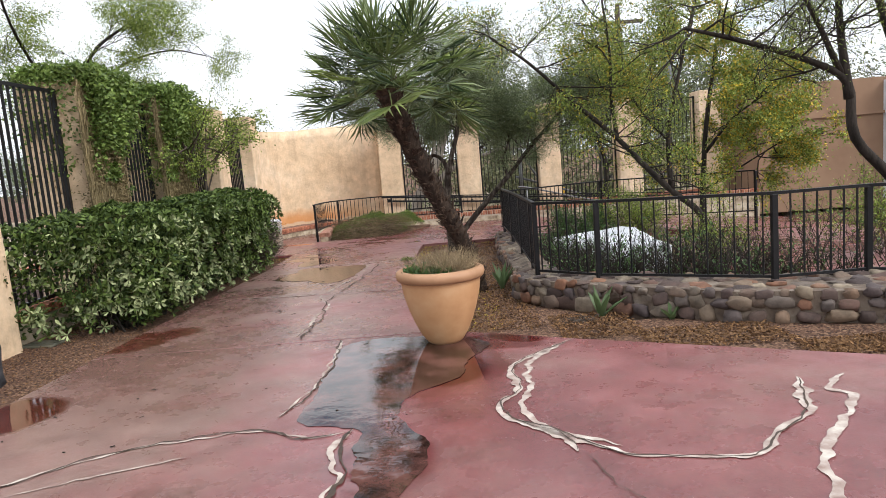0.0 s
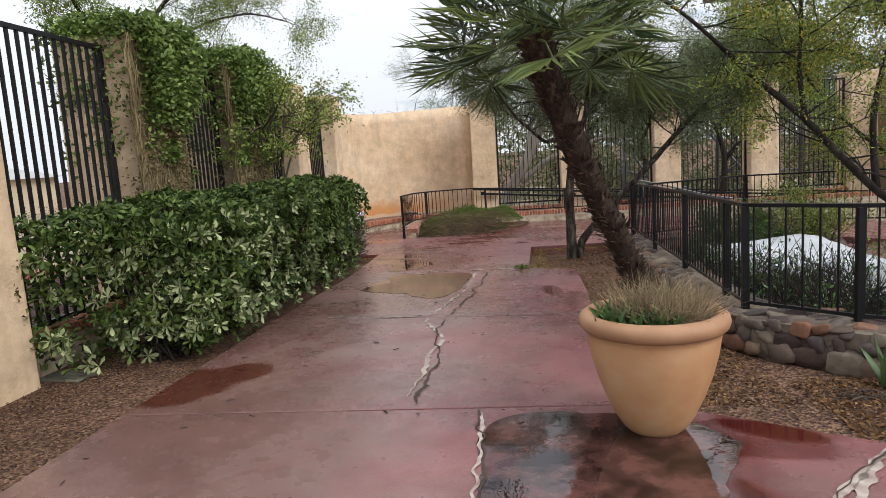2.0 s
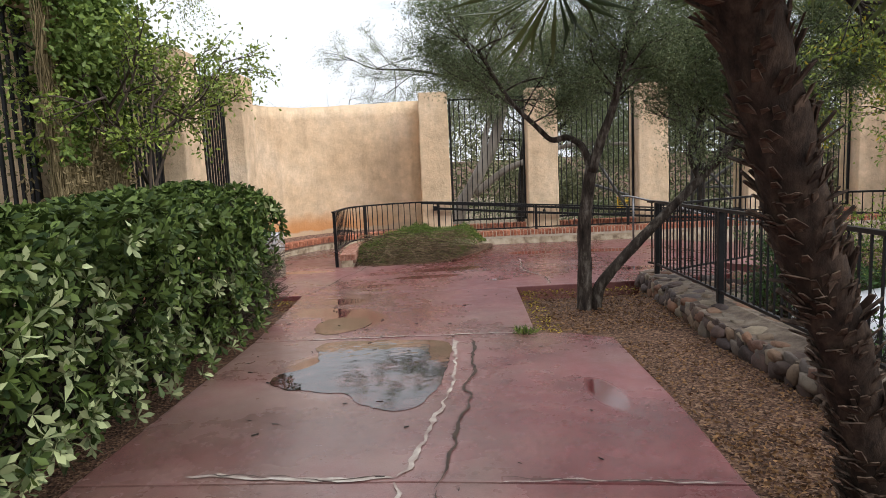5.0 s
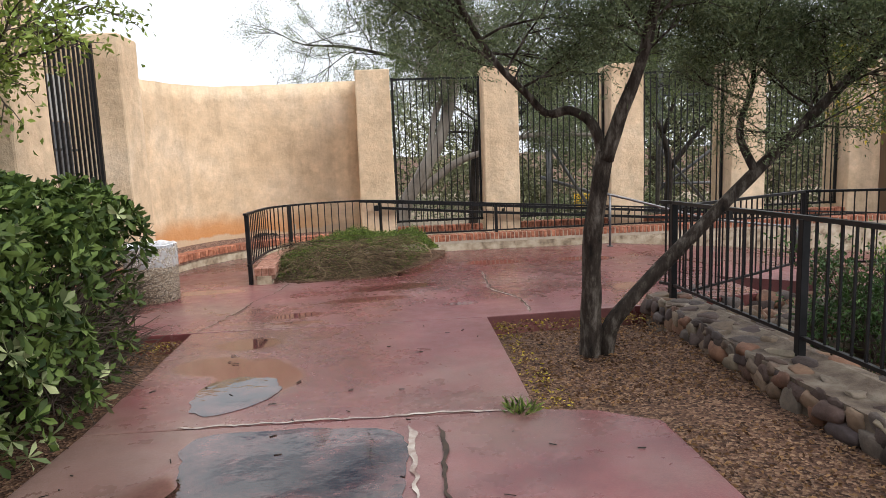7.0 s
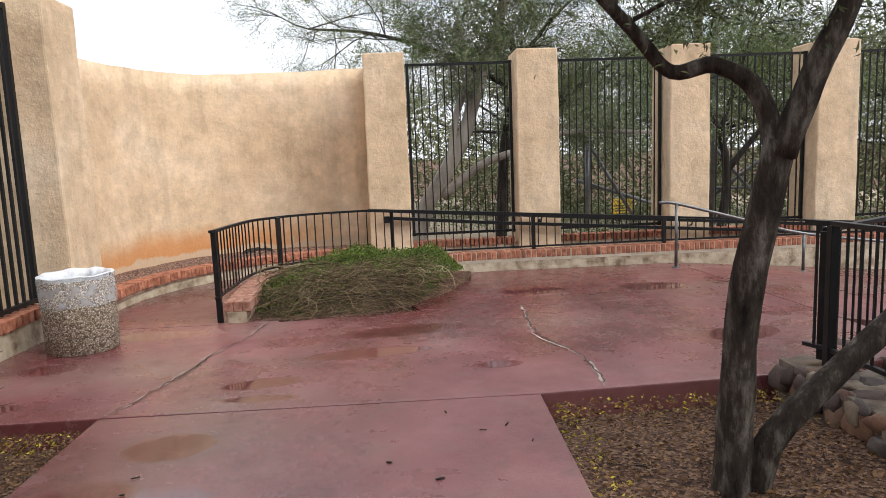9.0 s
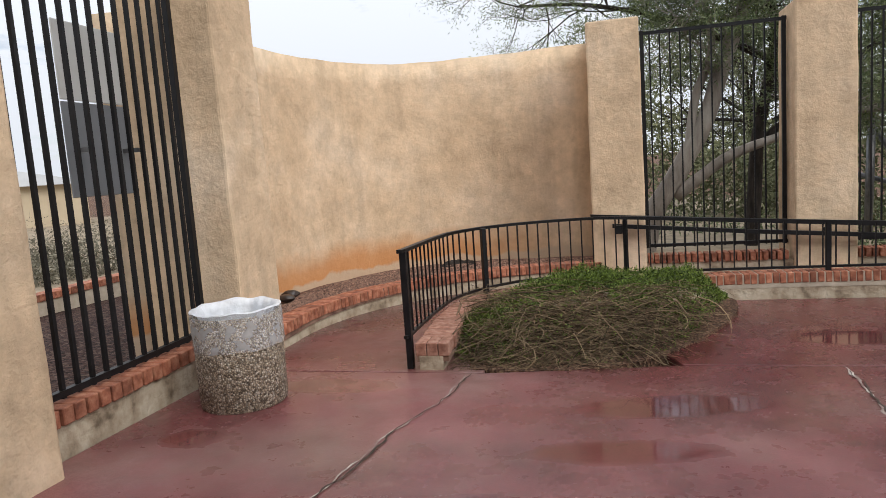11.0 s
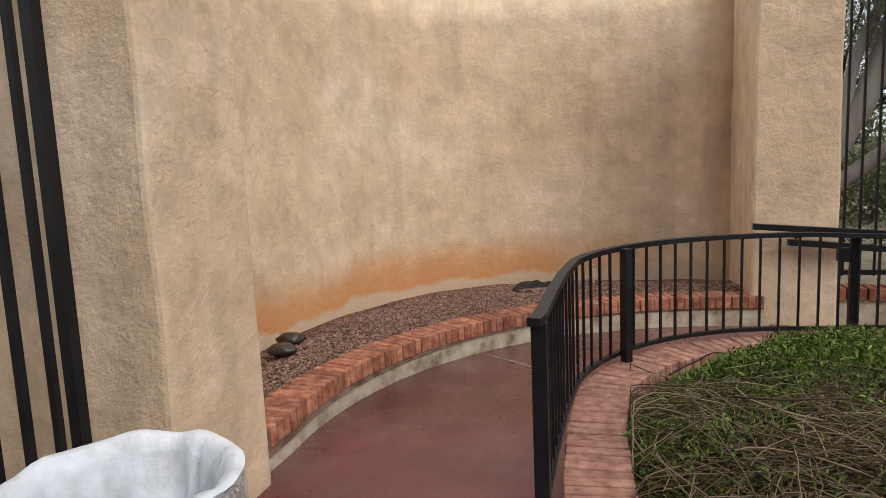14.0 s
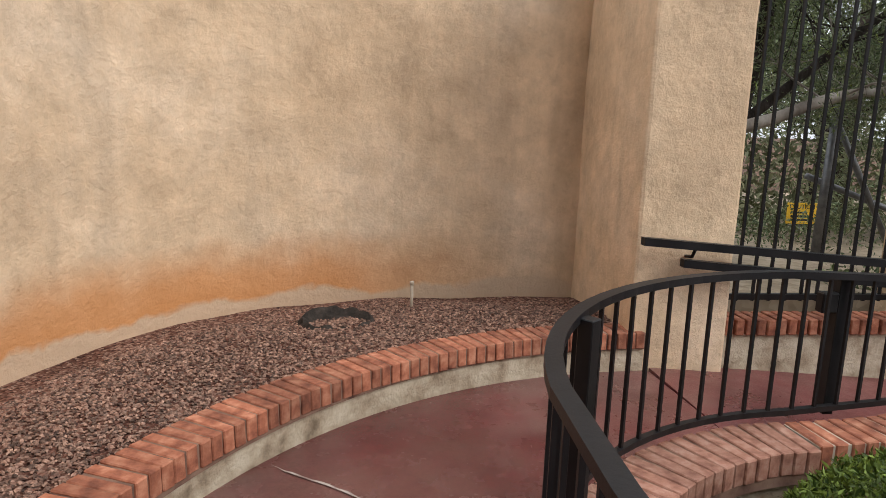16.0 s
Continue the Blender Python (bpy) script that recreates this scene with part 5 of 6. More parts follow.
def grow(s, rng, p, d, length, r, depth, tips, spread=0.55, up=0.1, kids=3):
    """A branch that bends and divides; collects twig points in tips."""
    pts = [p]
    k = 3
    for i in range(k):
        d = (d + Vector((rng.gauss(0, 0.16), rng.gauss(0, 0.16), rng.gauss(0, 0.14) + up * 0.3))).normalized()
        p = p + d * (length / k)
        pts.append(p)
        if depth <= 1:
            tips.append((p.copy(), d.copy()))
    s.add(*tube(pts, [r, r * 0.85, r * 0.7, r * 0.5], 5 if r < 0.012 else 6, False))
    if depth == 0:
        return
    for i in range(kids):
        e = (d + Vector((rng.gauss(0, spread), rng.gauss(0, spread), rng.gauss(up, spread * 0.7)))).normalized()
        q = pts[rng.choice((1, 2, 3))]
        grow(s, rng, q.copy(), e, length * rng.uniform(0.55, 0.8), r * 0.55, depth - 1, tips, spread, up, kids)


def tip_leaves(name, tips, per, length, width, mat, parent, seed, scatter=0.05, droop=0.0, pick=1.0):
    rng = np.random.default_rng(seed)
    P = np.array([t[0] for t in tips])
    D = np.array([t[1] for t in tips])
    if pick < 1:
        m = rng.random(len(P)) < pick
        P, D = P[m], D[m]
    P, D = np.repeat(P, per, 0), np.repeat(D, per, 0)
    P = P + rng.normal(0, scatter, P.shape)
    D = D * 0.6 + rng.normal(0, 0.8, D.shape)
    D[:, 2] -= droop
    return leaves(name, P, D, length * rng.uniform(0.6, 1.3, len(P)), width, mat, parent, 0.2, rng)


def rooted(name, x, y, z, label, category, group=""):
    return empty(name, x, y, z, label, category, group)


def settle(root):
    for c in root.children:
        c.matrix_parent_inverse = Matrix.Translation(-root.location)
    return root


def olive_tree():
    rng = random.Random(21)
    root = rooted("olive_tree", 0.1, 12.5, g(12.5) - 0.06, "olive tree with two dark stems, one leaning, and grey-green foliage", "tree")
    b = g(12.5) - 0.1
    s = Soup()
    tips = []
    t1 = limb(s, [(0.07, 12.48, b), (0.06, 12.44, 0.2), (0.05, 12.35, 0.7), (0.10, 12.22, 1.28)], 0.085, 0.06, 12, 6)
    t2 = limb(s, [(0.10, 12.22, 1.22), (0.19, 12.14, 1.55), (0.30, 12.05, 1.9), (0.38, 11.95, 2.4), (0.55, 11.9, 3.1)], 0.056, 0.025, 10)
    t3 = limb(s, [(0.10, 12.24, 1.2), (0.03, 12.26, 1.45), (-0.12, 12.3, 1.565), (-0.27, 12.35, 1.55), (-0.42, 12.3, 1.68), (-0.7, 12.2, 1.95), (-1.0, 12.0, 2.4)], 0.042, 0.018, 10)
    t4 = limb(s, [(0.18, 12.5, b), (0.22, 12.42, 0.02), (0.45, 12.35, 0.32), (0.8, 12.28, 0.7), (1.21, 12.2, 1.13), (1.45, 12.1, 1.42), (1.9, 12.0, 1.9), (2.3, 12.0, 2.3)], 0.068, 0.028, 10)
    t5 = limb(s, [(1.18, 12.2, 1.08), (1.1, 12.3, 1.38), (1.25, 12.4, 1.75), (1.2, 12.4, 2.2)], 0.035, 0.014, 8)
    for path, frm, kk in ((t2, 0.45, 20), (t3, 0.68, 15), (t4, 0.66, 21), (t5, 0.5, 10)):
        for i in range(kk):
            p = path[min(len(path) - 1, int(len(path) * (frm + (1 - frm) * (i + 1) / kk)))]
            d = Vector((rng.gauss(0, 0.8), rng.gauss(0, 0.8), rng.gauss(0.55, 0.3))).normalized()
            grow(s, rng, p.copy(), d, rng.uniform(0.36, 0.54), 0.010, 3, tips, 0.65, 0.06, 3)
    tips = [t for t in tips if t[0].z > (1.66 if t[0].x < 0.9 else 1.3)]
    s.make("trunk", B_OLIVE, root, label="dark furrowed trunk and branches")
    tip_leaves("crown", tips, 21, 0.040, 0.0085, L_OLIVE, root, 5, 0.075, 0.15)
    return settle(root)


olive_tree()


def fan_palm():
    rng = random.Random(31)
    nr = np.random.default_rng(31)
    root = rooted("fan_palm", 0.34, 8.1, g(8.1) - 0.06, "leaning fan palm with a shaggy dark trunk and stiff green fans", "palm")
    path = smooth_path([(0.36, 8.12, -0.2), (0.28, 8.05, 0.15), (0.12, 7.97, 0.62), (-0.11, 7.86, 1.12), (-0.31, 7.75, 1.62), (-0.48, 7.68, 2.1), (-0.54, 7.65, 2.34)], 7)
    s = Soup()
    k = len(path)
    s.add(*tube(path, [0.088 + 0.04 * (i / k) - (0.05 if i > k - 4 else 0) for i in range(k)], 16, True, 0.2))
    s.make("trunk", B_PALM, root)
    st = Soup()
    for i in range(760):
        t = rng.random() ** 0.9
        j = min(k - 2, int(t * (k - 1)))
        p = path[j].lerp(path[j + 1], rng.random())
        ax = (path[j + 1] - path[j]).normalized()
        out = Vector((rng.gauss(0, 1), rng.gauss(0, 1), rng.gauss(0, 1)))
        out = (out - ax * out.dot(ax)).normalized()
        r = 0.086 + 0.04 * t
        side0 = ax.cross(out).normalized()
        d = (out * rng.uniform(0.3, 0.8) + ax * rng.uniform(0.35, 1.3) + side0 * rng.uniform(-0.35, 0.35)).normalized()
        side = ax.cross(out).normalized()
        ln, w = rng.uniform(0.05, 0.13), rng.uniform(0.014, 0.034)
        a = p + out * r * 0.85
        b = a + d * ln
        th = out * 0.008
        st.add([a - side * w, a + side * w, b + side * w * 0.35, b - side * w * 0.55, a - side * w - th, a + side * w - th, b + side * w * 0.35 - th, b - side * w * 0.55 - th],
               [(0, 1, 2, 3), (7, 6, 5, 4), (0, 4, 5, 1), (1, 5, 6, 2), (2, 6, 7, 3), (3, 7, 4, 0)])
    st.make("shag", B_STUB, root, smooth=False, label="old frayed leaf stubs")
    top = Vector((-0.53, 7.65, 2.31))
    n_f = 52
    for i in range(n_f):
        el = radians(-17 + 97 * ((i + 0.5) / n_f) ** 1.15)
        az = i * 2.39996 + rng.uniform(-0.25, 0.25)
        d = Vector((math.cos(az) * math.cos(el), math.sin(az) * math.cos(el), math.sin(el)))
        ln = rng.uniform(0.50, 0.80)
        hub = top + d * ln + Vector((0, 0, -0.06 * math.cos(el)))
        side = d.cross(Vector((0, 0, 1))).normalized()
        nrm = side.cross(d).normalized()
        tilt = rng.uniform(-0.45, 0.2)
        ff = (d * math.cos(tilt) + nrm * math.sin(tilt)).normalized()
        roll = rng.uniform(-0.6, 0.6)
        sd = (side * math.cos(roll) + nrm * math.sin(roll)).normalized()
        seg = 28
        size = rng.uniform(0.48, 0.64)
        P, D, L = [], [], []
        for j in range(seg):
            a = radians(-128 + 256 * j / (seg - 1))
            P.append(hub)
            D.append(ff * math.cos(a) + sd * math.sin(a) + nrm * 0.08 * abs(math.sin(a)) + Vector((rng.gauss(0, 0.014), rng.gauss(0, 0.014), rng.gauss(0, 0.014) - 0.03)))
            L.append(size * (0.70 + 0.30 * math.cos(a * 0.7)) * rng.uniform(0.9, 1.05))
        young = i % 6 == 2
        fan = leaves("fan", np.array(P), np.array(D), np.array(L), 0.026, L_PALM2 if young else L_PALM, root, 0.35, nr, "paler yellow-green fan" if young else "", droop=0.08)
        stalk = Soup()
        stalk.add(*tube([top + d * 0.04, top + d * ln * 0.6 + Vector((0, 0, 0.02)), hub], [0.012, 0.008, 0.006], 5, False))
        stalk.make("leaf_stalk", L_PALM2, root)
    return settle(root)


fan_palm()


def mesquite(name, label, base, forks, seed, mats, twig=1.0, per=8, lsize=0.03, lw=0.011, depth=3, bark=B_DARK, pick=1.0, nchild=9, length=0.7):
    """A spreading tree from drawn limbs; each limb is (points, r0, r1)."""
    rng = random.Random(seed)
    root = rooted(name, *base, label, "tree")
    s, tips = Soup(), []
    for li, (pts, r0, r1) in enumerate(forks):
        path = limb(s, pts, r0, r1, 9, 5, 0.14, li)
        frm = 0.3 if pts[0][2] > 1 else 0.6
        for i in range(nchild):
            p = path[min(len(path) - 1, int(len(path) * (frm + (1 - frm) * (i + 1) / nchild)))]
            d = Vector((rng.gauss(0, 0.8), rng.gauss(0, 0.8), rng.gauss(0.25, 0.5))).normalized()
            grow(s, rng, p.copy(), d, rng.uniform(0.7, 1.1) * length, 0.014 * twig, depth, tips, 0.6, 0.05, 3)
    s.make("trunk", bark, root)
    for i, (mat, share) in enumerate(mats):
        tip_leaves("crown", tips, per, lsize, lw, mat, root, seed + i, 0.07, 0.15, share * pick)
    return settle(root)


# the trees inside the railing
mesquite("acacia_tree", "acacia tree with dark wet forked limbs and sparse green leaves", (4.3, 11.0, g(11) - 0.35), [
    ([(4.4, 11.0, -0.55), (4.2, 11.0, 0.2), (3.62, 11.0, 0.75), (2.83, 11.0, 1.62)], 0.07, 0.042),
    ([(2.86, 11.0, 1.58), (2.80, 11.05, 2.2), (2.80, 11.0, 2.88), (2.71, 11.0, 3.8)], 0.036, 0.016),
    ([(2.86, 11.0, 1.6), (2.2, 11.0, 2.2), (1.46, 10.9, 2.9), (0.94, 10.8, 3.25)], 0.045, 0.015),
    ([(3.7, 11.0, 0.7), (3.75, 11.2, 1.6), (4.0, 11.3, 2.6), (4.3, 11.4, 3.6)], 0.05, 0.02),
], 41, [(L_MESQ, 0.8), (L_YELLOW, 0.10)], per=7, lsize=0.048, lw=0.019)
mesquite("acacia_tree", "slender acacia tree with green and yellowing leaves", (5.0, 13.0, g(13) - 0.4), [
    ([(4.97, 13.0, -0.7), (4.98, 13.0, 0.6), (5.07, 13.0, 1.68), (5.27, 13.0, 2.97), (5.4, 13, 3.9)], 0.075, 0.02),
    ([(5.05, 13.0, 1.2), (5.5, 12.8, 1.8), (6.0, 12.5, 2.2)], 0.035, 0.012),
    ([(5.02, 13.0, 0.9), (4.4, 13.2, 1.5), (3.9, 13.4, 2.2), (3.6, 13.5, 3.0)], 0.035, 0.012),
    ([(5.02, 13.0, 0.5), (5.6, 12.7, 0.9), (6.2, 12.4, 1.3)], 0.025, 0.01),
], 43, [(L_MESQ, 1.0), (L_YELLOW, 0.4)], per=9, lsize=0.062, lw=0.027)
mesquite("mesquite_tree", "mesquite tree with black wet branches, nearly bare", (5.6, 8.2, g(8) - 0.35), [
    ([(5.7, 8.2, -0.4), (5.5, 8.1, 0.6), (4.87, 8.0, 1.34), (4.78, 8.0, 1.96), (4.38, 8.0, 2.25), (3.48, 8.0, 2.58), (2.9, 8, 2.75)], 0.085, 0.02),
    ([(4.80, 8.0, 1.8), (4.70, 8.0, 2.5), (4.66, 8.0, 3.2)], 0.06, 0.03),
    ([(5.5, 8.1, 0.6), (5.6, 8.1, 1.6), (5.25, 8.0, 2.5), (5.0, 8.0, 3.3)], 0.08, 0.03),
    ([(4.7, 8.0, 2.1), (4.2, 7.8, 2.9), (3.7, 7.6, 3.4)], 0.04, 0.015),
], 47, [(L_MESQ, 0.5)], per=6, lsize=0.036)
# an overhanging tree beyond the street fence
mesquite("mesquite_tree", "mesquite tree hanging fine green foliage over the street fence", (-5.95, 11.6, g(11.6) - 0.06), [
    ([(-5.95, 11.6, -0.3), (-5.95, 11.55, 1.2), (-5.9, 11.4, 2.6), (-5.5, 11.2, 3.6), (-4.7, 11.4, 4.2)], 0.08, 0.015),
    ([(-5.9, 11.4, 2.4), (-5.9, 10.2, 3.4), (-5.4, 8.9, 3.9), (-4.8, 8.0, 4.1)], 0.032, 0.01),
    ([(-5.9, 11.4, 2.8), (-5.6, 12.4, 3.6), (-5.0, 13.2, 3.95), (-4.5, 13.8, 3.9)], 0.03, 0.01),
], 53, [(L_MESQ, 1.0)], per=13, lsize=0.042, lw=0.015, nchild=12, twig=0.5)


def vine(y0, y1, seed):
    """Creeper heaped on a pillar and hanging down its faces."""
    rng = np.random.default_rng(seed)
    root = rooted("climbing_vine", -4.55, (y0 + y1) / 2, g(y0) - 0.06, "leafy creeper heaped over a fence pillar, dry lower down", "vine")
    k = 12500
    u = rng.random(k)
    zz = 3.02 - 2.7 * u ** 1.15
    bulge = 0.10 + 0.34 * np.exp(-((zz - 2.6) / 0.6) ** 2)
    yy = rng.uniform(y0 - 0.05, y1 + 0.2, k)
    face = rng.random(k)
    x = np.where(face < 0.68, -4.47 + bulge * rng.random(k), rng.uniform(-5.3, -4.4, k))
    yy = np.where(face < 0.68, yy, np.where(rng.random(k) < 0.3, y0 - 0.3 * bulge * rng.random(k), y1 + bulge * rng.random(k)))
    cap = rng.random(k) < 0.25
    zz = np.where(cap, 2.86 + rng.random(k) * 0.2, zz)
    x = np.where(cap, rng.uniform(-5.3, -4.35, k), x)
    yy = np.where(cap, rng.uniform(y0 - 0.10, y1 + 0.25, k), yy)
    zz = np.where(cap, zz - 0.35 * np.clip(np.abs(yy - (y0 + y1) / 2) - 0.35, 0, 1) * 1.5, zz)
    p = np.stack([x, yy, zz], 1)
    p += np.array([noise.noise(Vector(q) * 2.5) for q in p])[:, None] * 0.09
    dens = np.array([noise.noise(Vector(q) * 3.1 + Vector((7, 0, 0))) for q in p])
    dry = p[:, 2] < 1.7 + 0.9 * dens
    d = rng.normal(0, 0.7, p.shape) + np.array([0.7, 0, -0.2])
    g1 = ~dry
    leaves("foliage", p[g1], d[g1], 0.062, 0.036, L_VINE, root, 0.15, rng)
    q = p[g1][rng.random(g1.sum()) < 0.8] - np.array([0.05, 0, 0.03])
    leaves("foliage", q, rng.normal(0, 0.8, q.shape) + np.array([0.4, 0, -0.3]), 0.06, 0.036, L_VINE, root, 0.15, rng)
    thin = dry & (rng.random(k) < 0.85)
    leaves("dry_foliage", p[thin], d[thin], 0.05, 0.022, L_DRYVINE, root, 0.15, rng)
    s = Soup()
    r3 = random.Random(seed)
    for _ in range(620):
        y = r3.uniform(y0 - 0.14, y1 + 0.14)
        pts, x_ = [], -4.44
        z = r3.uniform(1.6, 2.9)
        while z > g(y) + r3.uniform(0, 0.5):
            pts.append((x_ + r3.uniform(0, 0.05), y + r3.uniform(-0.05, 0.05), z))
            z -= 0.22
        if len(pts) > 2:
            s.add(*tube(pts, r3.uniform(0.0025, 0.006), 4, False))
    s.make("stem_tangle", L_DRYVINE, root, label="hanging dry stems")
    return settle(root)


vine(8.62, 9.30, 61)
vine(10.85, 11.82, 62)
mesquite("sapling", "young broad-leaved sapling in front of a vine-covered pillar", (-4.25, 11.9, g(12) - 0.06), [
    ([(-4.25, 11.9, -0.25), (-4.22, 11.9, 0.8), (-4.15, 11.95, 1.7), (-4.1, 12.1, 2.5)], 0.03, 0.01),
    ([(-4.2, 11.9, 1.1), (-4.1, 12.4, 1.8), (-4.0, 13.0, 2.3)], 0.018, 0.008),
    ([(-4.2, 11.9, 1.3), (-4.2, 11.4, 1.9), (-4.2, 11.0, 2.2)], 0.018, 0.008),
], 67, [(L_MESQ, 0.95)], per=6, lsize=0.06, lw=0.026, bark=B_TWIG, depth=2, nchild=10, length=0.55)


def dark_trunk():
    """The stout blackish trunk beside the street fence."""
    x, y = -4.13, 5.42
    root = rooted("palm_trunk", x, y, g(y) - 0.06, "stout blackish palm trunk with faint rings, beside the fence", "tree")
    s = Soup()
    path, rad = [], []
    for i in range(60):
        t = i / 59
        path.append((x + 0.12 * t, y + 0.05 * math.sin(t * 3), -0.1 + 6.3 * t))
        rad.append(0.275 - 0.03 * t + 0.03 * math.exp(-t * 14) + (0.008 if i % 3 == 0 else 0))
    s.add(*tube(path, rad, 24, True, 0.06))
    s.make("trunk", B_TRUNKWALL, root)
    return settle(root)


dark_trunk()


def planter_shrub():
    """The sprawling groundcover in the brick planter: green on top, a tangle of bare stems in front."""
    rng = np.random.default_rng(71)
    root = rooted("groundcover_shrub", -1.8, 17.4, g(17.4), "sprawling groundcover, green on top over a tangle of straw-brown stems", "shrub")
    k = 52000
    a, r = rng.uniform(0, 2 * np.pi, k), np.sqrt(rng.random(k))
    x = -1.74 + 1.24 * r * np.cos(a) + 0.25 * r * np.sin(a)
    y = 17.45 + 1.12 * r * np.sin(a) + 0.22 * r * np.cos(a)
    ok = ~((np.hypot(x - CX, y - CY) > R_IN - 0.13) & (y > 17.3) & (x < -1.5)) & ~((x < -2.9))
    ok &= (y < 18.62) & (y > 16.33)
    x, y, r = x[ok], y[ok], r[ok]
    lump = np.array([noise.noise(Vector((p, q, 0)) * 1.8) for p, q in zip(x, y)])
    lump2 = np.array([noise.noise(Vector((p, q, 3)) * 6) for p, q in zip(x, y)])
    edge = np.interp(x, [-2.9, -2.2, -1.6, -1.2, -0.85, -0.5], [16.34, 16.3, 16.5, 16.93, 17.6, 18.6])
    ok = y > edge - 0.04
    x, y, r, lump, lump2, edge = x[ok], y[ok], r[ok], lump[ok], lump2[ok], edge[ok]
    h = np.clip(0.25 + (y - edge) / 0.45, 0.1, 1) * 0.54 * np.clip(1.08 - r ** 5, 0, 1) * (0.86 + 0.34 * lump + 0.2 * lump2)
    # bare towards the path, green along the kerb and behind
    front = y < 17.22 + 0.35 * lump + 0.3 * lump2 - 0.5 * np.clip((-2.45 - x) / 0.4, 0, 1)
    z = g(17.4) - 0.02 + 0.14 * np.clip((y - 16.6) / 1.2, 0, 1) + h * 0.8 * np.where(front, rng.random(len(x)), rng.uniform(0.6, 1.0, len(x)))
    p = np.stack([x, y, z], 1)
    green = ~front | (rng.random(len(x)) < np.where((x > -2.4) & (x < -1.15), 0.16, 0.6))
    d = rng.normal(0, 0.8, p.shape) + np.array([0, 0, 0.45])
    leaves("foliage", p[green], d[green], rng.uniform(0.018, 0.046, green.sum()), 0.0105, L_GRASS, root, 0.2, rng, droop=0.1)
    s, r3 = Soup(), random.Random(72)
    for i in range(2600):
        cx, cy = r3.uniform(-2.8, -0.75), r3.uniform(16.38, 17.45)
        if cy < np.interp(cx, [-2.9, -2.2, -1.6, -1.2, -0.85, -0.5], [16.34, 16.3, 16.5, 16.93, 17.6, 18.6]):
            continue
        hz = 0.45 * max(0.10, 1 - (max(0, 17.1 - cy) / 0.72) ** 2)
        p0 = Vector((cx, cy, g(17) + hz * r3.uniform(0.1, 1.0)))
        az = r3.gauss(0, 0.9) + (math.pi if r3.random() < 0.5 else 0)
        bend = r3.gauss(0, 0.28)
        rise = r3.uniform(0.0, 0.35)
        pts = [p0]
        for _k in range(r3.choice((4, 5, 7))):
            az += bend + r3.gauss(0, 0.16)
            rise -= r3.uniform(0.0, 0.22)
            q = pts[-1] + Vector((math.cos(az), math.sin(az), rise)) * r3.uniform(0.05, 0.105)
            q.z = max(q.z, g(17) - 0.01)
            q.y = max(q.y, 16.3)
            q.x = max(q.x, -2.88)
            pts.append(q)
        rad = r3.uniform(0.0035, 0.0055) if i % 25 == 0 else r3.uniform(0.0012, 0.0027)
        s.add(*tube(pts, rad, 4, False))
    s.make("stem_tangle", L_STEM, root, label="tangled bare straw-brown stems")
    for c in root.children:
        c.matrix_parent_inverse = Matrix.Translation(-root.location)
    return root


planter_shrub()
soil_plan = soften([(-2.86, 16.34), (-2.2, 16.26), (-1.6, 16.4), (-1.1, 16.95), (-0.6, 17.9), (-0.45, 18.6), (-0.5, 18.84), (-1.7, 18.84), (-2.4, 18.55), (-2.86, 18.0)], 1)
tagged(prism("planter_soil", soil_plan, lambda x, y: g(y) + 0.006 + 0.03 * min(1.0, max(0.0, (y - 16.6) / 1.2)), lambda x, y: g(y) - 0.2, M_SOIL), "dark litter-strewn soil of the brick planter", "soil", kind="structure")


def bare_shrub(x, y, rx, ry, h, seed, leafy=0.25, mat=None, count=16):
    rng = random.Random(seed)
    z = g(y) - 0.30
    root = rooted("bare_shrub", x, y, z, "twiggy half-bare shrub behind the railing", "shrub", "shrubs in the fenced bed")
    s, tips = Soup(), []
    for _ in range(count):
        p = Vector((x + rng.uniform(-rx, rx), y + rng.uniform(-ry, ry), z))
        d = Vector((rng.gauss(0, 0.35), rng.gauss(0, 0.35), 1)).normalized()
        grow(s, rng, p, d, h * rng.uniform(0.4, 0.62), 0.009, 2, tips, 0.6, 0.2, 4)
    s.make("stem_tangle", B_DARK if leafy < 0.3 else B_TWIG, root)
    tip_leaves("foliage", tips, 5, 0.05, 0.02, mat or L_BROAD, root, seed, 0.05, 0.0, leafy)
    return settle(root)


bare_shrub(1.85, 7.5, 0.4, 0.3, 0.9, 81, 0.05, None, 50)
bare_shrub(2.6, 7.05, 0.45, 0.35, 0.95, 82, 0.05, None, 54)
bare_shrub(3.2, 6.75, 0.35, 0.3, 0.85, 83, 0.04, None, 46)
bare_shrub(4.4, 7.9, 0.4, 0.3, 0.9, 84, 0.06)
bare_shrub(5.2, 7.4, 0.4, 0.3, 0.9, 85, 0.06)
bare_shrub(2.0, 8.75, 0.5, 0.3, 0.75, 86, 0.07, None, 26)
bare_shrub(1.65, 8.35, 0.25, 0.3, 0.85, 94, 0.05, None, 26)
bare_shrub(1.6, 9.3, 0.2, 0.4, 0.75, 95, 0.06, None, 24)
bare_shrub(1.62, 10.4, 0.18, 0.4, 0.7, 96, 0.08, None, 20)
bare_shrub(2.4, 12.4, 0.5, 0.4, 0.9, 87, 1.0, L_BROAD, 22)
bare_shrub(3.4, 12.6, 0.5, 0.4, 1.2, 88, 1.0, L_MESQ, 20)
bare_shrub(3.6, 9.2, 0.5, 0.5, 0.9, 89, 0.5, L_MESQ)
bare_shrub(6.5, 10.0, 0.6, 0.6, 1.3, 90, 0.8, L_MESQ)


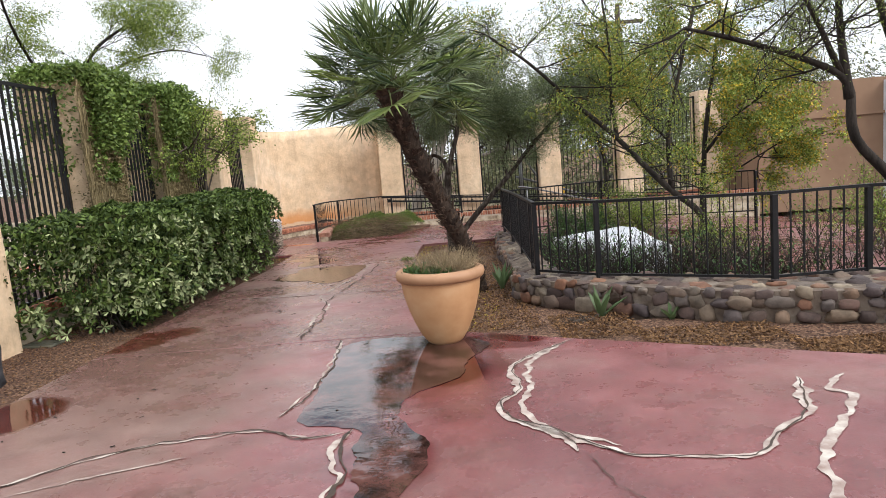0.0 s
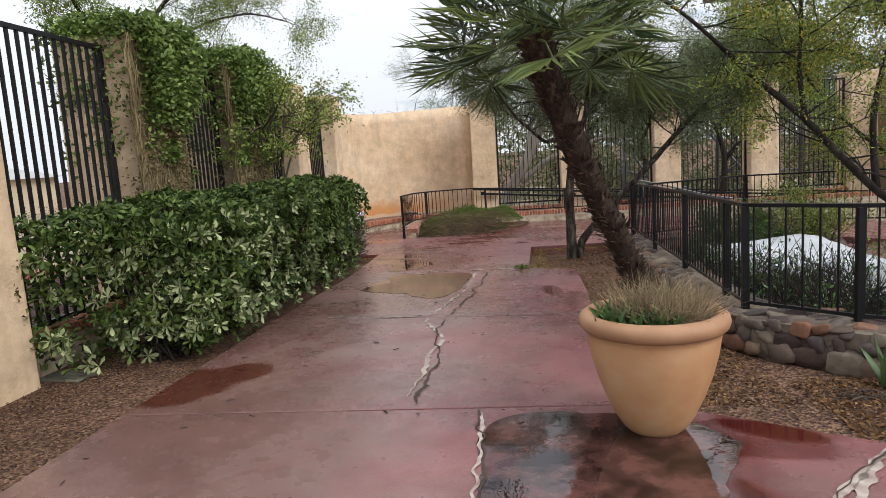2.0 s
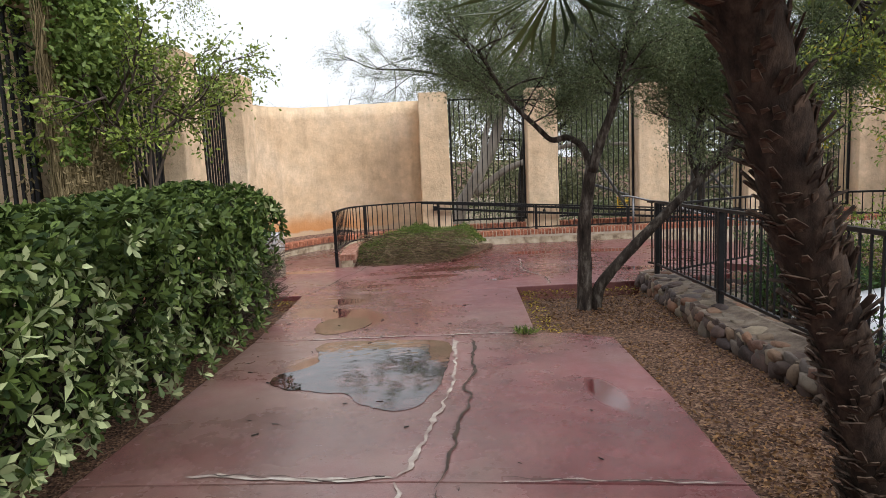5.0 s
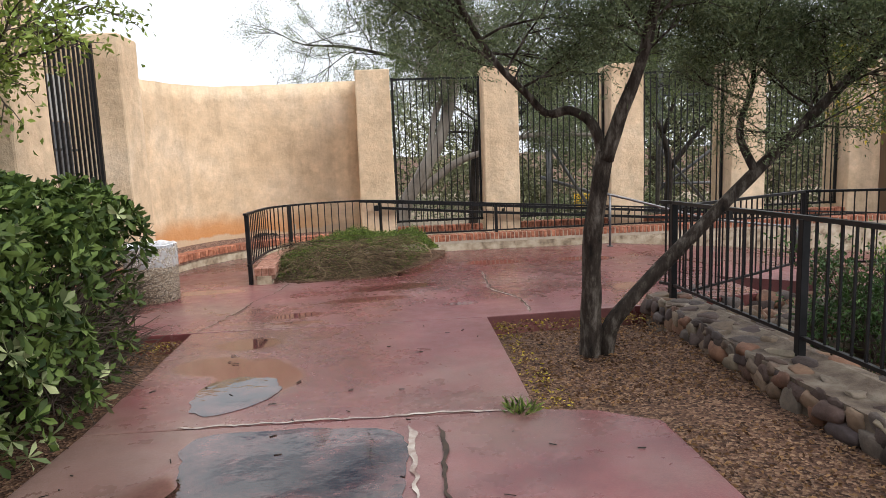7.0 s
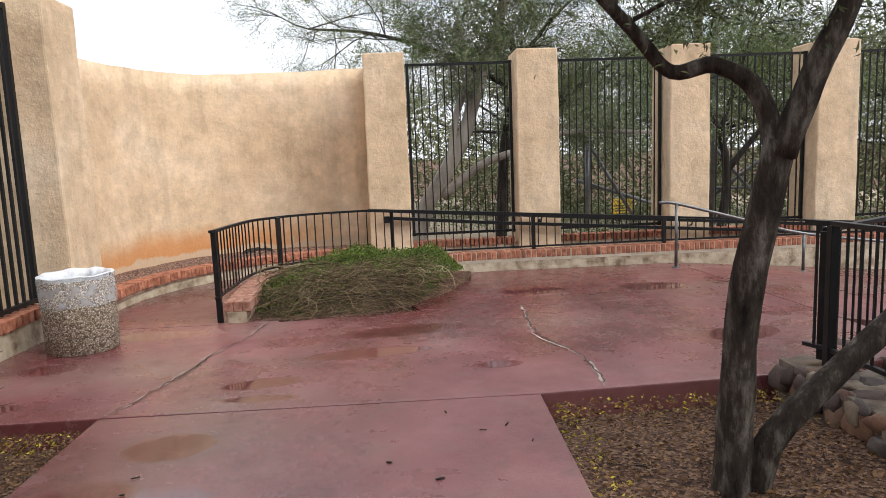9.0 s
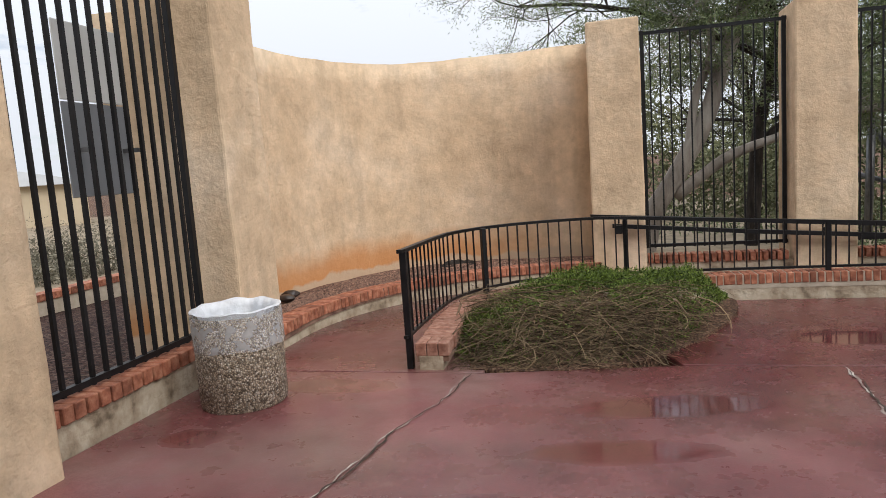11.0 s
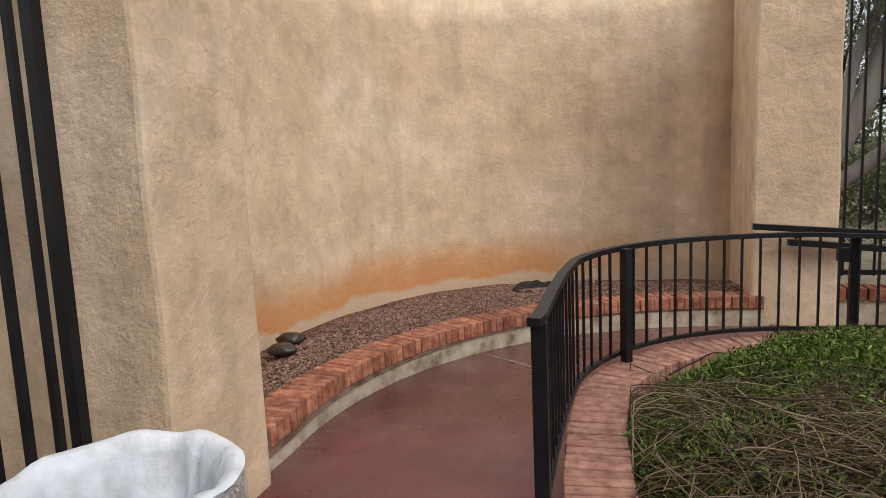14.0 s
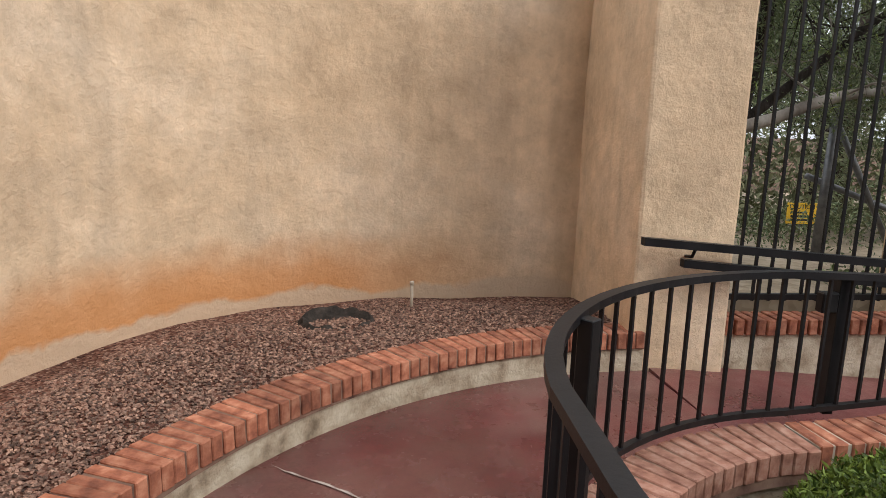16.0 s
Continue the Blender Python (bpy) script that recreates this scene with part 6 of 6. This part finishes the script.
def agave(x, y, n_, ln, seed, label):
    rng = random.Random(seed)
    root = rooted("agave", x, y, g(y) - 0.06, label, "agave")
    for i in range(n_):
        s = Soup()
        az = i * 2.4 + rng.uniform(-0.2, 0.2)
        el = radians(rng.uniform(35, 80))
        d = Vector((math.cos(az) * math.cos(el), math.sin(az) * math.cos(el), math.sin(el)))
        sd = d.cross(Vector((0, 0, 1))).normalized()
        up_ = sd.cross(d)
        l_ = ln * rng.uniform(0.7, 1.1)
        vs, fs = [], []
        for k in range(6):
            t = k / 5
            w = 0.035 * (1 - t ** 2.2) * (0.7 + 0.6 * t) + 0.001
            c = Vector((x, y, g(y) - 0.06)) + d * l_ * t + Vector((0, 0, -0.10 * t * t * l_))
            vs += [c - sd * w + up_ * w * 0.35, c - up_ * 0.008, c + sd * w + up_ * w * 0.35]
            if k:
                b = 3 * k
                fs += [(b - 3, b - 2, b + 1, b), (b - 2, b - 1, b + 2, b + 1)]
        s.add(vs, fs)
        s.make("blade", L_AGAVE, root)
    return settle(root)


def weed(x, y):
    root = rooted("weed", x, y, g(y), "small bright green weed growing from a pavement joint", "weed")
    grass_tuft("leaf_tuft", 0, 0, 0, 0.09, 90, 0.03, 0.09, 0.012, L_GRASS, root, 97, 1.6)
    return root


weed(-0.72, 11.28)
agave(1.38, 6.2, 9, 0.34, 91, "small green agave in leaf litter before the stone wall")
agave(0.62, 8.15, 10, 0.36, 92, "small agave beside the palm trunk")
agave(1.95, 5.92, 7, 0.16, 93, "seedling agave before the stone wall")


def valve_lid(x, y, rz, label, mat):
    root = rooted("valve_box_lid", x, y, soil_z(x, y), label, "valve box")
    bm = box_bm(-0.19, 0.19, -0.13, 0.13, 0, 0.025, 0.012, 2)
    ob = part("lid", bm, mat, root)
    for i in (-1, 0, 1):
        part("ridge", box_bm(-0.15, 0.15, i * 0.075 - 0.012, i * 0.075 + 0.012, 0.0245, 0.031, 0.003, 1), mat, root)
    root.rotation_euler = (0, 0, radians(rz))
    return root


valve_lid(2.66, 5.66, -22, "green plastic valve box lid in the leaf litter", M_GREENLID)
valve_lid(-4.4, 7.0, -8, "grey-green dusty valve box lid under the hedge", M_DUSTLID)


def rock(x, y, z, r, seed, label):
    bm = bmesh.new()
    bmesh.ops.create_icosphere(bm, subdivisions=3, radius=1)
    for v in bm.verts:
        v.co += v.co.normalized() * 0.25 * noise.noise(v.co * 1.3 + Vector((seed, 0, 0)))
        v.co = Vector((v.co.x * r, v.co.y * r * 0.75, v.co.z * r * 0.42))
    ob = part("rock", bm, M_ROCK, smooth=True)
    ob.location = (x, y, z)
    return tagged(ob, label, "rock")


rock(-5.12, 18.20, -0.07, 0.105, 2.0, "dark wet rounded rock on gravel")
rock(-5.22, 18.52, -0.085, 0.10, 5.0, "dark brown wet rock on gravel")


def debris(x, y, z, seed, label, rad=0.2, count=60):
    s, r3 = Soup(), random.Random(seed)
    for _ in range(count):
        a = Vector((x + r3.gauss(0, rad * 0.55), y + r3.gauss(0, rad * 0.3), z + r3.uniform(0.0, 0.045)))
        b = a + Vector((r3.gauss(0, rad * 0.5), r3.gauss(0, rad * 0.3), r3.uniform(-0.01, 0.03)))
        s.add(*tube([a, a.lerp(b, 0.5) + Vector((0, 0, 0.015)), b], r3.uniform(0.002, 0.006), 4, False))
    return tagged(s.make("brushwood", B_TWIG), label, "twigs")


def stump(x, y, z):
    """A rotten stump sawn off at the ground: ragged rim round a hollow."""
    root = empty("tree_stump", x, y, z, "low rotten tree stump with a ragged hollow rim, in gravel", "stump")
    k = 44
    verts, faces = [], []
    rings = ((0.27, -0.04), (0.245, 0.02), (0.215, 0.075), (0.19, 0.10), (0.165, 0.085), (0.12, 0.05), (0.05, 0.035))
    for j, (r, h) in enumerate(rings):
        for i in range(k):
            a = 2 * math.pi * i / k
            ca, sa = math.cos(a), math.sin(a)
            w = 1.1 + 0.16 * noise.noise(Vector((ca * 1.6, sa * 1.6, 4))) + 0.07 * noise.noise(Vector((ca * 7, sa * 7, j * 0.3)))
            up = h * (1 + (0.4 * noise.noise(Vector((ca * 2.5, sa * 2.5, 8))) if 1 < j < 5 else 0)) + 0.05 * max(0, sa) * (j > 1)
            verts.append((r * w * ca, r * w * sa * 0.85, up))
    for j in range(len(rings) - 1):
        for i in range(k):
            i2 = (i + 1) % k
            faces.append((j * k + i, j * k + i2, (j + 1) * k + i2, (j + 1) * k + i))
    faces.append(tuple((len(rings) - 1) * k + i for i in range(k)))
    child(new("bark_rim", mesh_from("bark_rim", verts, faces, B_DARK)), root)
    return root


stump(-3.70, 20.55, -0.212)
debris(1.15, 6.05, soil_z(0, 6.05), 4, "dead twigs and bark in leaf litter", 0.14, 40)
peg = Soup()
peg.add(*tube([(-3.18, 20.95, -0.2), (-3.18, 20.95, 0.04)], 0.012, 8))
peg.add(*tube([(-3.18, 20.95, 0.02), (-3.18, 20.95, 0.045)], 0.016, 8))
tagged(peg.make("sprinkler_riser", M_MORTAR), "small tan sprinkler riser standing in gravel", "sprinkler")

# ---------------------------------------------------------------- litter on the soil
def litter(name, label, region, count, seed, size, mat):
    rng = np.random.default_rng(seed)
    P = []
    while len(P) < count:
        x0, x1, y0, y1 = region[rng.integers(len(region))]
        P.append((rng.uniform(x0, x1), rng.uniform(y0, y1)))
    P = np.array(P)
    z = 0.09 - 0.022 * P[:, 1] - 0.06 + 0.016
    p = np.stack([P[:, 0], P[:, 1], z], 1)
    d = rng.normal(0, 1, p.shape)
    d[:, 2] *= 0.25
    return tagged(leaves(name, p, d, size * rng.uniform(0.5, 1.3, count), size * 0.45, mat, None, 0.2, rng), label, "leaf litter", kind="stuff")


RIGHT_BED = [(-0.02, 0.85, 6.0, 11.0), (-0.5, 0.95, 11.4, 13.65), (0.0, 0.8, 5.95, 9.0), (0.9, 1.6, 5.45, 6.4), (1.5, 2.6, 4.95, 5.6), (2.5, 3.2, 4.5, 4.9)]
LEFT_BED = [(-4.6, -3.36, 2.0, 7.6), (-4.55, -3.25, 12.9, 13.65)]
litter("leaf_litter", "fallen brown leaves and chips on the soil", RIGHT_BED, 13000, 101, 0.036, L_LITTER)
litter("leaf_litter", "fallen brown leaves and chips beside the fence", LEFT_BED, 4500, 102, 0.026, L_LITTER)
litter("yellow_leaf_litter", "small yellow fallen leaves along the slab edge", [(-0.5, 0.9, 13.4, 13.7), (-0.55, -0.35, 11.4, 13.6), (0.0, 0.5, 6.0, 8.0), (-4.4, -3.3, 13.3, 13.65)], 900, 103, 0.028, L_YELLOW)


def chip_at(rng):
    x0, x1, y0, y1 = rng.choice(RIGHT_BED + LEFT_BED)
    x, y = rng.uniform(x0, x1), rng.uniform(y0, y1)
    return x, y, soil_z(x, y) + 0.008


pebbles("soil_gravel", "tan gravel scattered in the soil beds", chip_at, 9000, 0.011, M_CHIP2, 105)


def sticks_on_pavement():
    """Scattered twigs and leaf bits, each a tiny thing of no account, as one body of stuff."""
    s, r3 = Soup(), random.Random(107)
    for _ in range(110):
        x, y = r3.uniform(-3.2, -0.2), r3.uniform(3.4, 13.5)
        a = r3.uniform(0, 6.28)
        ln = r3.uniform(0.01, 0.055)
        p = Vector((x, y, g(y) + 0.006))
        q = Vector((x + ln * math.cos(a), y + ln * math.sin(a), g(y + ln * math.sin(a)) + 0.006))
        s.add(*tube([p, q], r3.uniform(0.002, 0.005), 4))
    return tagged(s.make("pavement_litter", B_DARK), "dark twigs and bits scattered on the wet pavement", "twigs", kind="stuff")


sticks_on_pavement()

# ---------------------------------------------------------------- beyond the fences
def sign_back():
    root = empty("sign", -4.93, 15.45, 1.2, "backs of two stacked grey sign panels fixed behind the fence", "sign")
    part("panel", box_bm(-0.006, 0.006, -0.29, 0.29, 0, 0.60, 0.004, 1), M_SIGN, root, "dark grey panel")
    part("panel", box_bm(-0.006, 0.006, -0.29, 0.29, 0.61, 1.10, 0.004, 1), M_SIGN2, root, "pale grey panel")
    for y in (-0.22, 0.22):
        part("clip", box_bm(0.006, 0.13, y - 0.01, y + 0.01, 0.28, 0.31), M_GALV, root)
    return root


sign_back()


def caution_sign():
    x, y, z = 4.72, 28.05, -0.48
    root = empty("caution_sign", x, y, g(26.6) - 0.1, "yellow caution sign with black lettering on a stake", "sign")
    zz = z - root.location.z
    part("panel", box_bm(-0.30, 0.30, -0.008, 0.008, zz, zz + 0.40, 0.004, 1), M_YELLOW, root)
    part("stake", box_bm(-0.02, 0.02, 0.009, 0.035, 0, zz + 0.38), M_GALV, root)
    tx = bpy.data.curves.new("lettering", "FONT")
    tx.body, tx.size, tx.align_x, tx.extrude = "CAUTION", 0.115, "CENTER", 0.002
    tx.materials.append(M_BLACK)
    ob = new("lettering", tx)
    ob.parent = root
    ob.matrix_basis = pose(0, -0.012, zz + 0.29, 90, 0, 0)
    for i in range(3):
        part("text_bar", box_bm(-0.22, 0.22 - 0.06 * i, -0.013, -0.0085, zz + 0.06 + 0.07 * i, zz + 0.095 + 0.07 * i), M_BLACK, root)
    return root


caution_sign()


def steel_frame():
    root = empty("steel_frame", 4.5, 25.0, g(25) - 0.2, "grey steel lattice frame standing beyond the fence", "steel frame")
    def strut(a, b, r=0.045):
        s = Soup()
        s.add(*tube([a, b], r, 6))
        s.make("strut", M_GALV, root)
    z = -0.7
    strut((2.85, 25.0, z), (2.9, 25.0, 1.6), 0.07)
    strut((5.8, 25.0, z), (5.9, 25.0, 4.2), 0.06)
    strut((8.4, 25.0, z), (8.5, 25.0, 4.2), 0.06)
    strut((2.7, 25.2, 0.6), (5.9, 25.0, -0.5))
    strut((5.5, 25.1, 1.7), (7.4, 25.1, -0.5))
    strut((5.85, 25.1, 0.1), (8.4, 25.1, 1.9))
    strut((5.85, 25.1, 0.3), (8.4, 25.1, 0.25), 0.035)
    strut((5.85, 25.1, 2.6), (8.4, 25.1, 2.6), 0.035)
    strut((2.9, 25.1, 1.5), (4.2, 25.1, -0.6))
    return settle(root)


steel_frame()

mesquite("eucalyptus_tree", "pale-barked leaning eucalyptus beyond the fence", (-1.0, 23.5, g(23.5) - 0.2), [
    ([(-1.15, 23.5, -0.9), (-0.93, 23.5, 0.15), (-0.5, 23.5, 0.86), (-0.06, 23.5, 1.66), (0.26, 23.5, 2.64), (0.58, 23.5, 3.49), (0.9, 23.4, 4.4)], 0.20, 0.10),
    ([(-0.55, 23.5, 0.45), (0.22, 23.5, 1.03), (1.02, 23.5, 1.33), (2.09, 23.5, 1.65), (3.96, 23.6, 1.6)], 0.11, 0.04),
    ([(-0.5, 23.55, 0.7), (-0.33, 23.5, 1.16), (-0.2, 23.5, 2.07), (0.07, 23.5, 2.85), (-0.1, 23.4, 3.9)], 0.10, 0.05),
], 111, [(L_OLIVE, 1.0)], per=12, lsize=0.085, lw=0.019, bark=B_PALE, nchild=11, length=1.25)
mesquite("mesquite_tree", "dark-trunked mesquite beyond the ramp fence", (0.75, 23.9, g(24) - 0.2), [
    ([(0.7, 23.9, -0.9), (0.82, 23.9, 1.3), (1.04, 23.9, 2.5), (1.1, 23.9, 3.3), (0.6, 23.8, 4.2)], 0.13, 0.06),
    ([(0.8, 23.9, 1.2), (1.9, 23.7, 2.2), (3.0, 23.6, 3.0), (4.2, 23.5, 3.6)], 0.07, 0.02),
    ([(1.05, 23.9, 2.6), (-0.4, 23.6, 3.3), (-1.8, 23.4, 3.7), (-3.0, 23.3, 3.8)], 0.07, 0.02),
    ([(1.0, 23.9, 2.9), (1.8, 23.9, 3.9), (2.6, 23.9, 4.6)], 0.05, 0.02),
], 113, [(L_OLIVE, 0.9), (L_MESQ, 0.2)], per=10, lsize=0.06, nchild=13, length=1.15)
mesquite("mesquite_tree", "spreading mesquite beyond the ramp fence", (5.8, 24.6, g(24) - 0.4), [
    ([(5.8, 24.6, -1.1), (5.9, 24.5, 0.8), (5.4, 24.4, 2.2), (4.6, 24.3, 3.4)], 0.12, 0.04),
    ([(5.9, 24.5, 0.7), (6.9, 24.4, 1.9), (8.0, 24.3, 2.9)], 0.08, 0.02),
    ([(5.7, 24.4, 1.6), (6.1, 24.4, 2.8), (6.4, 24.3, 4.0)], 0.06, 0.02),
], 117, [(L_OLIVE, 0.9), (L_MESQ, 0.3)], per=11, lsize=0.065, nchild=14, length=1.2)


def brush(name, label, boxes, count, size, seed, mat):
    """A belt of far scrub as one body of small leaf clumps."""
    rng = np.random.default_rng(seed)
    P = []
    for x0, x1, y0, y1, h in boxes:
        k = int(count)
        x, y = rng.uniform(x0, x1, k), rng.uniform(y0, y1, k)
        top = h * np.clip(0.55 + 0.75 * np.array([noise.noise(Vector((a * 0.35, b * 0.35, seed))) for a, b in zip(x, y)]), 0.08, 1.3)
        z = 0.09 - 0.022 * np.clip(y, -30, 40) - 0.3 + top * rng.random(k) ** 0.7
        P.append(np.stack([x, y, z], 1))
    p = np.concatenate(P)
    d = rng.normal(0, 1, p.shape)
    return tagged(leaves(name, p, d, size * rng.uniform(0.5, 1.4, len(p)), size * 0.35, mat, None, 0.2, rng), label, "scrub", kind="stuff")


brush("far_scrub", "belt of grey-green desert scrub beyond the ramp", [(-8, 4, 29, 33, 4.5), (2, 16, 28, 33, 5.0), (10, 30, 24, 34, 5.5)], 13000, 0.22, 121, L_FAR)
brush("near_scrub", "low grey-green scrub beyond the ramp fence", [(-1.5, 8.5, 25.5, 27.5, 1.2), (1.5, 8.5, 22.2, 23.2, 0.9)], 5000, 0.09, 122, L_OLIVE)
brush("street_scrub", "low grey scrub beyond the street fence", [(-24, -13, 22, 40, 1.6), (-40, -16, 0, 20, 1.8), (-14.5, -11.5, 21.5, 24, 1.1)], 7000, 0.12, 123, L_SAGE)


def far_tree(x, y, h, r, seed, mat):
    rng = random.Random(seed)
    root = rooted("far_tree", x, y, g(y) - 0.06, "distant desert tree with a loose grey-green crown", "tree", "distant trees")
    s, tips = Soup(), []
    z = g(y) - 0.3
    limb(s, [(x, y, z), (x + 0.2, y, z + h * 0.25), (x, y, z + h * 0.5)], 0.2, 0.1)
    for i in range(13):
        d = Vector((rng.gauss(0, 0.9), rng.gauss(0, 0.9), rng.uniform(0.1, 0.9))).normalized()
        grow(s, rng, Vector((x, y, z + h * rng.uniform(0.25, 0.5))), d, r * 0.62, 0.06, 3, tips, 0.6, 0.1, 3)
    s.make("trunk", B_DARK, root)
    tip_leaves("crown", tips, 10, 0.17, 0.06, mat, root, seed, 0.28, 0.1)
    return settle(root)


for i, (x, y, h, r) in enumerate([(-14, 44, 5, 3), (3, 36, 7, 4), (9, 33, 7.5, 4), (15, 30, 7, 4), (20, 24, 7, 4), (-34, 34, 5, 3), (-30, 52, 5, 3.5), (-22, 60, 6, 4), (12, 38, 8, 5)]):
    far_tree(x, y, h, r, 130 + i, L_FAR if i % 2 else L_OLIVE)


def street_bed():
    """Mulch strip outside the street fence with its brick edging, and pale open ground beyond."""
    ob = prism("mulch_strip", [(-10.0, 2), (-5.03, 2), (-5.03, 17.0), (-5.75, 17.4), (-6.0, 24.0), (-10.3, 24.0)], lambda x, y: g(y) - 0.05 - 0.04 * (-5 - x), lambda x, y: g(y) - 0.7, M_BARK)
    tagged(ob, "strip of red-brown bark mulch outside the fence", "mulch", kind="structure")
    ob2 = prism("open_ground", [(-60, -40), (-10.25, -40), (-10.25, 60), (-60, 60)], lambda x, y: g(y) - 0.24, lambda x, y: g(y) - 0.7, M_EARTH)
    tagged(ob2, "pale bare earth of an open lot", "ground", kind="structure")
    edge = part("brick_edging", box_bm(-10.25, -10.03, 2, 24, -0.9, -0.38), M_MORTAR)
    tagged(edge, "red brick edging between mulch and open ground", "edging", kind="structure")
    big = brick_mesh(0.2, 0.26, 0.11)
    brick_cap(edge, [(-10.14, 12, -0.375), (-10.14, 24, -0.375)], 0.212, big, random.Random(8))


street_bed()


def ramp_lot():
    root = empty("sandy_lot", 0, 0, 0, "pale sandy ground beyond the ramp fence", "ground", kind="structure")
    def fall(x):
        return 0.5 * min(1.0, max(0.0, (x - 2.3) / 3))
    for x0, x1 in ((-5.2, 2.3), (2.3, 5.3), (5.3, 26.0)):
        prism("earth", [(x0, 22.3), (x1, 22.3), (x1, 44.0), (x0, 44.0)], lambda x, y: g(y) - 0.03 - fall(x), lambda x, y: g(y) - 1.2, M_EARTH, root)


ramp_lot()


def far_house(x, y, w, d, h, turn, label):
    root = empty("house", x, y, g(y) - 0.06, label, "house", "far houses")
    root.rotation_euler = (0, 0, radians(turn))
    part("wall", box_bm(-w / 2, w / 2, -d / 2, d / 2, -0.5, h), M_HOUSE, root)
    bm = bmesh.new()
    o = 0.6
    vs = [bm.verts.new(v) for v in ((-w / 2 - o, -d / 2 - o, h), (w / 2 + o, -d / 2 - o, h), (w / 2 + o, d / 2 + o, h), (-w / 2 - o, d / 2 + o, h), (-w / 2 - o, 0, h + 1.0), (w / 2 + o, 0, h + 1.0))]
    for f in ((0, 1, 5, 4), (2, 3, 4, 5), (0, 4, 3), (1, 2, 5), (3, 2, 1, 0)):
        bm.faces.new([vs[i] for i in f])
    part("roof", bm, M_ROOF, root, "pale metal roof")
    for i in range(3):
        wx = -w / 2 + w * (i + 0.5) / 3
        win = part("window", box_bm(wx - 0.5, wx + 0.5, -d / 2 - 0.03, -d / 2 + 0.05, 0.9, 2.0), M_GLASS, root)
        part("frame", box_bm(wx - 0.58, wx + 0.58, -d / 2 - 0.06, -d / 2 - 0.031, 2.0, 2.1), M_ROOF, win)
    return root


far_house(-42, 50, 14, 8, 2.6, -40, "distant low tan house with a pale metal roof")
far_house(-56, 36, 12, 8, 2.6, -55, "distant low tan house under a pale roof")


def brown_building():
    root = empty("building", 11.5, 16.0, -0.8, "brown stucco building with a white pier and a dark doorway", "building")
    def add(name, b, mat, label=""):
        return part(name, roughen(b, 0.006), mat, root, label)
    add("wall", box_bm(-2.6, 0.9, 3.1, 5.5, 0, 3.55), M_BROWN)
    add("wall", box_bm(0.9, 1.5, 2.5, 5.5, 0, 3.45), M_WHITE, "white painted pier")
    add("wall", box_bm(1.5, 3.2, 3.1, 5.5, 0, 3.6), M_BROWN)
    add("parapet", box_bm(-2.65, 0.9, 3.04, 3.098, 2.55, 2.63), M_BROWN)
    door = add("door", box_bm(1.7, 2.6, 3.06, 3.098, 0.0, 2.1), M_GLASS, "dark doorway")
    part("lamp", box_bm(-1.0, -0.84, 2.95, 3.1, 2.1, 2.28, 0.02, 1), M_IRON, root)
    return root


brown_building()


def utility_pole():
    root = empty("utility_pole", 8.53, 32.0, g(32) - 0.06, "weathered wooden utility pole with a crossarm", "utility pole")
    s = Soup()
    s.add(*tube([(0, 0, -0.5), (0, 0, 4), (0.05, 0, 8.5)], [0.16, 0.14, 0.11], 10))
    s.make("pole", B_TWIG, root)
    part("crossarm", box_bm(-1.2, 1.2, -0.06, 0.06, 7.6, 7.75), B_TWIG, root)
    return root


utility_pole()
mesquite("bare_tree", "leafless shrubby tree behind the curved wall", (-4.6, 27.0, g(27) - 0.06), [
    ([(-4.6, 27.0, -0.6), (-4.6, 27.0, 1.2), (-4.4, 27.0, 2.4), (-4.2, 27, 3.4)], 0.05, 0.012),
    ([(-4.6, 27.0, 0.8), (-5.2, 27.0, 1.9), (-5.8, 27.0, 3.0)], 0.035, 0.01),
    ([(-4.6, 27.0, 0.9), (-3.9, 27.0, 2.0), (-3.2, 27.0, 3.1)], 0.035, 0.01),
], 141, [(L_OLIVE, 0.05)], per=2, twig=0.45, bark=B_TWIG, depth=2, nchild=8, length=0.7)
